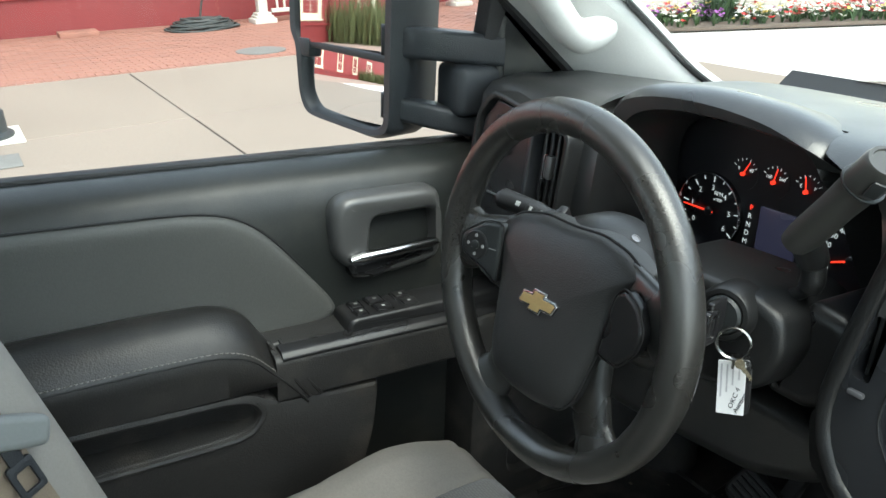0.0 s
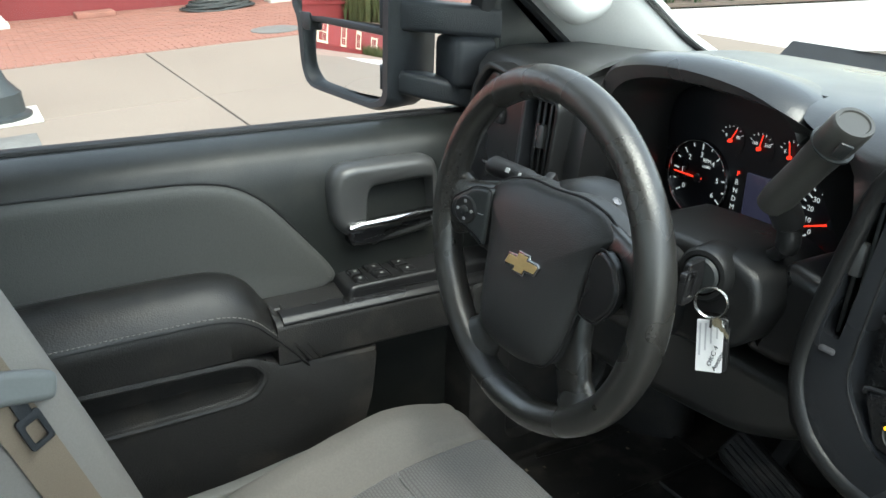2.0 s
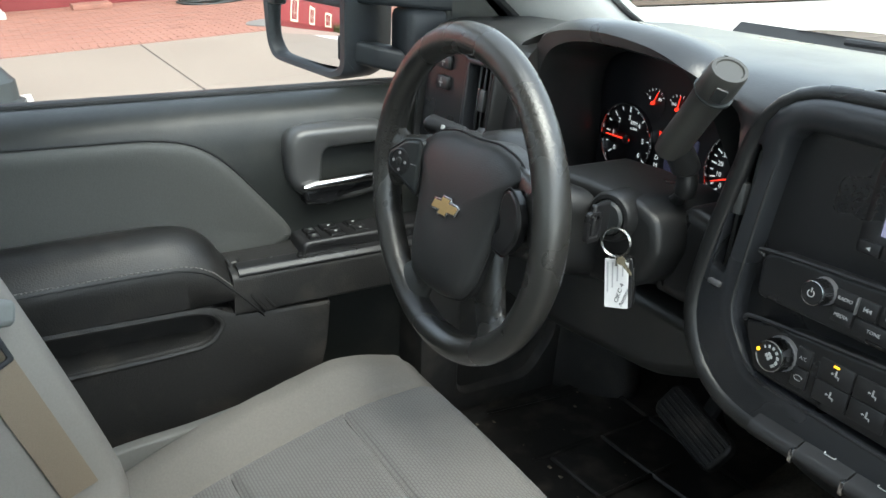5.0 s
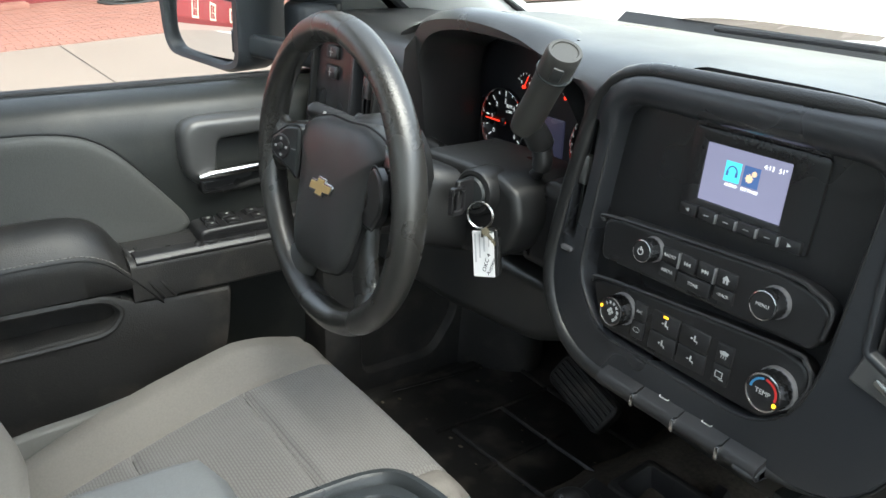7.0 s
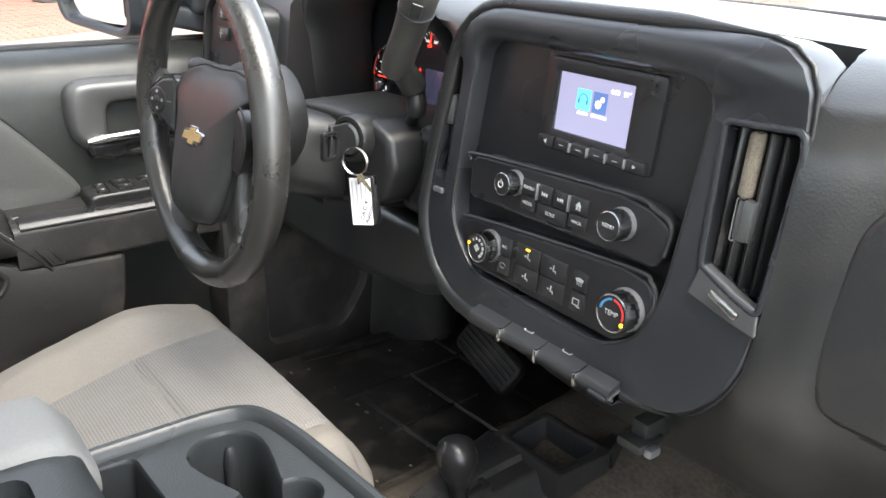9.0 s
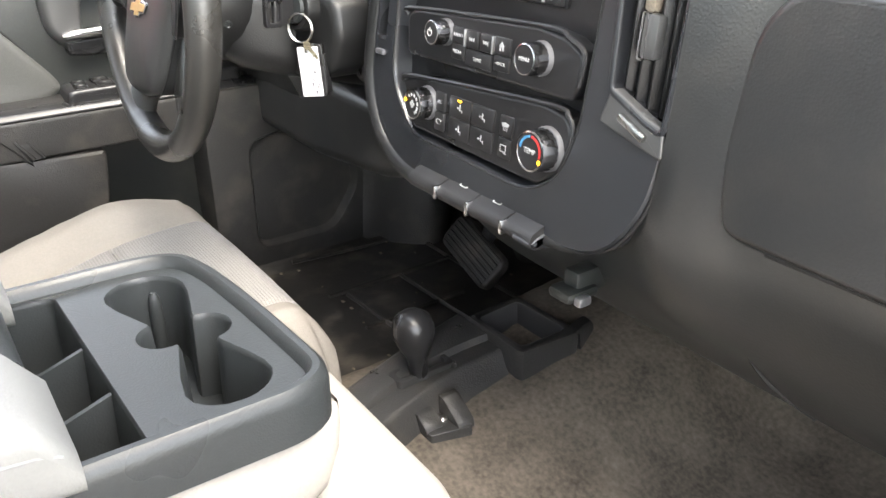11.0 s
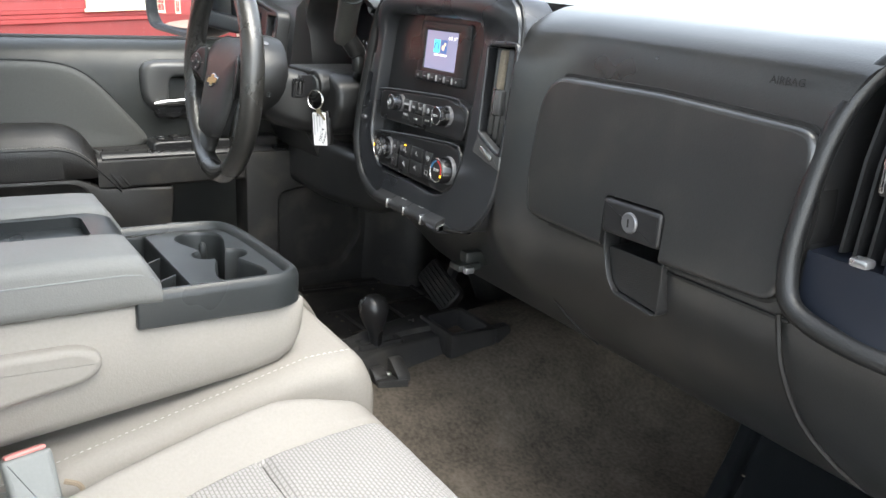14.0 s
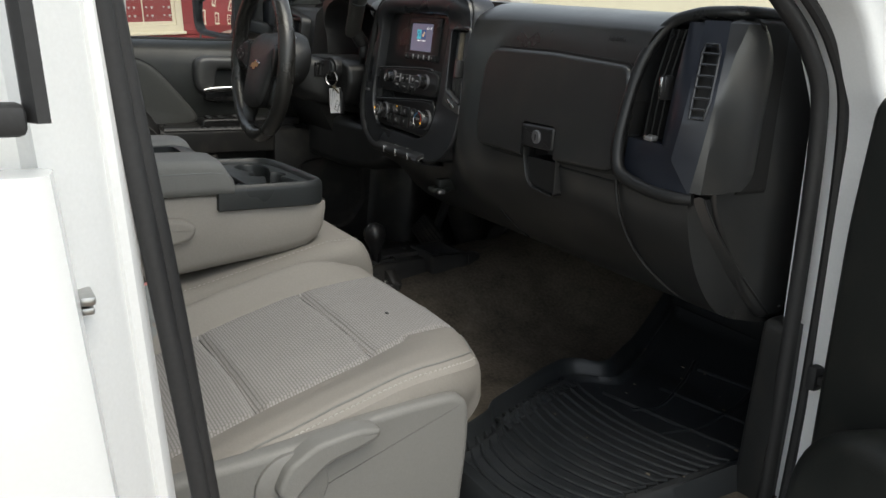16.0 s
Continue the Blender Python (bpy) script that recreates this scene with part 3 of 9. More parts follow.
# rear jamb (B pillar): seal, white step and post
bm = B()
tube(bm, glide([(0.851, -0.446, 0.79), (0.853, -0.476, 1.05), (0.853, -0.505, 1.27), (0.850, -0.527, 1.43), (0.845, -0.550, 1.60), (0.83, -0.582, 1.80)], 8), 0.0085, 10)
tube(bm, glide([(0.838, -0.436, 0.79), (0.840, -0.467, 1.05), (0.839, -0.494, 1.27), (0.838, -0.517, 1.43), (0.833, -0.541, 1.60), (0.818, -0.574, 1.80)], 8), 0.0095, 10)
part("rear_door_seal", bm, SEAL, truck)
bm = B()
rings = []
for k in range(9):
    t = k / 8
    z = 0.62 + 1.25 * t
    y = -0.462 - 0.10 * t
    x = 0.858 - 0.02 * t * t
    rings.append([Vector((x + a, y + b, z)) for a, b in [(-0.06, 0.0), (0.0, -0.004), (0.010, -0.012), (0.0115, -0.019), (0.0095, -0.0215), (0.0135, -0.024), (0.022, -0.031), (0.036, -0.048), (0.044, -0.060), (0.046, -0.070), (0.034, -0.080), (0.034, -0.18), (-0.06, -0.18)]])
loft(bm, rings)
part("rear_jamb", bm, JAMB, truck, "white painted stepped door jamb")
bm = B()
box(bm, 0.72, 0.80, -0.60, -0.51, 0.80, 2.0, 0.02)
part("pillar_cover", bm, PALE, truck)
# striker on the jamb
for z in (1.06, 1.315):
    bm = B()
    box(bm, 0.885, 0.915, -0.580, -0.566, z, z + 0.008, 0.003)
    box(bm, 0.885, 0.911, -0.578, -0.567, z - 0.008, z - 0.002, 0.002)
    part("striker", bm, STEEL, truck)

# rear side door, shut
rear_door = thing("rear_door", (0.97, -1.1, 0.6), "closed white rear door of the truck with a black belt trim", "vehicle door")
bm = B()
rings = []
for k in range(13):
    t = k / 12
    z = 0.55 + 0.87 * t
    bulge = 0.03 * math.sin(math.pi * (0.15 + 0.8 * t)) + 0.012 * (t > 0.55)
    rings.append([Vector((0.935 + bulge + dx, y + (0.1 * (1.43 - z) if y > -1 else 0.0), z)) for dx, y in [(-0.06, -1.6), (0.0, -1.6), (0.002, -1.1), (0.0, -0.603), (-0.006, -0.594), (-0.026, -0.590), (-0.034, -0.600)]])
loft(bm, rings)
part("door_skin", bm, WHITE, rear_door)
bm = B()
box(bm, 0.935, 0.962, -1.6, -0.604, 1.447, 1.467, 0.005)
part("belt_trim", bm, SEAL, rear_door)
bm = B()
rings = []
for k in range(9):
    t = k / 8
    z = 1.455 + 0.50 * t
    rings.append([Vector((0.950 - 0.11 * t ** 1.5 + a, -0.590 - 0.03 * t + b, z)) for a, b in [(-0.02, 0.0), (0.006, 0.0), (0.008, -0.008), (0.0, -0.014), (-0.02, -0.014)]])
loft(bm, rings)
part("window_frame", bm, SEAL, rear_door)
bm = B()
sheet(bm, lambda u, v: Vector((0.945 - 0.11 * v ** 1.5, -1.6 + 0.89 * u, 1.43 + 0.5 * v)), 4, 6)
part("glass", bm, TINTED, rear_door, "window glass tinted to cut light from behind")

# passenger door, swung wide open
pdoor = thing("passenger_door", (1.0, 0.46, 0.6), "open front passenger door with black inner panel", "vehicle door")
DM = Matrix.Translation((0.915, 0.455, 0)) @ Matrix.Rotation(radians(70), 4, "Z")   # hinge line; the door runs along local -y
bm = B()
pts = [(-1.02, 0.62), (-1.04, 1.0), (-1.03, 1.43), (-0.03, 1.43), (-0.02, 1.0), (-0.03, 0.62)]
prism(bm, soften(pts, 0.05), "x", -0.035, 0.05, 0.02, m=DM)
part("door_skin", bm, WHITE, pdoor)
bm = B()
prism(bm, soften([(-1.0, 0.66), (-1.0, 1.47), (-0.05, 1.47), (-0.038, 1.30), (-0.042, 1.02), (-0.05, 0.66)], 0.03), "x", -0.036, -0.115, 0.02, m=DM)
part("inner_panel", bm, TRIM, pdoor, "black textured inner panel")
bm = B()
prism(bm, soften([(-0.95, 0.66), (-0.95, 1.06), (-0.24, 1.10), (-0.15, 1.07), (-0.09, 1.00), (-0.08, 0.66)], 0.05), "x", -0.08, -0.180, 0.03, m=DM)
part("map_pocket", bm, TRIM, pdoor)
bm = B()
box(bm, -0.08, 0.0, -0.7, -0.30, 1.14, 1.22, 0.02, m=DM @ Matrix.Translation((-0.10, 0, 0)))
part("armrest", bm, ARM, pdoor)
for z in (0.78, 1.06):
    bm = B()
    box(bm, 0.895, 0.985, 0.455, 0.485, z, z + 0.05, 0.008)
    lathe(bm, [(0.011, -0.045), (0.011, 0.075)], Matrix.Translation((0.97, 0.452, z)), 12)
    part("hinge", bm, JAMB, pdoor)
bm = B()
box(bm, 0.862, 0.878, 0.390, 0.412, 1.033, 1.070, 0.004)
box(bm, 0.870, 0.93, 0.395, 0.405, 1.044, 1.058, 0.003)
part("check_strap", bm, SEAL, pdoor)

# ---- dashboard ----
dash = thing("dashboard", (0, 0.4, 1.1), "black grained dashboard with centre controls and glovebox", "dashboard")


def dash_profile(x):
    """Rear-facing profile of the padded dash at x: (y, z) from the windscreen down to the underside."""
    side = 0.5 - 0.5 * math.tanh((abs(x) - 0.70) / 0.05)        # ends fall off
    low = 1 / (1 + math.exp((x + 0.24) / 0.02))                 # driver side
    drop = 0.012 * (1 - side) + 0.03 * max(0.0, x)
    face = 0.205 + 0.05 * low
    rise = 0.045 / (1 + math.exp((x + 0.16) / 0.03))            # higher over the driver's feet
    up = 0.026 * math.exp(-((x - 0.212) / 0.055) ** 2) + 0.016 * math.exp(-((x + 0.21) / 0.03) ** 2)    # swells beside the centre stack
    pts = [(0.80, 1.505 - drop * 2), (0.66, 1.548 - drop), (0.50, 1.571 - drop), (0.36, 1.574 - drop), (0.285, 1.572 - drop), (0.245, 1.563 - drop),
           (0.222 - up * 0.4, 1.546 - drop * 0.7), (face + 0.010 - up * 0.7, 1.522 - drop * 0.4), (face + 0.006 - up, 1.49), (face - up, 1.41), (face - 0.004 - up, 1.32), (face + 0.002 - up * 0.9, 1.27), (face + 0.022 - up * 0.6, 1.215),
           (face + 0.05, 1.17 + rise), (face + 0.085, 1.135 + rise), (face + 0.14, 1.115 + rise), (face + 0.25, 1.10 + rise), (0.80, 1.10 + rise)]
    return [(p.y, p.z) for p in glide([(0, y, z) for y, z in pts], 3)]


bm = B()
xs = [-0.62 + 1.39 * k / 80 for k in range(81)]
loft(bm, [[Vector((x, y, z)) for y, z in dash_profile(x)] for x in xs])
body = part("dash_pad", bm, DASH, dash)
# openings: gauge hood, centre stack
HOOD = [(-0.632, 1.36), (-0.634, 1.525), (-0.602, 1.577), (-0.54, 1.594), (-0.45, 1.599), (-0.35, 1.588), (-0.286, 1.555), (-0.256, 1.36)]
bm = B()
prism(bm, soften([(-0.632, 1.02)] + HOOD[1:-1] + [(-0.256, 1.02)], [0.01, 0.03, 0.03, 0.05, 0.05, 0.05, 0.05, 0.01], 5), "y", 0.10, 0.30)
carve(body, bm)
bm = B()
prism(bm, soften([(-0.61, 1.02), (-0.61, 1.50), (-0.58, 1.555), (-0.53, 1.572), (-0.33, 1.568), (-0.245, 1.545), (-0.207, 1.50), (-0.207, 1.33), (-0.262, 1.30), (-0.262, 1.02)], 0.02), "y", 0.10, 0.405)
carve(body, bm)
STK_OUT = soften([(-0.135, 1.250), (0.148, 1.256), (0.180, 1.275), (0.204, 1.312), (0.214, 1.36), (0.217, 1.50), (0.213, 1.555), (0.186, 1.578), (-0.138, 1.574), (-0.180, 1.537), (-0.203, 1.42), (-0.214, 1.335), (-0.188, 1.280)], [0.03, 0.03, 0.02, 0.02, 0.03, 0.03, 0.02, 0.03, 0.04, 0.03, 0.03, 0.03, 0.03], 5)
STK_IN = soften([(-0.120, 1.298), (0.070, 1.292), (0.106, 1.316), (0.121, 1.358), (0.126, 1.414), (0.134, 1.525), (0.122, 1.540), (-0.130, 1.541), (-0.145, 1.530), (-0.153, 1.45), (-0.160, 1.348)], [0.02, 0.03, 0.02, 0.02, 0.02, 0.008, 0.01, 0.01, 0.01, 0.02, 0.02], 6)
STK_OUT = stretch_even(STK_OUT, 72)
STK_IN = stretch_even(STK_IN, 72)
bm = B()
prism(bm, STK_OUT, "y", 0.05, 0.29)
carve(body, bm)

# dash top line by the windscreen
bm = B()
for k in range(40):
    x = -0.34 + 0.007 * k
    box(bm, x, x + 0.003, 0.655, 0.672, 1.544, 1.5492, 0.0005, 1)
part("defrost_grille", bm, DEEP, dash)

# padded roll round the centre stack
bm = B()
path = [Vector((p[0], 0.172 + (p[1] - 1.27) * 0.093, p[1])) for p in stretch(STK_OUT, -0.001)]
tube(bm, path, [0.0095 - 0.0075 * min(1.0, max(0.0, (p.x - 0.09) / 0.07)) - 0.0020 * min(1.0, max(0.0, (p.x + 0.10) / 0.08)) * (p.z < 1.27) for p in path], 12, closed=True)
part("stack_roll", bm, SOFT, dash, "black padded roll round the centre stack")

SM = face_m((0, 0.172, 1.27), (0, -1, 0.093))


def sp(pts):
    """World (x, z) outlines on the stack's face to its own plane."""
    return [(x, (z - 1.27) / 0.9957) for x, z in pts]


stack = thing("centre_stack", (0, 0.2, 1.27), "centre stack with radio screen, knobs and climate controls", "car controls")
bm = B()
rings = []
for t, h, swell in ((0.0, -0.05, 0), (0.0, 0.0, 0), (0.03, 0.0035, 0.35), (0.18, 0.004, 0.8), (0.40, 0.004, 1.0), (0.65, 0.004, 0.9), (0.86, 0.004, 0.5), (0.97, 0.003, 0.1), (1.0, -0.001, 0), (1.0, -0.05, 0)):
    ring = []
    for (xa, za), (xb, zb) in zip(STK_OUT, STK_IN):
        x, z = xa + (xb - xa) * t, za + (zb - za) * t
        crown = min(1.0, max(0.0, (min(za, z + 0.02) - 1.525) / 0.03))
        ring.append(SM @ Vector((x, (z - 1.27) / 0.9957, h + 0.011 * swell * crown)))
    rings.append(ring)
loft(bm, rings + rings[:1], cap=False)
bmesh.ops.remove_doubles(bm, verts=list(bm.verts), dist=1e-6)
bmesh.ops.recalc_face_normals(bm, faces=list(bm.faces))
bez = part("bezel", bm, BEZEL, stack, "dark metallic grey bezel")
VENT = {1: soften([(0.157, 1.400), (0.193, 1.384), (0.2085, 1.379), (0.2135, 1.500), (0.2110, 1.514), (0.153, 1.511)], 0.004),
        -1: soften([(-0.178, 1.382), (-0.166, 1.505), (-0.168, 1.518), (-0.178, 1.516), (-0.1845, 1.490), (-0.197, 1.385)], 0.005)}
for sx in (1, -1):
    bm = B()
    prism(bm, sp(VENT[sx]), "z", -0.09, 0.03, m=SM)
    carve(bez, bm)
bm = B()
prism(bm, sp(stretch(STK_OUT, 0.02)), "z", -0.075, -0.045, m=SM)
part("back_plate", bm, DEEP, stack)
bm = B()
prism(bm, sp(stretch(STK_IN, -0.001)), "z", -0.04, -0.018, m=SM)
inner = part("fascia", bm, GLOSS, stack, "matt black inner fascia")
bm = B()
tube(bm, [SM @ Vector((x, z, 0.0030)) for x, z in sp(stretch(STK_IN, -0.0035))], 0.0012, 6, closed=True)
part("fascia_lip", bm, SOFT, stack)

# screen with its housing and softkeys
bm = B()
hs = soften([(-0.064, 1.447), (0.076, 1.447), (0.078, 1.535), (-0.062, 1.535)], 0.006)
ho = soften([(-0.0455, 1.4665), (0.0445, 1.4665), (0.0445, 1.5215), (-0.0455, 1.5215)], 0.001)
frame_ring(bm, sp(hs), sp(ho), "z", -0.03, -0.0145, m=SM, bev=0.0015)
housing = part("screen_housing", bm, GLOSS, stack)
bm = B()
prism(bm, sp(stretch(ho, -0.001)), "z", -0.03, -0.0165, m=SM)
scr = part("screen", bm, SCREEN, stack, "lit lilac radio screen")


def on_stack(x, z, w=0.0):
    return SM @ Matrix.Translation((x, (z - 1.27) / 0.9957, w))


W = -0.0164
letters("4:13", 0.0062, on_stack(0.0225, 1.5125, W), SCRTEXT, scr)
letters("51°", 0.0062, on_stack(0.0365, 1.5125, W), SCRTEXT, scr)
letters("AUDIO", 0.0042, on_stack(-0.0125, 1.4875, W), SCRTEXT, scr)
letters("SETTINGS", 0.0042, on_stack(0.0075, 1.4875, W), SCRTEXT, scr)
bm = B()
box(bm, -0.0085, 0.0085, -0.0095, 0.0095, 0.0, 0.0004, 0, m=on_stack(-0.0135, 1.500, W))
part("audio_icon", bm, SCRCYAN, scr)
bm = B()
box(bm, -0.0085, 0.0085, -0.0095, 0.0095, 0.0, 0.0004, 0, m=on_stack(0.0065, 1.500, W))
part("settings_icon", bm, SCRBLUE, scr)
bm = B()
tube(bm, [on_stack(-0.0135, 1.500, W + 0.0006) @ Vector((0.0052 * math.cos(radians(a)), 0.0052 * math.sin(radians(a)), 0)) for a in range(0, 181, 15)], 0.0007, 6)
for sx in (-1, 1):
    box(bm, -0.001, 0.001, -0.003, 0.001, 0, 0.001, 0, m=on_stack(-0.0135 + sx * 0.005, 1.499, W + 0.0004))
part("audio_symbol", bm, SCRBLUE, scr)
bm = B()
for cx, cz, r in ((0.0050, 1.4985, 0.0042), (0.0095, 1.5035, 0.0028)):
    pts = []
    for k in range(32):
        rr = r * (1.0 if k % 4 < 2 else 0.78)
        pts.append((rr * math.cos(2 * math.pi * k / 32), rr * math.sin(2 * math.pi * k / 32)))
    prism(bm, pts, "z", 0.0004, 0.0008, m=on_stack(cx, cz, W))
part("settings_symbol", bm, SCRTAN, scr)
for k in range(6):
    x0 = -0.060 + 0.0222 * k
    bm = B()
    box(bm, 0.0008, 0.0214, -0.0060, 0.0060, -0.018, 0.0005, 0.0015, m=on_stack(x0, 1.4545, -0.010))
    key = part("softkey", bm, BTN, stack)
    bm = B()
    if k in (0, 5):
        s = 1 if k else -1
        prism(bm, [(-0.002 * s, 0.002), (-0.002 * s, -0.002), (0.002 * s, 0)], "z", 0.0005, 0.0009, m=on_stack(x0 + 0.011, 1.4545, -0.010))
    else:
        box(bm, -0.003, 0.003, -0.0004, 0.0004, 0.0005, 0.0009, 0, m=on_stack(x0 + 0.011, 1.4545, -0.010))
    part("mark", bm, INK, key)
    if 0 < k < 5:
        bm = B()
        box(bm, -0.0012, 0.0012, -0.0045, 0.0045, -0.01, 0.0025, 0.0008, m=on_stack(x0 + 0.0222, 1.4545, -0.010))
        part("divider", bm, SILVER, key)

# raised ledges of the radio and climate rows
for name, pts in (("radio_panel", [(-0.138, 1.376), (0.110, 1.378), (0.117, 1.392), (0.119, 1.418), (0.100, 1.428), (0.065, 1.433), (-0.128, 1.423), (-0.141, 1.415)]),
                  ("climate_panel", [(-0.122, 1.302), (0.082, 1.298), (0.106, 1.318), (0.118, 1.348), (0.110, 1.366), (0.080, 1.371), (-0.12, 1.356), (-0.144, 1.348)])):
    bm = B()
    prism(bm, sp(soften(pts, 0.008)), "z", -0.02, 0.002, 0.004, m=SM)
    part(name, bm, GLOSS, stack)
    bm = B()
    lip = [(p[0], p[1]) for p in glide([(*q, 0) for q in pts[2:]], 6)]
    tube(bm, [on_stack(p[0], p[1], 0.0015) @ Vector((0, 0, 0)) for p in lip], 0.0022, 8)
    part("ledge", bm, BTN, stack)


def knob(x, z, r, text, ring=SILVER, deep=0.02, grip=True):
    bm = B()
    lathe(bm, [(r * 1.12, -0.006), (r * 1.12, 0.002), (r * 1.08, 0.005), (r * 1.02, 0.005)], on_stack(x, z, 0.002), 40)
    base = part("knob", bm, BEZEL if not grip else SATIN, stack)
    bm = B()
    n = 72
    prof = [(1.04, 0.003), (1.04, deep * 0.75), (1.0, deep * 0.9)]
    rings = []
    for rad, h in prof:
        rings.append([on_stack(x, z, 0.002) @ Vector((r * (rad - (0.03 if (k // 2) % 2 else 0)) * math.cos(2 * math.pi * k / n), r * (rad - (0.03 if (k // 2) % 2 else 0)) * math.sin(2 * math.pi * k / n), h)) for k in range(n)])
    loft(bm, rings)
    part("grip", bm, DARKCHROME, base, "knurled dark chrome grip")
    bm = B()
    lathe(bm, [(r * 1.0, deep * 0.88), (r * 0.985, deep), (r * 0.90, deep * 1.02), (r * 0.88, deep * 0.97)], on_stack(x, z, 0.002), 40)
    part("chrome_ring", bm, CHROME, base)
    bm = B()
    lathe(bm, [(r * 0.885, deep * 0.9), (r * 0.885, deep * 0.985), (r * 0.80, deep * 0.99)], on_stack(x, z, 0.002), 40)
    part("face", bm, BTN, base)
    if text:
        letters(text, r * 0.36, on_stack(x, z, 0.002 + deep), INK, base)
    return base


kp = knob(-0.069, 1.408, 0.0116, "", deep=0.019)
bm = B()
tube(bm, [on_stack(-0.069, 1.408, 0.0228) @ Vector((0.0032 * math.sin(radians(a)), 0.0032 * math.cos(radians(a)), 0)) for a in range(35, 326, 15)], 0.0005, 6)
box(bm, -0.0005, 0.0005, 0.001, 0.005, 0, 0.0006, 0, m=on_stack(-0.069, 1.408, 0.0224))
part("power_mark", bm, INK, kp)
knob(0.070, 1.407, 0.0134, "MENU")
kf = knob(-0.093, 1.334, 0.0154, "")
for k in range(7):
    a = radians(130 - 30 * k)
    bm = B()
    s = 0.0008 + 0.00022 * k
    box(bm, -s, s, -0.0014, 0.0014, 0, 0.0004, 0, m=on_stack(-0.093, 1.334, 0.0223) @ Matrix.Translation((0.0096 * math.cos(a), 0.0096 * math.sin(a), 0)) @ Matrix.Rotation(a - math.pi / 2, 4, "Z"))
    part("fan_bar", bm, INK, kf)
bm = B()
for k in range(4):
    lathe(bm, [(0.0018, 0), (0.0018, 0.0004)], on_stack(-0.093, 1.334, 0.0223) @ Matrix.Rotation(radians(90 * k), 4, "Z") @ Matrix.Translation((0.0024, 0, 0)), 10)
part("fan_mark", bm, INK, kf)
bm = B()
lathe(bm, [(0.0018, 0), (0.0018, 0.0008)], on_stack(-0.093, 1.334, 0.0222) @ Matrix.Translation((-0.0126, 0.0022, 0)), 10)
part("pointer_light", bm, AMBER, kf)
kt = knob(0.0905, 1.334, 0.0178, "TEMP", deep=0.021)
for col, a0, a1 in ((BLUEP, 175, 98), (REDP, 88, -15)):
    bm = B()
    pts = [(radians(a0 + (a1 - a0) * k / 14)) for k in range(15)]
    ring = [(0.0137 * math.cos(a), 0.0137 * math.sin(a)) for a in pts] + [(0.0116 * math.cos(a), 0.0116 * math.sin(a)) for a in reversed(pts)]
    prism(bm, ring, "z", 0.0, 0.0005, m=on_stack(0.0905, 1.334, 0.0229))
    part("temperature_arc", bm, col, kt)
bm = B()
lathe(bm, [(0.002, 0), (0.002, 0.0008)], on_stack(0.0905, 1.334, 0.0229) @ Matrix.Translation((0.0128, -0.0068, 0)), 10)
part("pointer_light", bm, AMBER, kt)

# radio keys
for x, z, w, h, text, size in ((-0.047, 1.4085, 0.021, 0.0145, "RADIO", 0.0055), (-0.047, 1.3930, 0.021, 0.0145, "MEDIA", 0.0055), (-0.0255, 1.4075, 0.018, 0.0165, "", 1), (-0.0045, 1.4075, 0.018, 0.0165, "", 2),
                               (-0.0150, 1.3905, 0.039, 0.0145, "TONE", 0.0055), (0.0190, 1.4085, 0.022, 0.0155, "", 0), (0.0190, 1.3930, 0.022, 0.0135, "<BACK", 0.0050)):
    bm = B()
    box(bm, -w / 2, w / 2, -h / 2, h / 2, -0.004, 0.0035, 0.0012, m=on_stack(x, z, 0.001))
    key = part("radio_key", bm, BTN, stack)
    if text:
        letters(text, size * 0.86, on_stack(x, z, 0.0045), INK, key)
    elif size:
        bm = B()
        s_ = -1 if size == 1 else 1
        for o in (-0.0022, 0.0012):
            prism(bm, [(s_ * (o - 0.0016), 0.0020), (s_ * (o - 0.0016), -0.0020), (s_ * (o + 0.0016), 0.0)], "z", 0, 0.0004, m=on_stack(x, z, 0.0045))
        box(bm, s_ * 0.0032 - 0.0004, s_ * 0.0032 + 0.0004, -0.0020, 0.0020, 0, 0.0004, 0, m=on_stack(x, z, 0.0045))
        part("skip_mark", bm, INK, key)
    else:
        bm = B()
        prism(bm, [(-0.005, 0.0), (0, 0.005), (0.005, 0.0), (0.0035, 0.0), (0.0035, -0.005), (0.001, -0.005), (0.001, -0.001), (-0.001, -0.001), (-0.001, -0.005), (-0.0035, -0.005), (-0.0035, 0)], "z", 0, 0.0004, m=on_stack(x, z, 0.0047) @ Matrix.Scale(0.8, 4))
        part("home_mark", bm, INK, key)
for x in (-0.0355, 0.0065):
    bm = B()
    box(bm, -0.0008, 0.0008, -0.008, 0.008, -0.002, 0.0055, 0.0005, m=on_stack(x, 1.4075, 0.001))
    part("divider", bm, SILVER, stack)
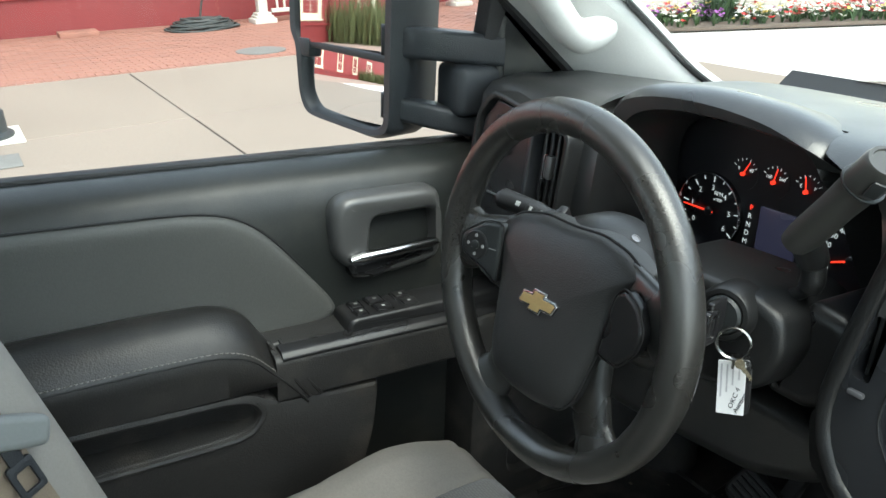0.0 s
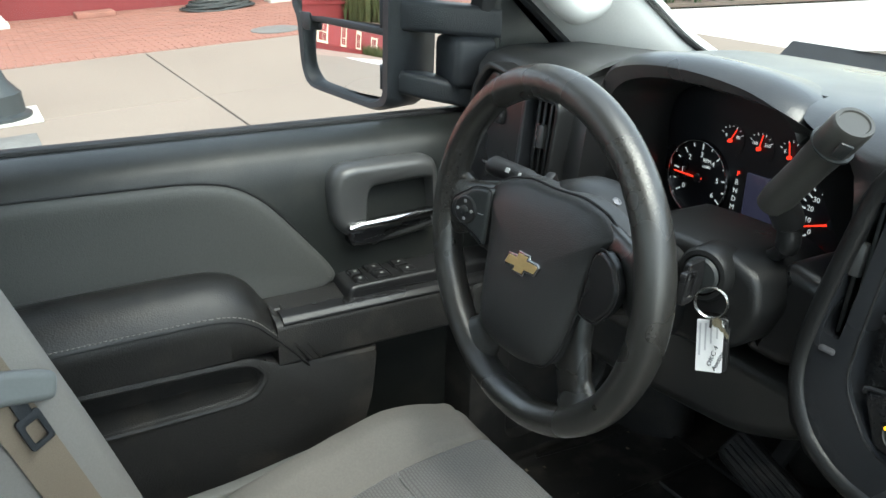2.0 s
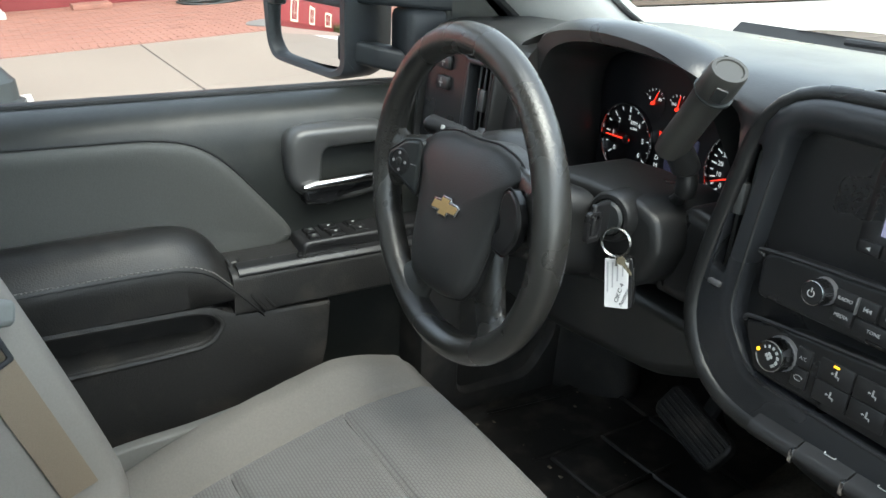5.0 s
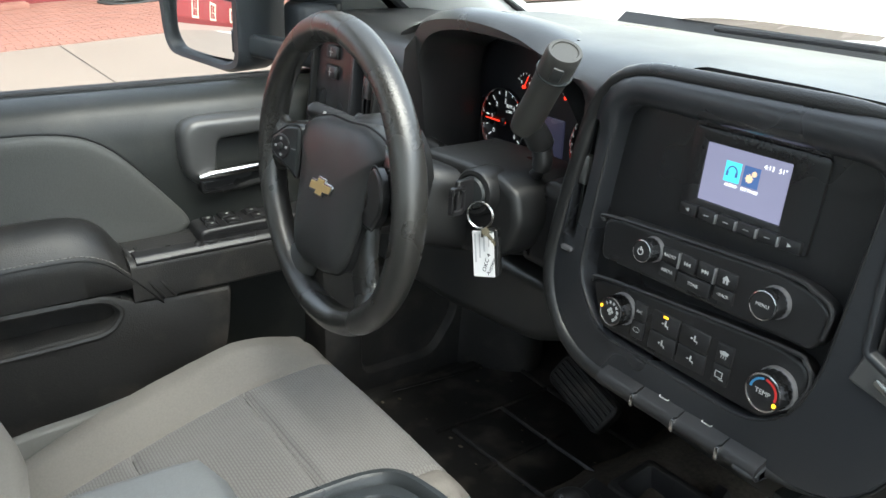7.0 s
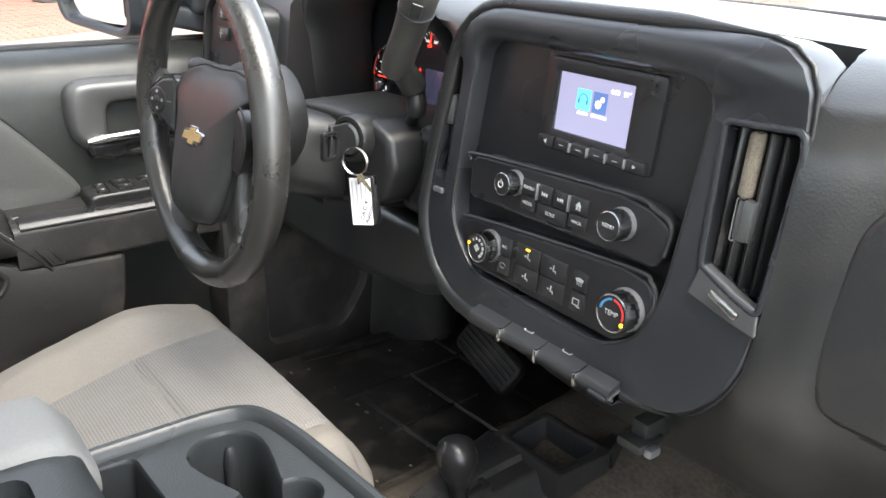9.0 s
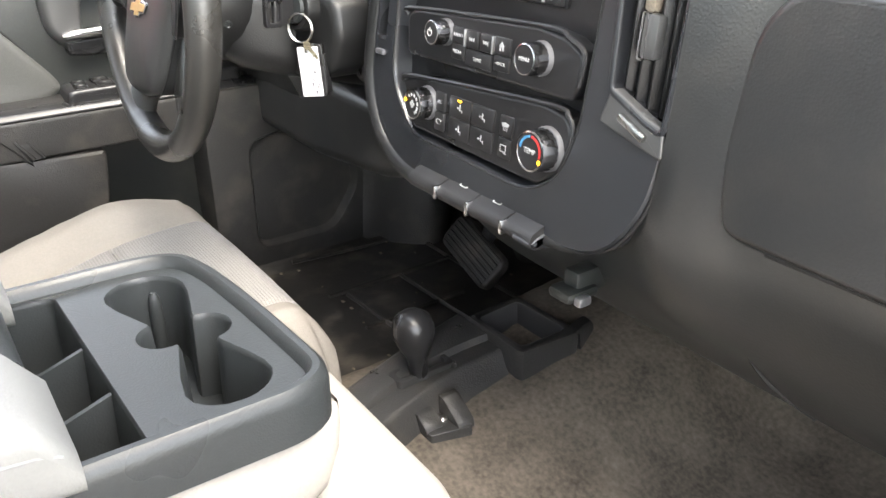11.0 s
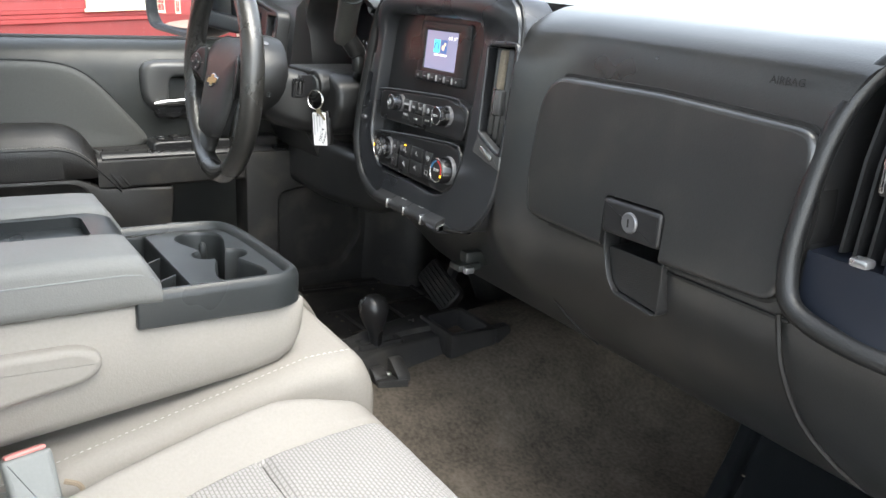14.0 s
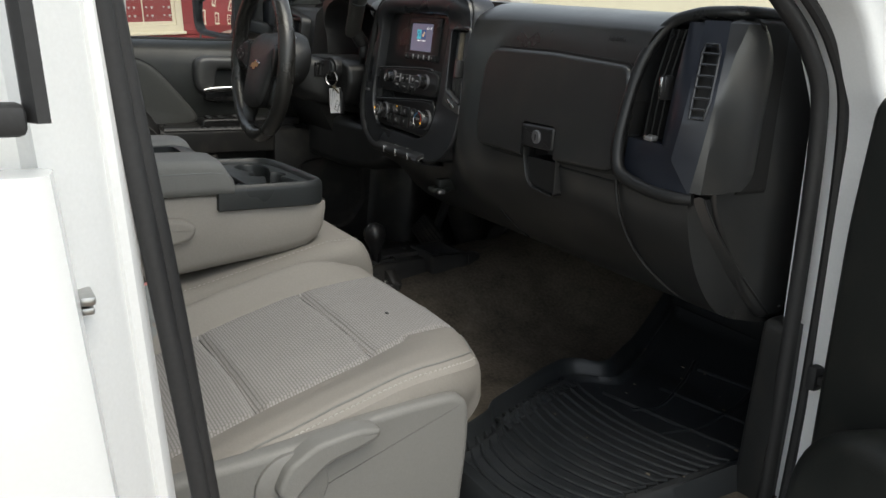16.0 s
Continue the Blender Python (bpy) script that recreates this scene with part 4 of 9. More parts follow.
# climate keys
for x, z, w, h, kind in ((-0.0700, 1.3400, 0.016, 0.0190, "A/C"), (-0.0700, 1.3200, 0.016, 0.0190, "car"), (-0.0365, 1.3400, 0.034, 0.0205, "man"), (-0.0365, 1.3190, 0.034, 0.0205, "man"),
                         (-0.0005, 1.3400, 0.034, 0.0205, "man"), (-0.0005, 1.3190, 0.034, 0.0205, "man"), (0.0345, 1.3400, 0.018, 0.0195, "fan"), (0.0345, 1.3195, 0.018, 0.0195, "mir")):
    bm = B()
    box(bm, -w / 2, w / 2, -h / 2, h / 2, -0.004, 0.0035, 0.0012, m=on_stack(x, z, 0.001))
    key = part("climate_key", bm, BTN, stack)
    q = on_stack(x, z, 0.0046) @ Matrix.Scale(0.85, 4)
    if kind == "A/C":
        letters("A/C", 0.0055, q, DIMINK, key)
        continue
    bm = B()
    if kind == "man":
        lathe(bm, [(0.0011, 0), (0.0011, 0.0004)], q @ Matrix.Translation((0.001, 0.0042, 0)), 8)
        prism(bm, [(0.0, 0.003), (0.002, 0.003), (0.0016, -0.0005), (0.0052, -0.001), (0.0052, -0.004), (0.0042, -0.004), (0.0042, -0.002), (0.0, -0.0018)], "z", 0, 0.0004, m=q)
        prism(bm, [(-0.005, 0.0005), (-0.003, 0.002), (-0.003, 0.001), (-0.0012, 0.001), (-0.0012, 0.0), (-0.003, 0.0), (-0.003, -0.001)], "z", 0, 0.0004, m=q)
    elif kind == "fan":
        prism(bm, [(-0.006, 0.003), (0, 0.0045), (0.006, 0.003), (0.0045, -0.0005), (-0.0045, -0.0005)], "z", 0, 0.0004, m=q)
        for sx in (-0.003, 0, 0.003):
            box(bm, sx - 0.0004, sx + 0.0004, -0.0045, -0.001, 0, 0.0004, 0, m=q)
    elif kind == "mir":
        frame_ring(bm, rrect(-0.006, 0.004, -0.004, 0.004, 0.001), rrect(-0.005, 0.003, -0.003, 0.003, 0.0006), "z", 0, 0.0004, m=q)
        box(bm, 0.0, 0.006, -0.0055, -0.0045, 0, 0.0004, 0, m=q)
    else:
        tube(bm, [q @ Vector((0.005 * math.cos(radians(a)), 0.003 * math.sin(radians(a)), 0)) for a in range(0, 340, 20)], 0.0004, 5)
    part("symbol", bm, INK if kind != "car" else DIMINK, key)
bm = B()
box(bm, -0.0028, 0.0028, -0.001, 0.001, 0, 0.0008, 0, m=on_stack(-0.0365, 1.3475, 0.0044))
part("mode_light", bm, AMBER, stack)

# piano switches under the stack
for k in range(4):
    x0 = -0.099 + 0.0530 * k
    bm = B()
    prism(bm, soften([(0.215, 1.274), (0.180, 1.272), (0.154, 1.262), (0.150, 1.2555), (0.155, 1.247), (0.215, 1.238)], 0.004), "x", x0 + 0.001, x0 + (0.0525 if k < 3 else 0.040))
    key = part("toggle_switch", bm, BTN, stack)
    if k < 3:
        bm = B()
        box(bm, x0 + 0.0505, x0 + 0.0550, 0.1487, 0.158, 1.2490, 1.2635, 0.0015)
        part("chrome_divider", bm, CHROME, key)
    else:
        bm = B()
        prism(bm, soften([(0.215, 1.270), (0.177, 1.267), (0.155, 1.259), (0.148, 1.2535), (0.156, 1.245), (0.215, 1.236)], 0.004), "x", x0 + 0.018, x0 + 0.042, 0.008)
        part("end_cap", bm, BEZEL, key)
    if k in (1, 2):
        bm = B()
        q = face_m((x0 + 0.027, 0.168, 1.2682), (0, -0.30, 1), (0, 1, 0))
        frame_ring(bm, rrect(-0.006, 0.006, -0.003, 0.003, 0.0015), rrect(-0.005, 0.005, -0.0022, 0.0022, 0.001), "z", 0, 0.0006, m=q)
        box(bm, -0.004, 0.004, 0.003, 0.0042, 0, 0.0006, 0, m=q)
        part("symbol", bm, INK, key)


def air_vent(parent, outline, m, angle, n, tab, fin_mat=SOFT, span=None):
    """Upright slats in a dark well, with a chrome-edged tab."""
    xs = [p[0] for p in outline]
    ys = [p[1] for p in outline]
    x0, x1, y0, y1 = min(xs), max(xs), min(ys) + 0.003, max(ys) - 0.003
    for k in range(n):
        x = x0 + (x1 - x0) * (k + 0.5) / n
        bm = B()
        box(bm, -0.0022, 0.0022, y0, y1, -0.034, -0.005, 0.0014, 2, m=m @ Matrix.Translation((x, 0, 0)) @ Matrix.Translation((0, 0, -0.02)) @ Matrix.Rotation(radians(angle), 4, "Y") @ Matrix.Translation((0, 0, 0.02)))
        part("slat", bm, fin_mat, parent)
    bm = B()
    q = m @ Matrix.Translation((tab[0], tab[1], -0.004))
    box(bm, -0.0075, 0.0075, -0.0165, 0.0165, -0.008, 0.004, 0.003, m=q)
    t = part("vent_tab", bm, HANDLE, parent)
    bm = B()
    frame_ring(bm, rrect(-0.0085, -0.002, -0.0175, 0.0175, 0.002), rrect(-0.0070, -0.0022, -0.0160, 0.0160, 0.0012), "z", -0.002, 0.0046, m=q)
    part("chrome_edge", bm, CHROME, t)


air_vent(stack, sp(VENT[-1]), SM, 18, 3, (-0.187, 0.190))
bm = B()
box(bm, -0.194, -0.178, -0.003, 0.003, 0.002, 0.008, 0.002, m=on_stack(0.0, 1.370))
part("vent_lever", bm, SATIN, stack)
air_vent(stack, [(0.158, 0.112), (0.209, 0.112), (0.209, 0.244), (0.158, 0.244)], SM, -30, 4, (0.179, 0.172))
bm = B()
box(bm, 0.1655, 0.1775, 0.188, 0.240, -0.016, -0.004, 0.004, m=SM)
part("vent_lint", bm, FOAM, stack, "patch of brown lint on the vent slat")
bm = B()
prism(bm, sp(soften([(0.147, 1.372), (0.156, 1.401), (0.193, 1.3855), (0.2115, 1.380), (0.2135, 1.357)], 0.004)), "z", -0.004, 0.006, 0.002, m=SM)
vs = part("vent_sill", bm, HANDLE, stack, "satin grey vent sill")
bm = B()
box(bm, -0.015, 0.015, -0.0035, 0.0035, 0.004, 0.010, 0.002, m=SM @ Matrix.Translation((0.183, 0.106, 0)) @ Matrix.Rotation(radians(-24), 4, "Z"))
part("vent_lever", bm, STEEL, vs)
bm = B()
vb = stretch(VENT[1], -0.006)
frame_ring(bm, sp(vb), sp(VENT[1]), "z", -0.02, 0.0065, m=SM, bev=0.002)
part("vent_surround", bm, BEZEL, stack)

# ---- glovebox and passenger dash end ----
glove = thing("glovebox", (0.44, 0.2, 1.3), "closed black glovebox with a metal lock and pull recess", "glovebox")
GB = soften([(0.262, 1.315), (0.395, 1.312), (0.490, 1.318), (0.628, 1.322), (0.645, 1.40), (0.634, 1.478), (0.45, 1.487), (0.285, 1.487), (0.262, 1.46), (0.252, 1.38)], 0.018)


GSH = Matrix(((1, 0, 0, 0), (0, 1, 0.075, -0.105), (0, 0, 1, 0), (0, 0, 0, 1)))   # the door leans with the dash
NOTCH = soften([(0.402, 1.305), (0.399, 1.365), (0.404, 1.371), (0.484, 1.372), (0.490, 1.366), (0.491, 1.262), (0.486, 1.256), (0.424, 1.262), (0.412, 1.275)], 0.005)
bm = B()
prism(bm, stretch(GB, -0.004), "y", 0.225, 0.2005, m=GSH)
sur = part("surround", bm, DEEP, glove)
bm = B()
prism(bm, NOTCH, "y", 0.15, 0.26)
carve(sur, bm)
bm = B()
prism(bm, GB, "y", 0.215, 0.1915, 0.0055, m=GSH)
gdoor = part("glovebox_door", bm, DASH, glove)
bm = B()
prism(bm, NOTCH, "y", 0.15, 0.26)
carve(gdoor, bm)
bm = B()
prism(bm, stretch(NOTCH, -0.001), "y", 0.15, 0.246)
carve(body, bm)
bm = B()
prism(bm, soften([(0.402, 1.330), (0.401, 1.368), (0.488, 1.369), (0.488, 1.331)], 0.005), "y", 0.215, 0.1845, 0.004)
latch = part("latch_plate", bm, BTN, glove)
bm = B()
lathe(bm, [(0.0115, -0.004), (0.0115, 0.0015), (0.010, 0.003), (0.0085, 0.003)], face_m((0.446, 0.1845, 1.350), (0, -1, 0.0)), 28)
lock = part("lock", bm, SATIN, latch)
bm = B()
box(bm, -0.0009, 0.0009, -0.0045, 0.0045, 0.002, 0.0036, 0, m=face_m((0.446, 0.1845, 1.350), (0, -1, 0.0)))
part("keyhole", bm, DEEP, lock)
bm = B()
frame_ring(bm, stretch(NOTCH, -0.0012), stretch(NOTCH, 0.001), "y", 0.215, 0.1925, bev=0.0015)
part("latch_frame", bm, DASH, glove)
bm = B()
prism(bm, soften([(0.4045, 1.312), (0.4885, 1.312), (0.4885, 1.2585), (0.425, 1.2645), (0.4145, 1.276)], 0.004), "y", 0.245, 0.1985, 0.0015)
part("pull_recess", bm, SOFT, glove)
# seam lines of the lower panel
for pts in ([(0.630, 0.197, 1.312), (0.640, 0.203, 1.26), (0.655, 0.232, 1.20), (0.69, 0.272, 1.150), (0.72, 0.325, 1.120)],
            [(0.262, 0.200, 1.312), (0.264, 0.207, 1.265), (0.270, 0.227, 1.215), (0.285, 0.255, 1.170), (0.31, 0.29, 1.135)]):
    bm = B()
    tube(bm, glide(pts, 8), 0.0028, 6)
    part("panel_gap", bm, DEEP, glove)
for x0, x1 in ((0.215, 0.398), (0.492, 0.64)):
    bm = B()
    box(bm, x0, x1, 0.1985, 0.206, 1.305, 1.3085, 0.001)
    part("door_gap", bm, DEEP, glove)
letters("AIRBAG", 0.0105, face_m((0.590, 0.2095, 1.514), (0, -1, 0.12)), SOFT, glove)

# passenger side vent: padded rim, slats, navy panel, grey fin with a side grille
v = thing("side_vent", (0.72, 0.25, 1.3), "tall side air vent pod with navy panel and slotted grille", "air vent")


def along(rows, z):
    """A line given at a few heights, read at z."""
    for (za, *pa), (zb, *pb) in zip(rows, rows[1:]):
        if z <= zb:
            break
    t = (z - za) / (zb - za)
    return Vector((pa[0] + (pb[0] - pa[0]) * t, pa[1] + (pb[1] - pa[1]) * t, z))


FIN_E = [(1.318, 0.770, 0.197), (1.361, 0.744, 0.186), (1.412, 0.754, 0.187), (1.45, 0.752, 0.196), (1.511, 0.732, 0.226), (1.545, 0.722, 0.243)]
FIN_S = [(1.318, 0.772, 0.198), (1.38, 0.780, 0.203), (1.44, 0.785, 0.210), (1.50, 0.776, 0.228), (1.545, 0.760, 0.250)]
VENT_X = [(1.37, 0.716, 0.196), (1.46, 0.716, 0.208), (1.54, 0.708, 0.232)]
bm = B()
prism(bm, soften([(0.645, 1.325), (0.645, 1.50), (0.665, 1.54), (0.70, 1.549), (0.80, 1.555), (0.80, 1.305), (0.69, 1.312)], 0.015), "y", 0.10, 0.345)
carve(body, bm)
bm = B()
prism(bm, soften([(0.640, 1.31), (0.640, 1.55), (0.78, 1.55), (0.78, 1.31)], 0.01), "y", 0.345, 0.285)
part("well", bm, DEEP, v)
bm = B()
tube(bm, glide([(0.766, 0.43, 1.530), (0.768, 0.37, 1.550), (0.766, 0.31, 1.5555), (0.760, 0.28, 1.556), (0.742, 0.265, 1.5555), (0.70, 0.252, 1.552), (0.660, 0.238, 1.535), (0.641, 0.215, 1.485), (0.637, 0.195, 1.41), (0.640, 0.185, 1.36), (0.655, 0.181, 1.328), (0.70, 0.187, 1.313), (0.745, 0.195, 1.309), (0.772, 0.207, 1.311)], 6), 0.0095, 12)
part("rim", bm, SOFT, v, "padded black rim")
bm = B()
sheet(bm, lambda u, w: along(VENT_X, 1.376 + 0.166 * w).lerp(along(FIN_E, 1.376 + 0.166 * w), max(0, u * 1.25 - 0.25)) + (Vector((0, 0.05, 0)) if u < 0.1 else Vector((0, -0.004 * math.sin(math.pi * u), 0))), 10, 14)
sheet(bm, lambda u, w: Vector((0.648, 0.192, 1.318 + 0.060 * w)).lerp(along(FIN_E, 1.318 + 0.060 * w), u) + Vector((0, 0.004 * w - 0.006 * math.sin(math.pi * u) * (1 - w), 0)), 12, 6)
sheet(bm, lambda u, w: Vector((0.648, 0.196 + 0.07 * w, 1.378)).lerp(Vector((0.722, 0.194 + 0.07 * w, 1.378)), u), 4, 2)
part("navy_panel", bm, NAVY, v, "dark navy panel beside the slats", 60)
bm = B()
sheet(bm, lambda u, w: along(FIN_E, 1.318 + 0.227 * w).lerp(along(FIN_S, 1.318 + 0.227 * w), u), 10, 46)
gone = []
for f in bm.faces:
    c = f.calc_center_median()
    a_, b_ = along(FIN_E, c.z), along(FIN_S, c.z)
    if 1.420 < c.z < 1.512 and 0.2 < (c.x - a_.x) / (b_.x - a_.x) < 0.8:
        gone.append(f)
bmesh.ops.delete(bm, geom=gone, context="FACES")
part("fin", bm, NAVY, v, "grey fin with a slotted side grille", 60)
FN = Vector((0.55, -0.80, 0.25)).normalized()


def on_fin(u, z, h):
    return along(FIN_E, z).lerp(along(FIN_S, z), u) + FN * h


bm = B()
loop = []
for p in rrect(0.16, 0.86, 1.415, 1.517, 0.012, 4):
    loop.append((min(0.86, max(0.16, p[0])), p[1]))
ringp = [on_fin(0.24, 1.418, 0.001), on_fin(0.20, 1.44, 0.001), on_fin(0.20, 1.505, 0.001), on_fin(0.26, 1.514, 0.001), on_fin(0.74, 1.514, 0.001), on_fin(0.82, 1.505, 0.001), on_fin(0.82, 1.44, 0.001), on_fin(0.76, 1.418, 0.001)]
tube(bm, ringp, 0.0022, 8, closed=True)
gr = part("grille_frame", bm, BEZEL, v)
bm = B()
sheet(bm, lambda u, w: on_fin(0.05 + 0.9 * u, 1.405 + 0.12 * w, -0.016), 4, 12)
part("grille_well", bm, DEEP, gr)
for k in range(6):
    bm = B()
    z = 1.4305 + 0.0142 * k
    tube(bm, [on_fin(0.22, z, 0.0018), on_fin(0.51, z + 0.0005, 0.0022), on_fin(0.80, z, 0.0018)], 0.0017, 6)
    part("grille_bar", bm, BEZEL, gr)
for k in range(4):
    bm = B()
    x = 0.672 + 0.0125 * k
    loft(bm, [[Vector((x + dx * 0.9, along(VENT_X, z).y + 0.006 + dy, z)) for dx, dy in ((-0.0016, 0.0), (0.0016, 0.0), (0.0096, 0.04), (0.0066, 0.04))] for z in (1.382, 1.46, 1.532)])
    part("slat", bm, SOFT, v)
bm = B()
box(bm, 0.697, 0.708, 0.196, 0.214, 1.437, 1.470, 0.003)
tb = part("vent_tab", bm, BTN, v)
bm = B()
box(bm, 0.6985, 0.7035, 0.1935, 0.199, 1.440, 1.468, 0.0018)
part("chrome_edge", bm, CHROME, tb)
bm = B()
box(bm, 0.695, 0.712, 0.178, 0.192, 1.381, 1.389, 0.003)
part("vent_lever", bm, SILVER, v)
# dash end cap
bm = B()
E0 = soften([(0.245, 1.30), (0.228, 1.47), (0.245, 1.535), (0.30, 1.552), (0.355, 1.548), (0.425, 1.47), (0.445, 1.30), (0.440, 1.115), (0.385, 1.110), (0.335, 1.155), (0.275, 1.245)], 0.02)
prism(bm, E0, "x", 0.742, 0.7765, 0.007)
part("end_cap", bm, DASH, dash)
bm = B()


def pod_pt(u, w):
    z = 1.320 + 0.222 * w
    s_ = along(FIN_S, z)
    far = 0.306 + 0.012 * w - 0.030 * max(0.0, (w - 0.72) / 0.28) ** 2 - 0.02 * max(0.0, (0.12 - w) / 0.12) ** 2
    k = [s_, Vector((0.787, s_.y + 0.006, z)), Vector((0.790, s_.y + 0.022, z)), Vector((0.792, (s_.y + far) / 2 + 0.01, z)), Vector((0.790, far - 0.006, z)), Vector((0.784, far + 0.001, z)), Vector((0.770, far + 0.004, z))]
    i = min(5, int(u * 6))
    return k[i].lerp(k[i + 1], u * 6 - i)


sheet(bm, pod_pt, 12, 24)
sheet(bm, lambda u, w: pod_pt(u, 1.0).lerp(Vector((0.765, 0.262, 1.548)), w), 12, 2)
sheet(bm, lambda u, w: pod_pt(u, 0.0).lerp(Vector((0.775, 0.24, 1.315)), w), 12, 2)
part("end_pod", bm, DASH, dash)
bm = B()
sheet(bm, lambda u, w: Vector((0.64 + 0.121 * u + 0.010 * u * w, 0.205 + 0.16 * w ** 1.2 + 0.015 * u * w + 0.008 * math.sin(u * 3), 1.312 - 0.007 * u - 0.19 * w)), 10, 12)
part("lower_end", bm, DASH, dash)
# bevelled strip where the lower end turns to the side
bm = B()
loft(bm, [[Vector((0.740, 0.225 + 0.175 * w ** 1.2, 1.305 - 0.19 * w)), Vector((0.7605 + 0.010 * w, 0.2055 + 0.175 * w ** 1.2, 1.306 - 0.191 * w)), Vector((0.764 + 0.010 * w, 0.2048 + 0.175 * w ** 1.2, 1.3075 - 0.191 * w)), Vector((0.7755 + 0.001 * w, 0.215 + 0.180 * w ** 1.2, 1.314 - 0.194 * w)),
           Vector((0.7785, 0.219 + 0.180 * w ** 1.2, 1.313 - 0.194 * w)), Vector((0.7785, 0.223 + 0.180 * w ** 1.2, 1.311 - 0.194 * w)), Vector((0.768, 0.235 + 0.175 * w ** 1.2, 1.31 - 0.19 * w))] for w in [k / 16 for k in range(17)]])
part("lower_edge", bm, DASH, dash, angle=25)
bm = B()
box(bm, 0.7755, 0.7772, 0.420, 0.426, 1.1275, 1.1295, 0)
part("chip", bm, INK, dash, "small pale chip in the plastic")

# under-dash panel and release lever
bm = B()
box(bm, 0.088, 0.118, 0.185, 0.225, 1.187, 1.199, 0.005)
box(bm, 0.093, 0.113, 0.20, 0.24, 1.19, 1.215, 0.004)
rl = solo("release_lever", bm, TRIM, (0.103, 0.2, 1.19), "small black release lever under the dash", "lever")
bm = B()
box(bm, 0.116, 0.126, 0.192, 0.208, 1.186, 1.196, 0.003)
part("tip", bm, SILVER, rl)

# ---- driver side of the dash ----
bm = B()
def left_prof(x):
    f = 0.205
    return [(0.78, 1.49), (0.60, 1.535), (0.42, 1.555), (0.28, 1.557), (0.235, 1.548), (0.218, 1.53), (f, 1.42), (f + 0.005, 1.36), (f + 0.03, 1.28), (f + 0.07, 1.20), (f + 0.16, 1.15), (0.78, 1.12)]
loft(bm, [[Vector((x, y, z)) for y, z in left_prof(x)] for x in (-0.875, -0.86, -0.80, -0.72, -0.64, -0.60)])
part("driver_end", bm, DASH, dash)
# light switch and outer vent pod on the driver side
lp = thing("light_switch_pod", (-0.75, 0.2, 1.36), "black pod with light switches beside a tall air vent", "car controls")
LPM = face_m((-0.74, 0.196, 1.45), (0, -1, 0.10))
bm = B()
frame_ring(bm, soften([(-0.118, -0.10), (0.105, -0.10), (0.112, 0.07), (-0.075, 0.098), (-0.108, 0.06)], 0.02), soften([(-0.108, -0.09), (0.096, -0.09), (0.102, 0.062), (-0.068, 0.086), (-0.098, 0.052)], 0.016), "z", -0.03, 0.014, m=LPM, bev=0.006)
part("rim", bm, SOFT, lp)
bm = B()
prism(bm, soften([(-0.108, -0.09), (0.02, -0.09), (0.022, 0.070), (-0.068, 0.084), (-0.098, 0.050)], 0.008), "z", -0.03, 0.004, 0.004, m=LPM)
part("switch_plate", bm, GLOSS, lp)
bm = B()
prism(bm, rrect(0.022, 0.102, -0.09, 0.062, 0.006), "z", -0.05, -0.034, m=LPM)
part("vent_well", bm, DEEP, lp)
bm = B()
frame_ring(bm, rrect(0.020, 0.104, -0.092, 0.068, 0.008), rrect(0.030, 0.100, -0.085, 0.060, 0.006), "z", -0.03, 0.008, m=LPM, bev=0.003)
part("vent_frame", bm, BEZEL, lp)
air_vent(lp, rrect(0.032, 0.100, -0.084, 0.060, 0.004), LPM, 20, 5, (0.060, 0.010))
for dz in (0.052, 0.020):
    bm = B()
    box(bm, -0.018, 0.018, -0.011, 0.011, 0, 0.012, 0.004, m=LPM @ Matrix.Translation((-0.040, dz, 0)))
    sw = part("rocker", bm, BTN, lp)
    bm = B()
    box(bm, -0.0008, 0.0008, -0.007, 0.007, 0.012, 0.0124, 0, m=LPM @ Matrix.Translation((-0.040, dz, 0)))
    box(bm, -0.006, 0.006, -0.0008, 0.0008, 0.012, 0.0124, 0, m=LPM @ Matrix.Translation((-0.040, dz, 0)))
    part("mark", bm, DIMINK, sw)
bm = B()
box(bm, -0.03, 0.012, -0.0015, 0.0015, 0.003, 0.006, 0.001, m=LPM @ Matrix.Translation((-0.035, -0.055, 0)))
part("silver_strip", bm, SILVER, lp)

# gauge hood and cluster
ROUND = [0.01, 0.03, 0.03, 0.05, 0.05, 0.05, 0.05, 0.01]
HO = soften(HOOD, ROUND, 5)
HI = soften([(-0.598, 1.36), (-0.598, 1.505), (-0.575, 1.545), (-0.525, 1.563), (-0.45, 1.568), (-0.33, 1.562), (-0.262, 1.535), (-0.222, 1.36)], ROUND, 5)
cluster = thing("instrument_cluster", (-0.44, 0.33, 1.35), "lit instrument cluster with red needles under a padded hood", "instrument cluster")
bm = B()
rings = []
for pts, d, y in ((HO, 0.046, 0.46), (HO, 0.026, 0.40), (HO, 0.012, 0.345), (HO, 0.003, 0.305), (HO, 0.0, 0.283), (HO, 0.0015, 0.266), (HO, 0.0065, 0.250), (HO, 0.014, 0.241), (HI, -0.004, 0.241), (HI, 0.0, 0.25), (stretch(HI, 0.012), 0.0, 0.345)):
    rings.append([Vector((x, y - 0.10 * (z - 1.5) + 0.11 * min(1.0, max(0.0, (x + 0.300) / 0.04)) * min(1.0, max(0.0, (1.548 - z) / 0.025)), z)) for x, z in (stretch(pts, d) if d else pts)])
loft(bm, rings, cap=False)
part("hood", bm, DASH, cluster, "padded black gauge hood")
bm = B()
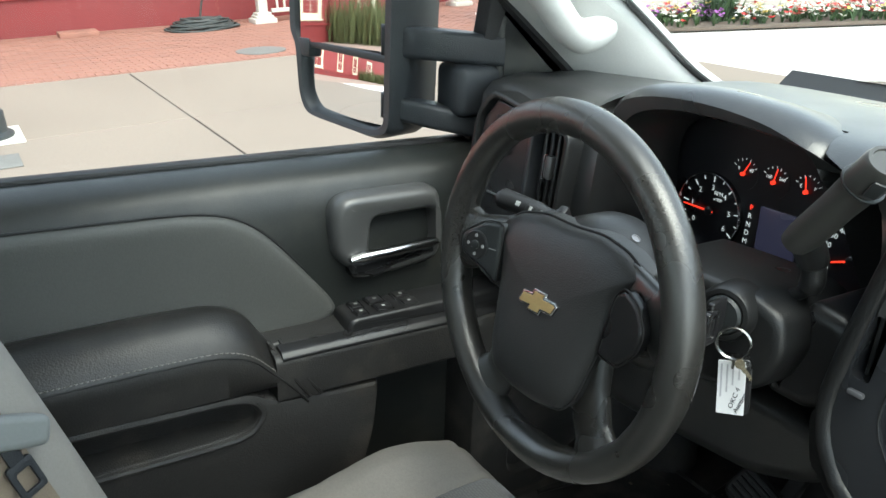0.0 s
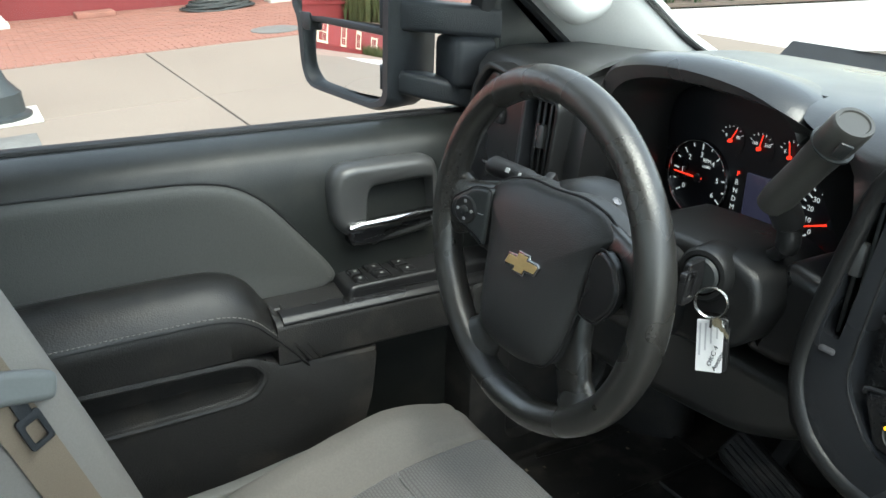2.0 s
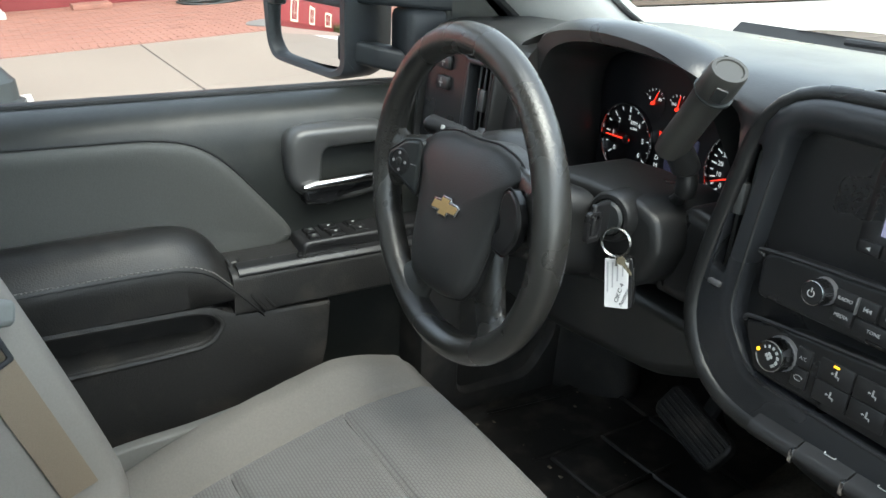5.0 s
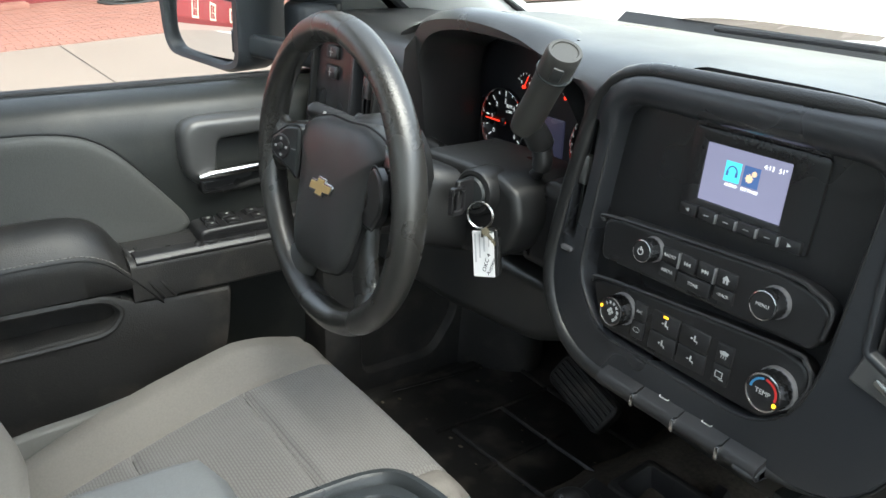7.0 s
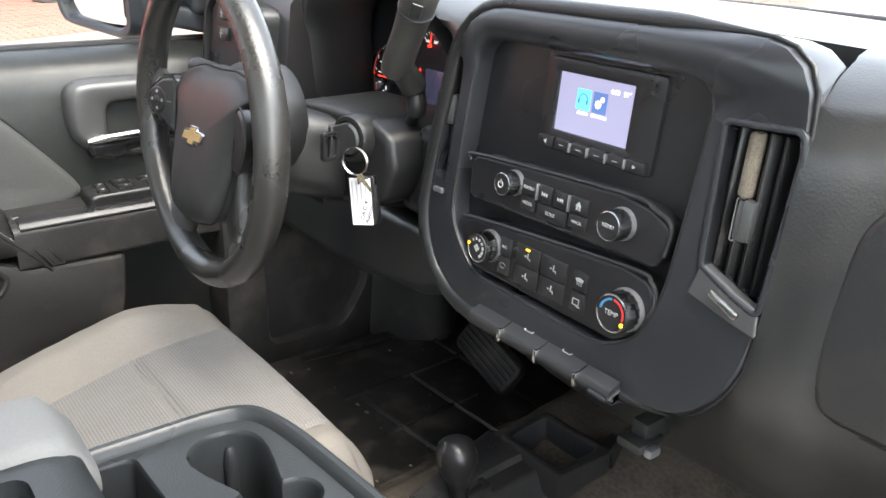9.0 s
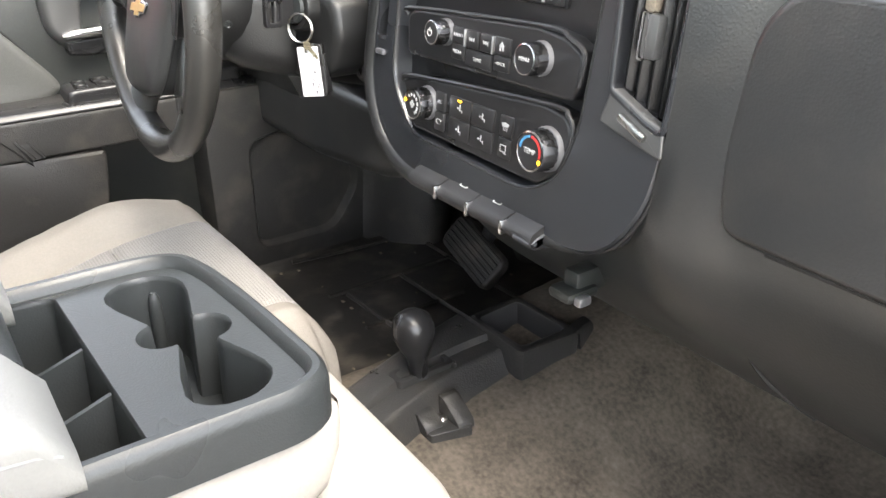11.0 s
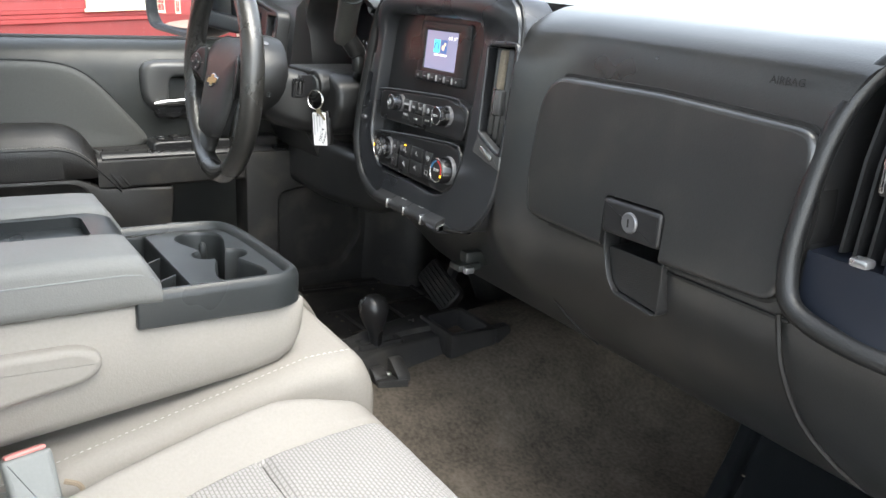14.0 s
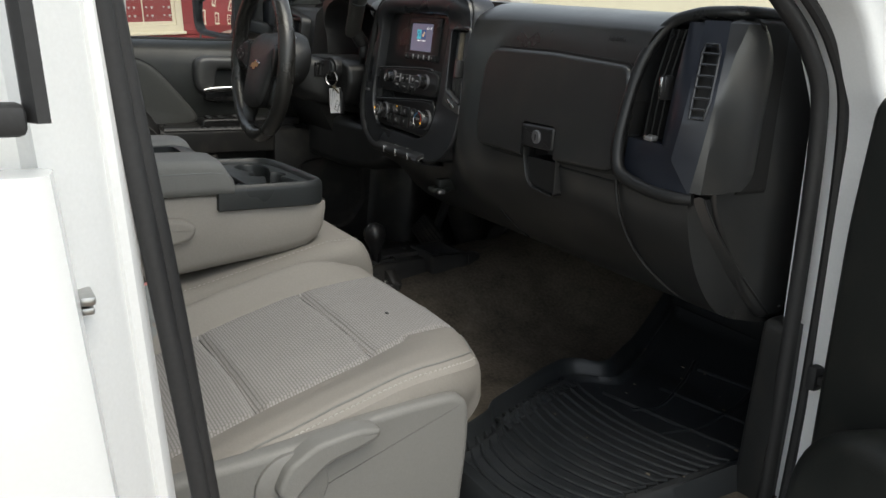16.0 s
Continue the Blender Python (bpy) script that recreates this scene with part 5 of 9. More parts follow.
CB = soften([(-0.590, 1.34), (-0.590, 1.50), (-0.565, 1.555), (-0.27, 1.555), (-0.215, 1.50), (-0.205, 1.34)], 0.02)
prism(bm, CB, "y", 0.40, 0.350)
part("dial_plate", bm, DIAL, cluster)
# lower rim of the cluster
bm = B()
tube(bm, glide([(-0.60, 0.262, 1.382), (-0.54, 0.275, 1.367), (-0.42, 0.285, 1.352), (-0.32, 0.285, 1.345), (-0.215, 0.275, 1.352)], 8), 0.014, 10)
part("lower_rim", bm, SOFT, cluster)
bm = B()
sheet(bm, lambda u, w: Vector((-0.60 + 0.39 * u, 0.285 + 0.07 * w, 1.367 - 0.02 * math.sin(math.pi * u) + 0.0 * w)), 12, 3)
part("lower_shelf", bm, SOFT, cluster)
bm = B()
box(bm, -0.215, -0.165, 0.345, 0.42, 1.30, 1.54, 0.01)
part("hood_side", bm, SOFT, cluster)


def gm_at(x, z, w=0.0):
    return face_m((x, 0.3495 - w, z), (0, -1, 0.0))


def gauge(x, z, r, a0, a1, marks, needle, numbers, size, ring=True, label="gauge"):
    g = B()
    if ring:
        frame_ring(g, [(r * 1.03 * math.cos(2 * math.pi * k / 48), r * 1.03 * math.sin(2 * math.pi * k / 48)) for k in range(48)],
                   [(r * math.cos(2 * math.pi * k / 48), r * math.sin(2 * math.pi * k / 48)) for k in range(48)], "z", 0, 0.008, m=gm_at(x, z), bev=0.001)
    else:
        lathe(g, [(r * 0.98, 0), (r * 0.98, 0.0005)], gm_at(x, z), 32)
    dial = part(label, g, CHROME if ring else DIAL, cluster)
    for k in range(marks + 1):
        a = radians(a0 + (a1 - a0) * k / marks)
        g = B()
        long = 0.16 if k % 2 == 0 else 0.09
        box(g, r * (0.93 - long), r * 0.93, -r * 0.016, r * 0.016, 0.0006, 0.001, 0, m=gm_at(x, z) @ Matrix.Rotation(a, 4, "Z"))
        part("tick", g, LIT, dial)
    a = radians(needle)
    g = B()
    prism(g, [(-0.12 * r, -0.025 * r), (0.86 * r, -0.012 * r), (0.86 * r, 0.012 * r), (-0.12 * r, 0.025 * r)], "z", 0.003, 0.0045, m=gm_at(x, z) @ Matrix.Rotation(a, 4, "Z"))
    part("needle", g, RED, dial)
    g = B()
    lathe(g, [(0.12 * r, 0.002), (0.12 * r, 0.006), (0.08 * r, 0.007)], gm_at(x, z), 16)
    part("needle_hub", g, RED if not ring else DIAL, dial)
    for text, ang, rad in numbers:
        letters(text, size, gm_at(x + rad * r * math.cos(radians(ang)), z + rad * r * math.sin(radians(ang)), 0.0008), LIT, dial)
    return dial


gauge(-0.522, 1.424, 0.050, 215, -35, 12, 180, [("0", 215, 0.62), ("1", 173, 0.62), ("2", 131, 0.62), ("3", 90, 0.62), ("4", 48, 0.62), ("5", 6, 0.62), ("6", -35, 0.62)], 0.010, label="tachometer")
letters("RPM", 0.0075, gm_at(-0.512, 1.449, 0.0008), LIT, cluster)
letters("x1000", 0.0055, gm_at(-0.512, 1.441, 0.0008), LIT, cluster)
gauge(-0.316, 1.424, 0.053, 215, -35, 22, 200, [("0", 212, 0.66), ("10", 188, 0.66), ("20", 165, 0.66), ("30", 143, 0.66), ("40", 122, 0.66), ("50", 102, 0.66), ("60", 80, 0.66), ("70", 58, 0.66), ("80", 36, 0.66), ("90", 12, 0.66), ("100", -10, 0.66), ("110", -33, 0.66)], 0.009, label="speedometer")
letters("MPH", 0.008, gm_at(-0.306, 1.444, 0.0008), LIT, cluster)
for x, lo, hi, needle in ((-0.478, "0", "80", 62), (-0.433, "160", "260", 78), (-0.388, "E", "F", 100), (-0.343, "9", "18", 80)):
    gauge(x, 1.485, 0.021, 150, 30, 6, needle, [(lo, 150, 0.5), (hi, 30, 0.55)], 0.006, ring=False, label="small_gauge")
for k, c in enumerate("PRNDM1"):
    letters(c, 0.0095, gm_at(-0.459 - 0.0006 * k, 1.446 - 0.0112 * k, 0.0008), RED if c == "P" else LIT, cluster)
bm = B()
box(bm, -0.446, -0.390, 0.3475, 0.352, 1.376, 1.452, 0.002)
dic = part("message_display", bm, DIC, cluster, "dim lilac message display")
for xa, xb in ((-0.442, -0.438), (-0.433, -0.409)):
    bm = B()
    box(bm, xa, xb, 0.3468, 0.3472, 1.385, 1.3905, 0)
    part("reading_bar", bm, DIMINK, dic)
bm = B()
lathe(bm, [(0.004, 0), (0.004, 0.001)], gm_at(-0.330, 1.388, 0.001), 12)
box(bm, -0.335, -0.325, 0.347, 0.349, 1.379, 1.386, 0.001)
part("warning_light", bm, RED, cluster)

# steering column
column = thing("steering_column", (-0.417, 0.2, 1.38), "black steering column shroud with ignition switch", "steering column")
bm = B()
rings = []
for y, w, zt, zb in ((0.070, 0.050, 1.432, 1.345), (0.09, 0.064, 1.436, 1.330), (0.13, 0.076, 1.428, 1.318), (0.20, 0.084, 1.408, 1.30), (0.28, 0.088, 1.385, 1.28), (0.40, 0.088, 1.355, 1.24)):
    rings.append([Vector((-0.415 + px, y, pz)) for px, pz in rrect(-w, w * 1.04, zb, zt, 0.028, 5)])
loft(bm, rings)
part("shroud", bm, SOFT, column)
SKEW = Matrix(((1, 0, 0, 0), (0.22, 1, 0, 0.068), (0, 0, 1, 0), (0, 0, 0, 1)))
bm = B()
prism(bm, soften([(-0.43, 1.318), (-0.42, 1.436), (-0.36, 1.434), (-0.290, 1.428), (-0.262, 1.412), (-0.256, 1.375), (-0.272, 1.335), (-0.300, 1.318)], 0.012), "y", 0.27, 0.151, 0.010, m=SKEW)
part("ignition_housing", bm, SOFT, column)
bm = B()
prism(bm, soften([(-0.30, 1.312), (-0.27, 1.425), (-0.225, 1.415), (-0.212, 1.38), (-0.222, 1.33), (-0.25, 1.305)], 0.014), "y", 0.30, 0.195, 0.016, m=SKEW)
part("column_cheek", bm, GLOSS, column)
IM = face_m((-0.3115, 0.143, 1.4065), (0.25, -1, 0.05))
bm = B()
lathe(bm, [(0.029, -0.03), (0.029, 0.004), (0.026, 0.009), (0.0215, 0.010), (0.020, 0.006)], IM, 36)
ig = part("ignition_collar", bm, SOFT, column)
bm = B()
lathe(bm, [(0.0195, 0.0), (0.0195, 0.010), (0.017, 0.013), (0.006, 0.013)], IM, 32)
part("ignition_barrel", bm, SLATE, ig)
# signal stalk
bm = B()
tube(bm, glide([(-0.465, 0.112, 1.438), (-0.515, 0.103, 1.441), (-0.556, 0.092, 1.446), (-0.600, 0.075, 1.453), (-0.606, 0.073, 1.454)], 5), [0.009] * 5 + [0.0105] * 5 + [0.0125] * 8 + [0.0118, 0.0112, 0.0100], 16)
st = part("signal_stalk", bm, BTN, column)
SD = Vector((-0.044, -0.017, 0.007)).normalized()
for d in (0.0, 0.014, -0.022):
    bm = B()
    lathe(bm, [(0.0126, -0.0006), (0.0126, 0.0006)], face_m(Vector((-0.556, 0.092, 1.446)) + SD * d, SD), 18)
    part("stalk_band", bm, SLATE, st)
for d, w in ((0.024, 0.006), (0.006, 0.004), (-0.010, 0.005), (-0.028, 0.006)):
    bm = B()
    q = face_m(Vector((-0.556, 0.092, 1.446)) + SD * d, Vector((0.30, -0.85, 0.45)), SD)
    box(bm, -0.003, 0.003, -w / 2, w / 2, 0.0112, 0.0128, 0.0004, 1, m=q)
    part("stalk_mark", bm, DIMINK, st)
bm = B()
box(bm, -0.008, 0.008, -0.006, 0.006, 0.0, 0.018, 0.003, m=face_m(Vector((-0.520, 0.102, 1.446)), Vector((0.2, -0.5, 0.8)), SD))
part("wiper_key", bm, BTN, st)
# gear lever on the column
bm = B()
tube(bm, glide([(-0.330, 0.230, 1.393), (-0.297, 0.212, 1.415), (-0.268, 0.203, 1.440), (-0.268, 0.200, 1.466), (-0.268, 0.178, 1.497)], 6), [0.006] * 6 + [0.0075] * 6 + [0.012] * 6 + [0.0155] * 7, 16)
gl = part("gear_lever", bm, SOFT, column)
bm = B()
A, Z = Vector((-0.266, 0.174, 1.496)), Vector((-0.192, 0.156, 1.587))
d = (Z - A)
KM = Matrix.Translation(A) @ d.to_track_quat("Z", "Y").to_matrix().to_4x4()
L = d.length
lathe(bm, [(0.0165, -0.01), (0.0185, 0.004), (0.0180, L * 0.45), (0.0195, L * 0.72), (0.0200, L * 0.73), (0.0200, L * 0.97), (0.0185, L), (0.0150, L), (0.0140, L - 0.0015), (0.0005, L - 0.0015)], KM @ Matrix.Scale(0.84, 4, (0, 1, 0)), 28)
kn = part("lever_knob", bm, LEVER, gl, "dark grey lever knob")
bm = B()
lathe(bm, [(0.0198, L * 0.715), (0.0203, L * 0.72), (0.0203, L * 0.735), (0.0198, L * 0.74)], KM, 28)
part("knob_ring", bm, SLATE, kn)
bm = B()
box(bm, -0.006, 0.006, 0.0180, 0.0210, L * 0.78, L * 0.93, 0.002, m=KM @ Matrix.Rotation(radians(150), 4, "Z"))
part("knob_button", bm, SLATE, kn)

# steering wheel
WC = Vector((-0.4186, 0.0035, 1.4154))
WM = face_m(WC, (0, -math.cos(radians(4.3)), math.sin(radians(4.3)))) @ Matrix.Rotation(radians(2.5), 4, "Z")
wheel = thing("steering_wheel", WC, "black four-spoke steering wheel with a gold bow-tie emblem", "steering wheel")
bm = B()
rows = []
for k in range(120):
    a = 2 * math.pi * k / 120
    thick = 0.0166 + 0.0012 * math.cos(2 * a) ** 2
    e = Vector((math.cos(a), math.sin(a), 0))
    row = []
    for j in range(18):
        b = 2 * math.pi * j / 18
        notch = 0.0010 * max(0.0, math.cos(9 * a)) ** 8 * max(0.0, -math.cos(b))      # finger dips on the inner side
        row.append(bm.verts.new(WM @ (e * 0.1755 + (thick - notch) * (math.cos(b) * e + 1.10 * math.sin(b) * Vector((0, 0, 1))))))
    rows.append(row)
rows.append(rows[0])
for a, b in zip(rows, rows[1:]):
    for j in range(18):
        bm.faces.new((a[j], a[(j + 1) % 18], b[(j + 1) % 18], b[j]))
part("rim", bm, WHEEL, wheel, "worn black rubber rim")


def web(stations, name, mat_, label=""):
    """A spoke drawn through stations of (two edge points, height, thickness); its face is rounded."""
    g = B()
    rings = []
    st = [[Vector((*p, h)) for p in (a_, b_)] + [t_] for a_, b_, h, t_ in stations]
    for i in range(len(st) - 1):
        for q in range(6):
            w = q / 6
            w = w * w * (3 - 2 * w) * 0.6 + w * 0.4
            rings.append([st[i][0].lerp(st[i + 1][0], w), st[i][1].lerp(st[i + 1][1], w), st[i][2] + (st[i + 1][2] - st[i][2]) * w])
    rings.append(st[-1])
    out = []
    for a_, b_, t_ in rings:
        c_, d_ = (a_ + b_) / 2, (b_ - a_) / 2
        out.append([WM @ (c_ + d_ * abs(math.cos(v)) ** 0.75 * (1 if math.cos(v) > 0 else -1) + Vector((0, 0, t_ * abs(math.sin(v)) ** 0.8 * (1 if math.sin(v) > 0 else -1))))
                    for v in [2 * math.pi * j / 20 for j in range(20)]])
    loft(g, out)
    return part(name, g, mat_, wheel, label, 60)


for sx in (-1, 1):
    web([((sx * 0.060, 0.066), (sx * 0.060, -0.050), -0.026, 0.012), ((sx * 0.105, 0.052), (sx * 0.098, -0.036), -0.020, 0.012), ((sx * 0.140, 0.046), (sx * 0.138, -0.018), -0.010, 0.012), ((sx * 0.172, 0.062), (sx * 0.174, -0.030), -0.002, 0.014)], "spoke", WHEEL)
    web([((sx * 0.030, -0.070), (sx * 0.080, -0.030), -0.018, 0.014), ((sx * 0.046, -0.108), (sx * 0.086, -0.072), -0.012, 0.012), ((sx * 0.060, -0.136), (sx * 0.098, -0.106), -0.009, 0.011), ((sx * 0.066, -0.160), (sx * 0.124, -0.124), -0.002, 0.014)], "lower_spoke", WHEEL, "glossy worn lower spoke")
    # control panel let into the spoke
    bm = B()
    if sx < 0:
        pts = soften([(-0.088, 0.047), (-0.112, 0.045), (-0.146, 0.024), (-0.143, 0.005), (-0.118, -0.004), (-0.090, -0.022)], 0.008)
    else:
        pts = soften([(0.094, 0.026), (0.108, 0.038), (0.132, 0.030), (0.146, 0.010), (0.140, -0.010), (0.114, -0.034), (0.080, -0.036)], 0.008)
    tilt = WM @ Matrix(((1, 0, 0, 0), (0, 1, 0, 0), (-0.24 if sx < 0 else 0.24, -0.04, 1, -0.036), (0, 0, 0, 1)))
    prism(bm, pts, "z", 0.006, 0.0185, 0.004, m=tilt)
    pn = part("spoke_panel", bm, GLOSS if sx > 0 else SLATE, wheel)
    bm = B()
    tube(bm, [tilt @ Vector((x, y, 0.0158)) for x, y in stretch(pts, -0.0012)], 0.0011, 6, closed=True)
    part("panel_gap", bm, DEEP, pn)
    if sx < 0:
        PC = tilt @ Matrix.Translation((-0.1205, 0.0165, 0.0172))
        bm = B()
        lathe(bm, [(0.0165, 0), (0.0165, 0.0022), (0.0150, 0.0032), (0.0150, 0.0026)], PC, 32)
        pad = part("control_pad", bm, BTN, pn)
        for a in range(0, 360, 90):
            bm = B()
            lathe(bm, [(0.0020, 0), (0.0020, 0.0034)], PC @ Matrix.Translation((0.0105 * math.cos(radians(a)), 0.0105 * math.sin(radians(a)), 0)), 10)
            part("pad_mark", bm, DIMINK, pad)
        bm = B()
        lathe(bm, [(0.0052, 0), (0.0052, 0.0042), (0.0044, 0.0048)], PC, 20)
        part("centre_key", bm, SLATE, pad)
        bm = B()
        box(bm, 0.018, 0.028, -0.0004, 0.0004, 0.0008, 0.0014, 0, m=PC)
        part("mark", bm, DIMINK, pn)
# the airbag cover leans back at its top and is domed
half = [(0.0, 0.066), (0.045, 0.068), (0.082, 0.061), (0.107, 0.047), (0.104, 0.040), (0.092, 0.018), (0.083, -0.015), (0.077, -0.045), (0.069, -0.083), (0.056, -0.104), (0.022, -0.111)]
PADO = half + [(0.0, -0.1115)] + [(-x, y) for x, y in reversed(half[1:])]
PADO = soften(PADO, 0.010, 4)
bm = B()
rings = []
for sc, lift in ((1.0, -0.020), (1.0, 0.0), (0.985, 0.0055), (0.955, 0.0095), (0.90, 0.0125), (0.80, 0.0155), (0.66, 0.0180), (0.48, 0.0195), (0.28, 0.0202), (0.10, 0.0204)):
    rings.append([WM @ Vector((x * sc, (y + 0.018) * sc - 0.018, -0.0095 - 0.22 * ((y + 0.018) * sc - 0.018) + lift)) for x, y in PADO])
loft(bm, rings)
hub = part("airbag_cover", bm, PAD, wheel, "grained black airbag cover", 60)
bm = B()
tube(bm, [WM @ Vector((x * 1.004, y * 1.004, -0.0095 - 0.22 * y + 0.0005)) for x, y in PADO], 0.0016, 6, closed=True)
part("cover_seam", bm, DEEP, hub)
# faint moulded mark under the emblem
bm = B()
EMM = WM @ Matrix(((1, 0, 0, 0), (0, 1, 0, 0), (0, -0.22, 1, 0.0), (0, 0, 0, 1)))
box(bm, -0.0045, 0.0035, -0.058, -0.054, 0.009, 0.0100, 0, m=EMM)
box(bm, -0.0015, 0.0015, -0.050, -0.046, 0.009, 0.0100, 0, m=EMM)
part("moulded_mark", bm, SOFT, hub)
# bow-tie emblem: gold cross with a silver edge
bow = [(-0.027, -0.0040), (-0.023, 0.0050), (-0.0085, 0.0056), (-0.007, 0.0105), (0.011, 0.0105), (0.0095, 0.0060), (0.026, 0.0060), (0.029, 0.0035), (0.025, -0.0050), (0.0085, -0.0056), (0.007, -0.0105), (-0.011, -0.0105), (-0.0095, -0.0060), (-0.025, -0.0065)]
EMM = EMM @ Matrix.Translation((0, -0.010, -0.0095 + 0.0205 - 0.018))
bm = B()
prism(bm, stretch(bow, -0.0014), "z", 0.012, 0.0205, 0.0012, m=EMM)
em = part("emblem", bm, CHROME, hub, "silver-edged gold bow-tie emblem")
bm = B()
prism(bm, stretch(bow, 0.0012), "z", 0.016, 0.0211, 0.0004, m=EMM)
part("emblem_fill", bm, GOLD, em)
bm = B()
lathe(bm, [(0.050, 0.020), (0.066, 0.032), (0.074, 0.050), (0.076, 0.085), (0.072, 0.100), (0.060, 0.104)], WM @ Matrix.Rotation(math.pi, 4, "X"), 40)
hb_ = part("hub_back", bm, SOFT, wheel, "smooth round cover behind the wheel hub")
for ang, h in ((20, 0.066), (-55, 0.066)):
    bm = B()
    q = WM @ Matrix.Rotation(math.pi, 4, "X") @ Matrix.Rotation(radians(ang), 4, "Z") @ Matrix.Translation((0.0752, 0, h)) @ Matrix.Rotation(radians(90), 4, "Y")
    lathe(bm, [(0.0050, -0.001), (0.0050, 0.0006), (0.0036, 0.0010), (0.0030, 0.0002)], q, 16)
    part("screw_cap", bm, SLATE if ang > 0 else SATIN, hb_)

# keys in the ignition
keys = thing("car_keys", (-0.29, 0.12, 1.36), "car key, brass key and white paper tag on a steel ring", "keys")
bm = B()
KB = IM @ Matrix.Translation((0, 0, 0.016))
prism(bm, soften([(-0.0035, -0.019), (0.0035, -0.019), (0.0045, 0.0), (0.0035, 0.019), (-0.0035, 0.019), (-0.0045, 0)], 0.002), "z", -0.005, 0.024, 0.004, m=KB)
part("key_head", bm, GLOSS, keys)
bm = B()
frame_ring(bm, rrect(-0.012, 0.012, -0.017, 0.017, 0.005), rrect(-0.008, 0.008, -0.012, 0.012, 0.004), "z", -0.003, 0.003, m=KB @ Matrix.Translation((0.004, -0.004, 0.026)) @ Matrix.Rotation(radians(90), 4, "Y"), bev=0.001)
part("key_bow", bm, GLOSS, keys)
RC = Vector((-0.2884, 0.1314, 1.3854))
bm = B()
tube(bm, [RC + Vector((0.0165 * math.cos(2 * math.pi * k / 40) * 0.83, 0.0165 * math.cos(2 * math.pi * k / 40) * 0.5, 0.0165 * math.sin(2 * math.pi * k / 40))) for k in range(40)], 0.0011, 8, closed=True)
tube(bm, [RC + Vector((0.0165 * math.cos(2 * math.pi * k / 40) * 0.83, 0.0165 * math.cos(2 * math.pi * k / 40) * 0.5 - 0.0016, 0.0165 * math.sin(2 * math.pi * k / 40))) for k in range(40)], 0.0009, 8, closed=True)
part("key_ring", bm, STEEL, keys)
BKM = face_m((-0.2794, 0.1334, 1.3664), (0.60, -0.75, 0.1), (0.62, 0.40, -0.8)) @ Matrix.Scale(0.66, 4)
bm = B()
lathe(bm, [(0.0075, -0.0009), (0.0075, 0.0009)], BKM, 16)
prism(bm, [(-0.0035, 0.005), (-0.003, 0.026), (0.0, 0.030), (0.003, 0.028), (0.0022, 0.024), (0.0034, 0.021), (0.002, 0.018), (0.0034, 0.014), (0.0035, 0.005)], "z", -0.0008, 0.0008, m=BKM)
part("brass_key", bm, KEYBRASS, keys)
bm = B()
lathe(bm, [(0.003, -0.001), (0.003, 0.001)], BKM @ Matrix.Translation((-0.009, 0.006, 0)), 12)
tube(bm, [Vector((-0.2894, 0.1344, 1.3704)), Vector((-0.2884, 0.1354, 1.3624)), Vector((-0.2894, 0.1364, 1.3564))], 0.0016, 8)
part("split_link", bm, STEEL, keys)
TGM = face_m((-0.2889, 0.1394, 1.3349), (0.60, -0.80, 0.04), (-0.10, -0.03, 1)) @ Matrix.Scale(0.78, 4, (1, 0, 0))
bm = B()
prism(bm, rrect(-0.0185, 0.0185, -0.031, 0.030, 0.005), "z", -0.016, -0.002, 0.002, m=TGM @ Matrix.Translation((0.004, 0, 0)))
fob = part("key_fob", bm, GLOSS, keys, "black remote fob behind the tag")
bm = B()
box(bm, 0.020, 0.0235, -0.022, 0.018, -0.013, -0.004, 0.001, m=TGM)
part("fob_edge", bm, BTN, fob)
bm = B()
prism(bm, rrect(-0.0175, 0.0165, -0.0305, 0.0275, 0.0015), "z", -0.0015, 0.0, 0.0004, m=TGM)
tag = part("paper_tag", bm, PAPER, keys, "white paper tag with handwriting")
letters("OKC 4", 0.0085, TGM @ Matrix.Translation((0.004, -0.012, 0)) @ Matrix.Rotation(radians(68), 4, "Z"), PEN, tag)
letters("Auction", 0.0078, TGM @ Matrix.Translation((0.0115, -0.0165, 0)) @ Matrix.Rotation(radians(62), 4, "Z"), PEN, tag)
for k, (x, ln) in enumerate(((-0.013, 0.036), (-0.006, 0.030), (0.001, 0.022), (0.0085, 0.016))):
    bm = B()
    box(bm, -0.0011, 0.0011, -ln / 2, ln / 2, 0.0, 0.0003, 0, m=TGM @ Matrix.Translation((x, 0.024 - ln / 2, 0)))
    part("faint_line", bm, FAINT, tag)

# ---- driver door ----
door = thing("driver_door", (-0.9, -0.2, 0.8), "closed driver door with black trim, grey insert and armrest", "vehicle door")
bm = B()
prism(bm, [(-1.0, 0.78), (-1.0, 1.40), (0.36, 1.40), (0.36, 0.78)], "x", -0.99, -0.885)
part("door_shell", bm, TRIM, door)
bm = B()
prof = [(-0.985, 1.38), (-0.985, 1.432), (-0.955, 1.441), (-0.925, 1.440), (-0.898, 1.430), (-0.880, 1.410), (-0.871, 1.375), (-0.865, 1.32), (-0.862, 1.25), (-0.862, 1.14), (-0.885, 1.14), (-0.885, 1.38)]
loft(bm, [[Vector((x + (0.004 if y > 0.3 else 0), y, z)) for x, z in prof] for y in (-1.0, -0.7, -0.4, -0.2, 0.0, 0.15, 0.33)])
part("upper_trim", bm, TRIM, door, "black grained upper door trim")
bm = B()
box(bm, -0.968, -0.945, -1.0, 0.235, 1.436, 1.447, 0.004)
part("window_seal", bm, SEAL, door)
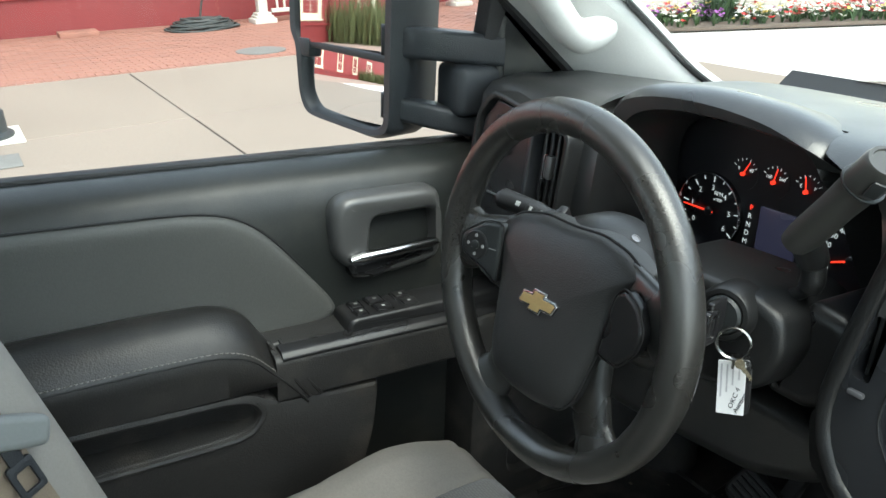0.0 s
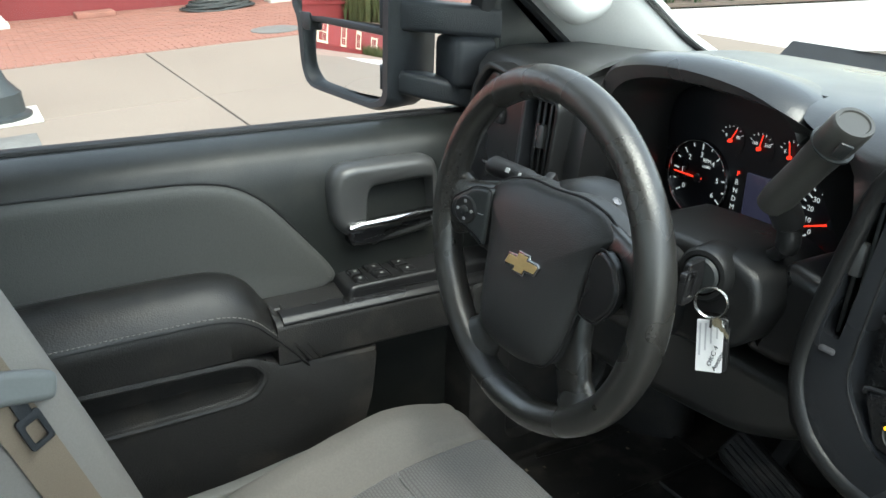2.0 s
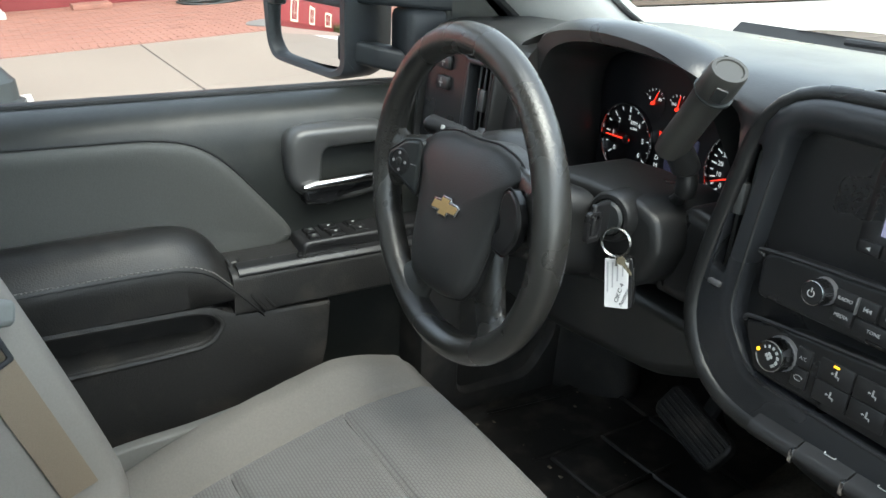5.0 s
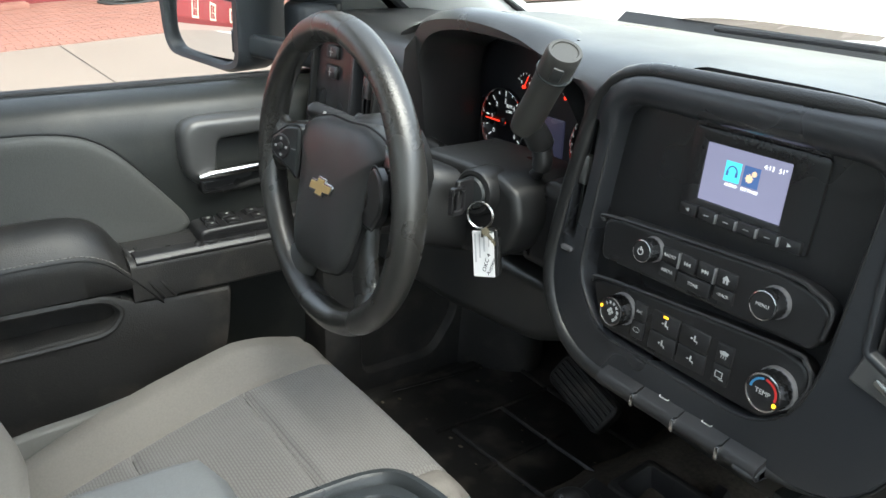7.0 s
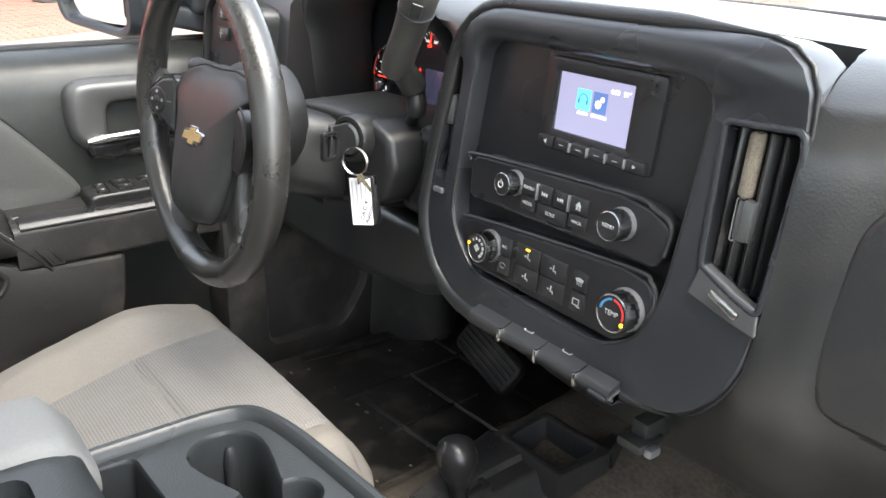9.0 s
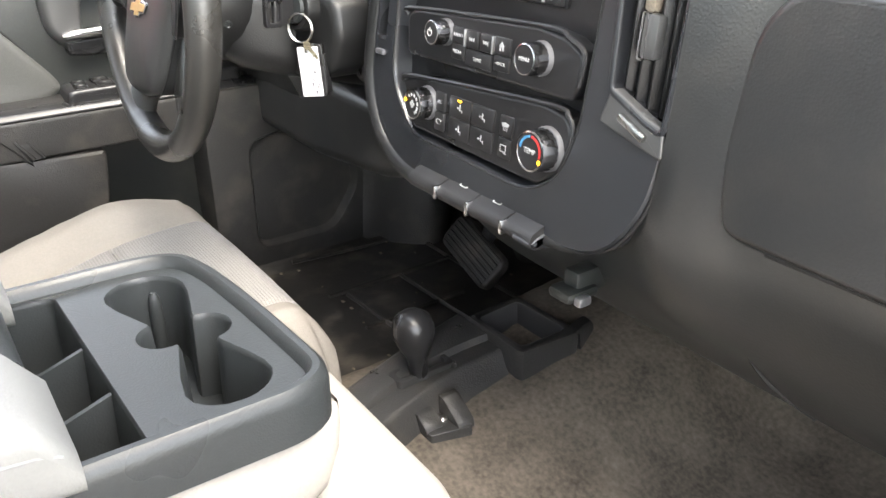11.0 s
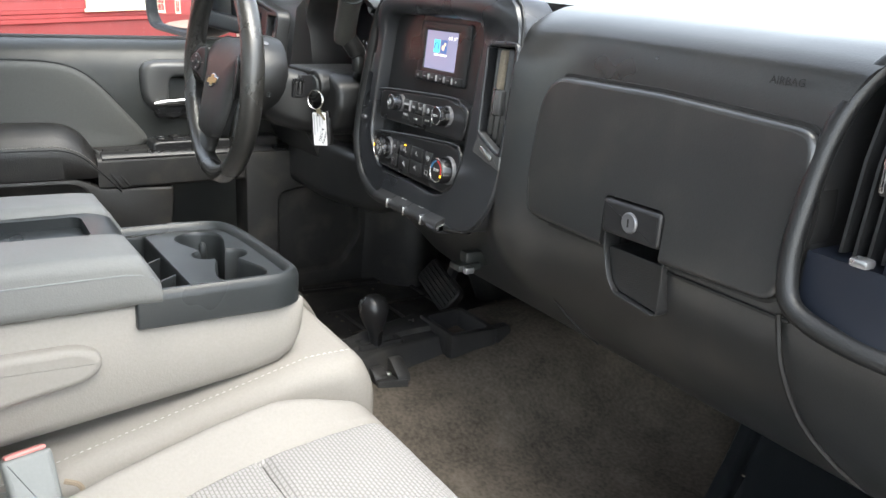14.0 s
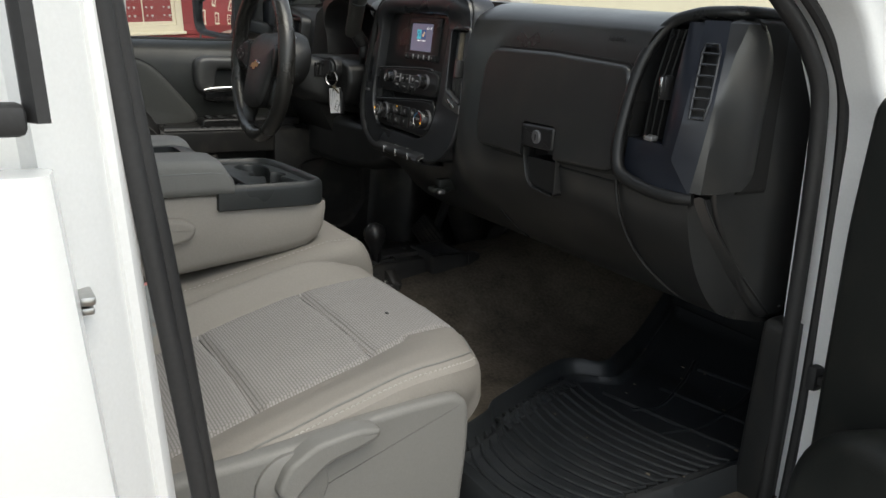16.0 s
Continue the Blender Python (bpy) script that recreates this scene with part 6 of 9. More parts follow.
# grey insert
INS = soften([(-0.95, 1.19), (-0.95, 1.402), (-0.45, 1.402), (-0.215, 1.398), (-0.150, 1.368), (-0.045, 1.245), (-0.035, 1.222), (-0.060, 1.205), (-0.20, 1.19)], [0.01, 0.03, 0.02, 0.07, 0.05, 0.02, 0.02, 0.02, 0.02], 6)
bm = B()
rings = []
for d, x in ((0.0, -0.880), (0.0, -0.864), (0.003, -0.859), (0.008, -0.856), (0.014, -0.8555)):
    rings.append([Vector((x, y, z)) for y, z in (stretch(INS, d) if d else INS)])
edge = stretch(INS, 0.014)
for q, x in ((0.94, -0.8552), (0.84, -0.8563), (0.70, -0.8578), (0.50, -0.8590), (0.25, -0.8594)):
    rings.append([Vector((x, -0.50 + (y + 0.50) * (0.35 + 0.65 * q), 1.290 + (z - 1.290) * q)) for y, z in edge])
loft(bm, rings)
part("door_insert", bm, GREY, door, "plain grey vinyl door insert")
bm = B()
tube(bm, [Vector((-0.8655, y, z)) for y, z in stretch(INS, -0.0015)], 0.0022, 6, closed=True)
part("insert_gap", bm, DEEP, door)
# armrest: a padded roll whose front end dives to the ledge
ARMC = [(p.y, p.z) for p in glide([(0, -1.0, 1.262), (0, -0.60, 1.268), (0, -0.40, 1.273), (0, -0.27, 1.274), (0, -0.215, 1.268), (0, -0.183, 1.249), (0, -0.164, 1.222), (0, -0.146, 1.200), (0, -0.128, 1.172), (0, -0.108, 1.140)], 5)]
STC = [(p.y, p.z) for p in glide([(0, -1.0, 1.218), (0, -0.60, 1.222), (0, -0.40, 1.226), (0, -0.27, 1.227), (0, -0.222, 1.223), (0, -0.190, 1.209), (0, -0.170, 1.190), (0, -0.152, 1.172), (0, -0.134, 1.152), (0, -0.115, 1.130)], 5)]
bm = B()
rings = []
for (y, top), (y2, stz) in zip(ARMC, STC):
    low = min(1.158, stz - 0.010)
    rings.append([Vector((-0.872, y, low)), Vector((-0.872, y, top - 0.010)), Vector((-0.862, y, top - 0.003)), Vector((-0.845, y, top)), Vector((-0.826, y, top - 0.003)), Vector((-0.808, y2, top * 0.72 + stz * 0.28)), Vector((-0.794, y2, top * 0.38 + stz * 0.62)),
                  Vector((-0.787, y2, stz + 0.004)), Vector((-0.7845, y2, stz)), Vector((-0.7835, y2, stz - 0.3 * (stz - low))), Vector((-0.786, y2, low + 0.004)), Vector((-0.794, y2, low))])
loft(bm, rings)
part("armrest", bm, ARM, door, "black padded armrest with grey stitching", 60)
bm = B()
line = [Vector((-0.7868, y, z + 0.0045)) for y, z in STC if y > -0.62]
for p, q in zip(line, line[1:]):
    n_ = max(1, int((q - p).length / 0.0062))
    for k in range(n_):
        a, b = p.lerp(q, (k + 0.15) / n_), p.lerp(q, (k + 0.80) / n_)
        tube(bm, [a + Vector((-0.0012, 0, 0)), (a + b) / 2 + Vector((0.0008, 0, 0.0003)), b + Vector((-0.0012, 0, 0))], 0.0008, 5)
tagged(part("stitching", bm, STITCHD, door), kind="stuff")
bm = B()
tube(bm, [Vector((-0.7838, y, z - 0.0015)) for y, z in STC], 0.0013, 6)
part("arm_seam", bm, DEEP, door)
# two piped edges where the armrest ends
for dy, r in ((0.0, 0.0035), (0.016, 0.0028)):
    bm = B()
    tube(bm, glide([(-0.822, -0.158 + dy, 1.214), (-0.800, -0.150 + dy, 1.196), (-0.788, -0.136 + dy, 1.170), (-0.784, -0.112 + dy, 1.136)], 8), r, 8)
    part("arm_end_piping", bm, ARM, door)
bm = B()
sheet(bm, lambda u, w: Vector((-0.820 + 0.036 * min(1.0, w * 1.6), -0.156 + 0.018 * u + 0.044 * w, 1.211 - 0.076 * w)), 3, 12)
part("arm_end_band", bm, ARM, door)
# lower panel with the pull pocket
bm = B()
LOW = soften([(-1.0, 0.80), (-1.0, 1.166), (-0.45, 1.164), (-0.20, 1.160), (-0.150, 1.136), (-0.108, 1.134), (-0.004, 1.131), (-0.002, 1.12), (-0.010, 1.04), (-0.06, 0.90), (-0.13, 0.80)], [0.01, 0.01, 0.02, 0.01, 0.01, 0.01, 0.006, 0.01, 0.03, 0.03, 0.03], 4)
POCKET = soften([(-0.80, 1.086), (-0.80, 1.156), (-0.45, 1.155), (-0.225, 1.152), (-0.196, 1.146), (-0.181, 1.128), (-0.190, 1.106), (-0.215, 1.095), (-0.40, 1.091)], [0.01, 0.01, 0.02, 0.02, 0.015, 0.015, 0.015, 0.02, 0.03])
pierced(bm, LOW, POCKET, "x", -0.872, -0.786, -0.869)
lowp = part("lower_panel", bm, SCUFF, door, "scuffed black lower door panel")
bm = B()
PKT = [(-0.790, 1.159), (-0.803, 1.154), (-0.818, 1.144), (-0.826, 1.128), (-0.834, 1.104), (-0.840, 1.086)]


def scoop(u, w):
    k = min(4, int(w * 5))
    t = w * 5 - k
    x, z = PKT[k][0] + (PKT[k + 1][0] - PKT[k][0]) * t, PKT[k][1] + (PKT[k + 1][1] - PKT[k][1]) * t
    end = max(0.0, (u - 0.86) / 0.14)
    return Vector((x + (-0.788 - x) * end ** 2.5, -0.80 + 0.622 * u, z - 0.006 * end * (1 - w)))


sheet(bm, scoop, 60, 20)
part("pocket_scoop", bm, SCUFF, lowp)
bm = B()
tube(bm, glide([(-0.788, -0.60, 1.088), (-0.787, -0.40, 1.0895), (-0.787, -0.25, 1.092), (-0.787, -0.205, 1.097), (-0.788, -0.186, 1.112), (-0.789, -0.180, 1.128), (-0.791, -0.190, 1.144)], 8), 0.0055, 8)
part("pocket_lip", bm, SCUFF, lowp)
# ledge and switch bank
bm = B()
prism(bm, soften([(-0.875, 1.135), (-0.875, 1.216), (-0.815, 1.208), (-0.792, 1.203), (-0.7845, 1.196), (-0.7845, 1.135)], 0.006), "y", -0.16, 0.30)
part("armrest_ledge", bm, SCUFF, door, "scuffed black ledge below the window switches")
bm = B()
prism(bm, soften([(-0.815, 1.200), (-0.812, 1.2125), (-0.792, 1.2090), (-0.784, 1.201), (-0.786, 1.196)], 0.003), "y", -0.150, 0.30)
part("ledge_strip", bm, GLOSS, door, "narrow glossy black strip")
bm = B()
prism(bm, soften([(-0.046, 1.195), (-0.040, 1.226), (-0.030, 1.229), (0.25, 1.231), (0.25, 1.195)], 0.006), "x", -0.872, -0.803, 0.006)
part("switch_bank", bm, BTN, door)
SWM = Matrix.Translation((-0.838, 0.0, 1.2290)) @ Matrix.Rotation(radians(3), 4, "Y")
for cx, cy, w, h in ((0.016, -0.016, 0.017, 0.018), (-0.008, -0.014, 0.017, 0.018), (0.013, 0.022, 0.024, 0.022), (-0.013, 0.020, 0.024, 0.022), (0.013, 0.066, 0.024, 0.022), (-0.013, 0.064, 0.024, 0.022)):
    bm = B()
    frame_ring(bm, rrect(cx - h / 2 - 0.0025, cx + h / 2 + 0.0025, cy - w / 2 - 0.0025, cy + w / 2 + 0.0025, 0.003), rrect(cx - h / 2, cx + h / 2, cy - w / 2, cy + w / 2, 0.002), "z", -0.004, 0.0022, m=SWM, bev=0.0008)
    k = part("switch", bm, GLOSS, door)
    bm = B()
    box(bm, cx - h / 2 + 0.0008, cx + h / 2 - 0.0008, cy - w / 2 + 0.0008, cy + w / 2 - 0.0008, -0.004, 0.0040, 0.0018, m=SWM)
    key = part("rocker", bm, BTN, k)
    bm = B()
    box(bm, cx - 0.0022, cx + 0.0022, cy - 0.0018, cy + 0.0030, 0.0040, 0.0044, 0, m=SWM)
    part("mark", bm, DIMINK, k)
# handle bezel, pocket and chrome lever
HB = soften([(-0.045, 1.310), (-0.049, 1.370), (-0.042, 1.392), (-0.022, 1.402), (0.112, 1.402), (0.132, 1.390), (0.135, 1.300), (0.124, 1.282), (0.04, 1.270), (-0.015, 1.284)], [0.02, 0.02, 0.02, 0.02, 0.02, 0.02, 0.02, 0.02, 0.02, 0.02], 5)
HIN = soften([(0.008, 1.300), (0.011, 1.350), (0.014, 1.360), (0.022, 1.366), (0.112, 1.368), (0.122, 1.362), (0.124, 1.318), (0.120, 1.308), (0.05, 1.296), (0.02, 1.294)], [0.008] * 10, 5)
bm = B()
rings = []
for pts, d, x in ((HB, 0.0, -0.872), (HB, 0.0, -0.856), (HB, 0.003, -0.848), (HB, 0.008, -0.842), (HB, 0.014, -0.840), (HIN, -0.007, -0.841), (HIN, -0.003, -0.8435), (HIN, 0.0, -0.848), (HIN, 0.006, -0.882)):
    rings.append([Vector((x, y, z)) for y, z in (stretch(pts, d) if d else pts)])
loft(bm, rings)
part("handle_bezel", bm, HANDLE, door, "grey handle surround")
bm = B()
prism(bm, stretch(HIN, -0.002), "x", -0.895, -0.880)
part("handle_pocket", bm, DEEP, door)
bm = B()
rings = []
for k in range(17):
    t = k / 16
    y = -0.026 + 0.146 * t
    z = 1.309 + 0.007 * t + 0.002 * math.sin(math.pi * t)
    w = 0.0080 * (0.55 + 0.45 * min(1.0, t * 8, (1 - t) * 10))
    bow_ = 0.006 * math.sin(math.pi * t)
    rings.append([Vector((-0.838 + bow_ + 0.010 * math.cos(2 * math.pi * j / 14), y, z + w * math.sin(2 * math.pi * j / 14))) for j in range(14)])
loft(bm, rings)
part("door_lever", bm, CHROME, door, "chrome door lever")
bm = B()
prism(bm, soften([(-0.020, 1.276), (-0.022, 1.300), (0.118, 1.308), (0.122, 1.292), (0.06, 1.286), (0.02, 1.272)], 0.006), "x", -0.872, -0.840, 0.006)
part("lever_base", bm, GLOSS, door)
# window glass, frame and sail panel
bm = B()
sheet(bm, lambda u, w: Vector((-0.955 + 0.10 * w ** 1.3, -0.56 + 0.795 * u, 1.43 + 0.50 * w)), 6, 6)
part("window_glass", bm, GLASS, door).visible_shadow = False
bm = B()
rings = []
for k in range(7):
    t = k / 6
    rings.append([Vector((-0.955 + 0.10 * t ** 1.3 + a, 0.238 + 0.012 * t + b, 1.42 + 0.52 * t)) for a, b in ((-0.02, 0.0), (0.015, 0.0), (0.02, 0.012), (0.015, 0.034), (-0.02, 0.034))])
loft(bm, rings)
part("window_post", bm, SEAL, door)
bm = B()
pts = soften([(0.262, 1.40), (0.262, 1.668), (0.345, 1.602), (0.425, 1.538), (0.52, 1.46), (0.56, 1.40)], 0.01)
prism(bm, pts, "x", -0.955, -0.905, 0.012)
part("sail_panel", bm, TRIM, door, "black triangular mirror sail panel")
bm = B()
box(bm, -0.90, -0.84, -1.0, 0.30, 1.92, 1.96, 0.01)
part("window_top", bm, SEAL, door)
bm = B()
tube(bm, [Vector((-0.875, 0.10, 1.80)), Vector((-0.90, 0.262, 1.670)), Vector((-0.90, 0.345, 1.602)), Vector((-0.90, 0.425, 1.538)), Vector((-0.895, 0.52, 1.46))], 0.011, 8)
part("pillar_seal", bm, SEAL, truck)
# door bottom step into the footwell
bm = B()
prism(bm, [(-0.06, 0.80), (-0.06, 1.16), (0.36, 1.16), (0.36, 0.80)], "x", -0.875, -0.858)
part("speaker_panel", bm, TRIM, door)

# ---- driver's mirror ----
mirror = thing("towing_mirror", (-1.05, 0.12, 1.5), "black extended towing mirror with two stacked glasses on twin arms", "wing mirror")
MM = Matrix.Translation((-1.060, 0.095, 1.615)) @ Matrix.Rotation(radians(16), 4, "Z")
OUT = soften([(-0.150, -0.135), (-0.128, -0.165), (0.045, -0.178), (0.090, -0.165), (0.098, 0.20), (-0.170, 0.20), (-0.172, -0.02), (-0.158, -0.045)], [0.03, 0.02, 0.02, 0.03, 0.03, 0.03, 0.01, 0.01], 5)
INN = soften([(-0.134, -0.126), (-0.118, -0.149), (0.040, -0.160), (0.066, -0.150), (0.072, 0.19), (-0.150, 0.19), (-0.150, -0.02), (-0.136, -0.045)], [0.012] * 8, 5)
bm = B()
rings = []
to = lambda pts, h: [MM @ Vector((x, h, z)) for x, z in pts]
rings += [to(stretch(OUT, 0.04), 0.115), to(stretch(OUT, 0.012), 0.10), to(OUT, 0.06), to(OUT, 0.0), to(stretch(OUT, 0.006), -0.012), to(stretch(INN, -0.004), -0.010), to(INN, -0.004), to(INN, 0.03)]
loft(bm, rings)
part("case", bm, MIRCASE, mirror)
bm = B()
box(bm, -0.150, 0.075, -0.006, 0.02, -0.050, -0.037, 0.004, m=MM @ Matrix.Rotation(radians(2), 4, "Y"))
box(bm, -0.150, -0.118, -0.010, 0.02, -0.062, -0.030, 0.005, m=MM)
part("divider", bm, MIRCASE, mirror)
bm = B()
box(bm, -0.142, 0.066, 0.0, 0.004, -0.036, 0.185, 0.0, m=MM @ Matrix.Rotation(radians(3), 4, "Z"))
part("upper_glass", bm, MIRROR, mirror)
bm = B()
sheet(bm, lambda u, w: MM @ Vector((-0.130 + 0.194 * u, 0.006 - 0.004 * math.cos((u - 0.5) * 3) - 0.003 * math.cos((w - 0.5) * 3), -0.154 + 0.106 * w)), 14, 10)
part("lower_glass", bm, MIRROR, mirror)
for path, hh in ((((-1.02, 0.115, 1.598), (-0.965, 0.18, 1.594), (-0.925, 0.285, 1.585)), 0.024), (((-1.02, 0.115, 1.496), (-0.965, 0.18, 1.482), (-0.925, 0.285, 1.460)), 0.020)):
    bm = B()
    rings = []
    for p in glide(list(path), 8):
        rings.append([Vector(p) + Vector((0.90 * a, -0.42 * a, b)) for a, b in rrect(-0.030, 0.026, -hh, hh, 0.009, 4)])
    loft(bm, rings)
    part("arm", bm, MIRCASE, mirror)
bm = B()
box(bm, -0.985, -0.905, 0.196, 0.275, 1.484, 1.566, 0.014, 3)
part("arm_housing", bm, MIRCASE, mirror)


# ---- seats ----
def seat(sx, dy, dz, cloth, label, i0, i1, x0, x1, group="front seats"):
    """A bucket cushion that falls away to the rear: vinyl bolsters, cloth panels with cross seams, a gathered side skirt."""
    s = thing("front_seat", (sx * 0.45, -0.25 + dy, 0.80), label, "car seat", group)
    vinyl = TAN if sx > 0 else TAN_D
    y0, y1, rc = (-0.60, -0.006, 0.118) if sx > 0 else (-0.60, 0.014, 0.055)
    crest = 0.015 if sx > 0 else 0.034
    lip, drop_ = (0.020, 0.016) if sx > 0 else (0.038, 0.055)
    seam = (-0.172, -0.342)
    fall = [(-0.70, 0.90), (-0.60, 0.94), (-0.48, 0.982), (-0.342, 1.028), (-0.25, 1.056), (-0.172, 1.0755), (-0.0965, 1.087), (-0.04, 1.090), (0.10, 1.088)]

    def centre(y):
        for (ya, za), (yb, zb) in zip(fall, fall[1:]):
            if y <= yb:
                break
        t = (y - ya) / (yb - ya)
        return za + (zb - za) * t

    def smooth(q):
        q = min(1.0, max(0.0, q))
        return q * q * (3 - 2 * q)

    def top(x, y):
        """Place of the surface over the plan point (x, y)."""
        eo, ei, ef = x1 - x, x - x0, y1 - y
        z = sum(centre(y + 0.012 * k) for k in (-2, -1, 0, 1, 2)) / 5
        rise = smooth((-0.005 - y) / 0.15) * (0.55 + 0.45 * smooth((y + 0.55) / 0.2))
        out = x - i1
        z += crest * rise * (math.exp(-((out - 0.062) / 0.040) ** 2) if out < 0.062 else 1 - 0.25 * ((out - 0.062) / 0.06) ** 2)
        inn = i0 - x
        z += (0.036 if sx > 0 else 0.020) * rise * (math.exp(-((inn - 0.046) / 0.028) ** 2) if inn < 0.046 else 1.0)
        # rolled edges
        z -= drop_ * max(0.0, 1 - eo / lip) ** 2.2 + 0.075 * max(0.0, 1 - ei / 0.050) ** 2.2
        z -= (0.030 if sx > 0 else 0.070) * max(0.0, 1 - ef / (0.040 if sx > 0 else 0.060)) ** 2.1
        # sunk seams
        for g in (i0, i1):
            z -= 0.0055 * math.exp(-((x - g) / 0.0042) ** 2)
        if i0 < x < i1:
            for g in seam:
                z -= 0.0085 * math.exp(-((y - g - 0.003 * math.sin((x - i0) * 9)) / 0.0060) ** 2)
            z += 0.0030 * math.sin(math.pi * (x - i0) / (i1 - i0))
        z += 0.0020 * noise.noise((x * 11, y * 9, sx * 3.0)) + 0.0009 * noise.noise((x * 42, y * 30, sx))
        if out > 0.03:
            z += 0.0014 * noise.noise((x * 20, y * 26, 5.0)) * smooth((out - 0.03) / 0.06)
        # rounded front corners in plan
        px, py = x, y
        if sx > 0 and i0 < x < x1:
            px -= 0.036 * smooth((y + 0.24) / 0.22) * ((x - i0) / (i1 - i0) if x < i1 else (x1 - x) / (x1 - i1))
        for cx, s_, r in ((x1 - rc, 1, rc), (x0 + 0.04, -1, 0.04)):
            ax, ay = (x - cx) * s_, y - (y1 - r)
            if ax > 0 and ay > 0:
                k = max(ax, ay) / math.hypot(ax, ay)
                px, py = px - x + cx + s_ * ax * k, y1 - r + ay * k
        return Vector((sx * px, py + dy, z + dz))

    def steps(marks, gap):
        out = []
        for a, b in zip(marks, marks[1:]):
            n = max(1, round((b - a) / gap))
            out += [a + (b - a) * k / n for k in range(n)]
        return out + [marks[-1]]

    xs = steps([x0, i0, i1, x1], 0.0042)
    ys = steps([y0, seam[1], seam[0], y1 - 0.020, y1], 0.0046)
    for name, lo, hi, m_, words in (("cloth_panel", i0, i1, cloth, "woven cloth centre panels"), ("outer_bolster", i1, x1, vinyl, "plain vinyl bolster"), ("inner_bolster", x0, i0, vinyl, "plain vinyl bolster")):
        g = B()
        vs = {}

        def v(i, j):
            if (i, j) not in vs:
                vs[i, j] = g.verts.new(top(xs[i], ys[j]))
            return vs[i, j]

        for j in range(len(ys) - 1):
            for i in range(len(xs) - 1):
                if lo < (xs[i] + xs[i + 1]) / 2 < hi:
                    g.faces.new((v(i, j), v(i + 1, j), v(i + 1, j + 1), v(i, j + 1)))
        part(name, g, m_, s, words, 70)
    # A dark tube puts the crease's shade into each cross seam.
    for g_ in seam:
        g = B()
        tube(g, [top(x, g_ + 0.003 * math.sin((x - i0) * 9)) + Vector((0, 0, -0.0002)) for x in [i0 + 0.002 + (i1 - i0 - 0.004) * k / 40 for k in range(41)]], 0.0015, 6)
        part("panel_seam", g, SEAMD, s)
    # skirt drawn down from the rim, with gathered folds
    rim = [(x1, y) for y in steps([y0, y1], 0.010)] + [(x, y1) for x in reversed(steps([x0, x1], 0.010)[:-1])] + [(x0, y) for y in reversed(steps([y0, y1], 0.010)[:-1])]
    edge = [top(*p) for p in rim]
    mid = Vector((sx * (x0 + x1) / 2, -0.30 + dy, 0))
    rows = []
    for d, drop in ((0.0, 0.0), (0.002, 0.012), (0.002, 0.026), (-0.002, 0.040), (-0.009, 0.056), (-0.022, 0.085), (-0.030, 0.13)):
        row = []
        for k, p in enumerate(edge):
            away = Vector((p.x - mid.x, p.y - mid.y, 0)).normalized()
            fold = 0.0048 * noise.noise((p.x * 9, p.y * 7 + drop * 38, 2.0 + drop * 44)) * (drop > 0)
            row.append(p + away * (d + fold) + Vector((0, 0, -drop)))
        rows.append(row)
    g = B()
    loft(g, rows, cap=False, closed=False)
    part("cushion_skirt", g, vinyl, s, "gathered vinyl skirt with folds", 70)
    # base: an outer shell with a rolled top edge, and a low pan under the cushion
    g = B()
    shell = soften([(-0.66 + dy, 0.84), (-0.66 + dy, 0.985 + dz), (-0.46 + dy, 1.028 + dz), (-0.36 + dy, 1.032 + dz), (-0.25 + dy, 1.049 + dz), (-0.178 + dy, 1.056 + dz), (-0.110 + dy, 1.057 + dz), (-0.090 + dy, 1.042 + dz), (-0.088 + dy, 0.98 + dz), (-0.098 + dy, 0.86), (-0.125 + dy, 0.84)],
                   [0.01, 0.01, 0.05, 0.05, 0.05, 0.03, 0.015, 0.02, 0.03, 0.02, 0.01])
    prism(g, shell, "x", sx * (x1 - 0.006), sx * (x1 + 0.019), 0.009, back=0.004)
    base = part("seat_base", g, SEATBASE, s, "moulded grey seat base")
    g = B()
    box(g, min(sx * 0.25, sx * (x1 - 0.012)), max(sx * 0.25, sx * (x1 - 0.012)), -0.62 + dy, -0.10 + dy, 0.84, 0.905 + dz, 0.012)
    part("seat_pan", g, SEAL, base)
    # stitching beside the outer edge
    g = B()
    for k in range(58):
        ya = -0.46 + 0.0074 * k
        a, b = top(x1 - 0.0045, ya), top(x1 - 0.0045, ya + 0.0046)
        tube(g, [a - Vector((0, 0, 0.0006)), (a + b) / 2 + Vector((0, 0, 0.0009)), b - Vector((0, 0, 0.0006))], 0.0008, 5)
    tagged(part("stitching", g, STITCH, s), kind="stuff")
    g = B()
    tube(g, [top(x1 - 0.0105, -0.50 + 0.01 * k) for k in range(49)] + [top(x1 - 0.0105 - 0.01 * k, y1 - 0.0105) for k in range(1, 12)], 0.0016, 6)
    part("bolster_seam", g, SEATBASE, s)
    return s, base, top


pseat, pbase, ptop = seat(1, 0.0, 0.0, CLOTH_P, "front passenger seat in pale grey cloth with vinyl bolsters", 0.288, 0.585, 0.200, 0.686)
dseat, dbase, dtop = seat(-1, 0.112, -0.042, CLOTH_D, "front driver seat in darker grey cloth with vinyl bolsters", 0.292, 0.612, 0.215, 0.738)
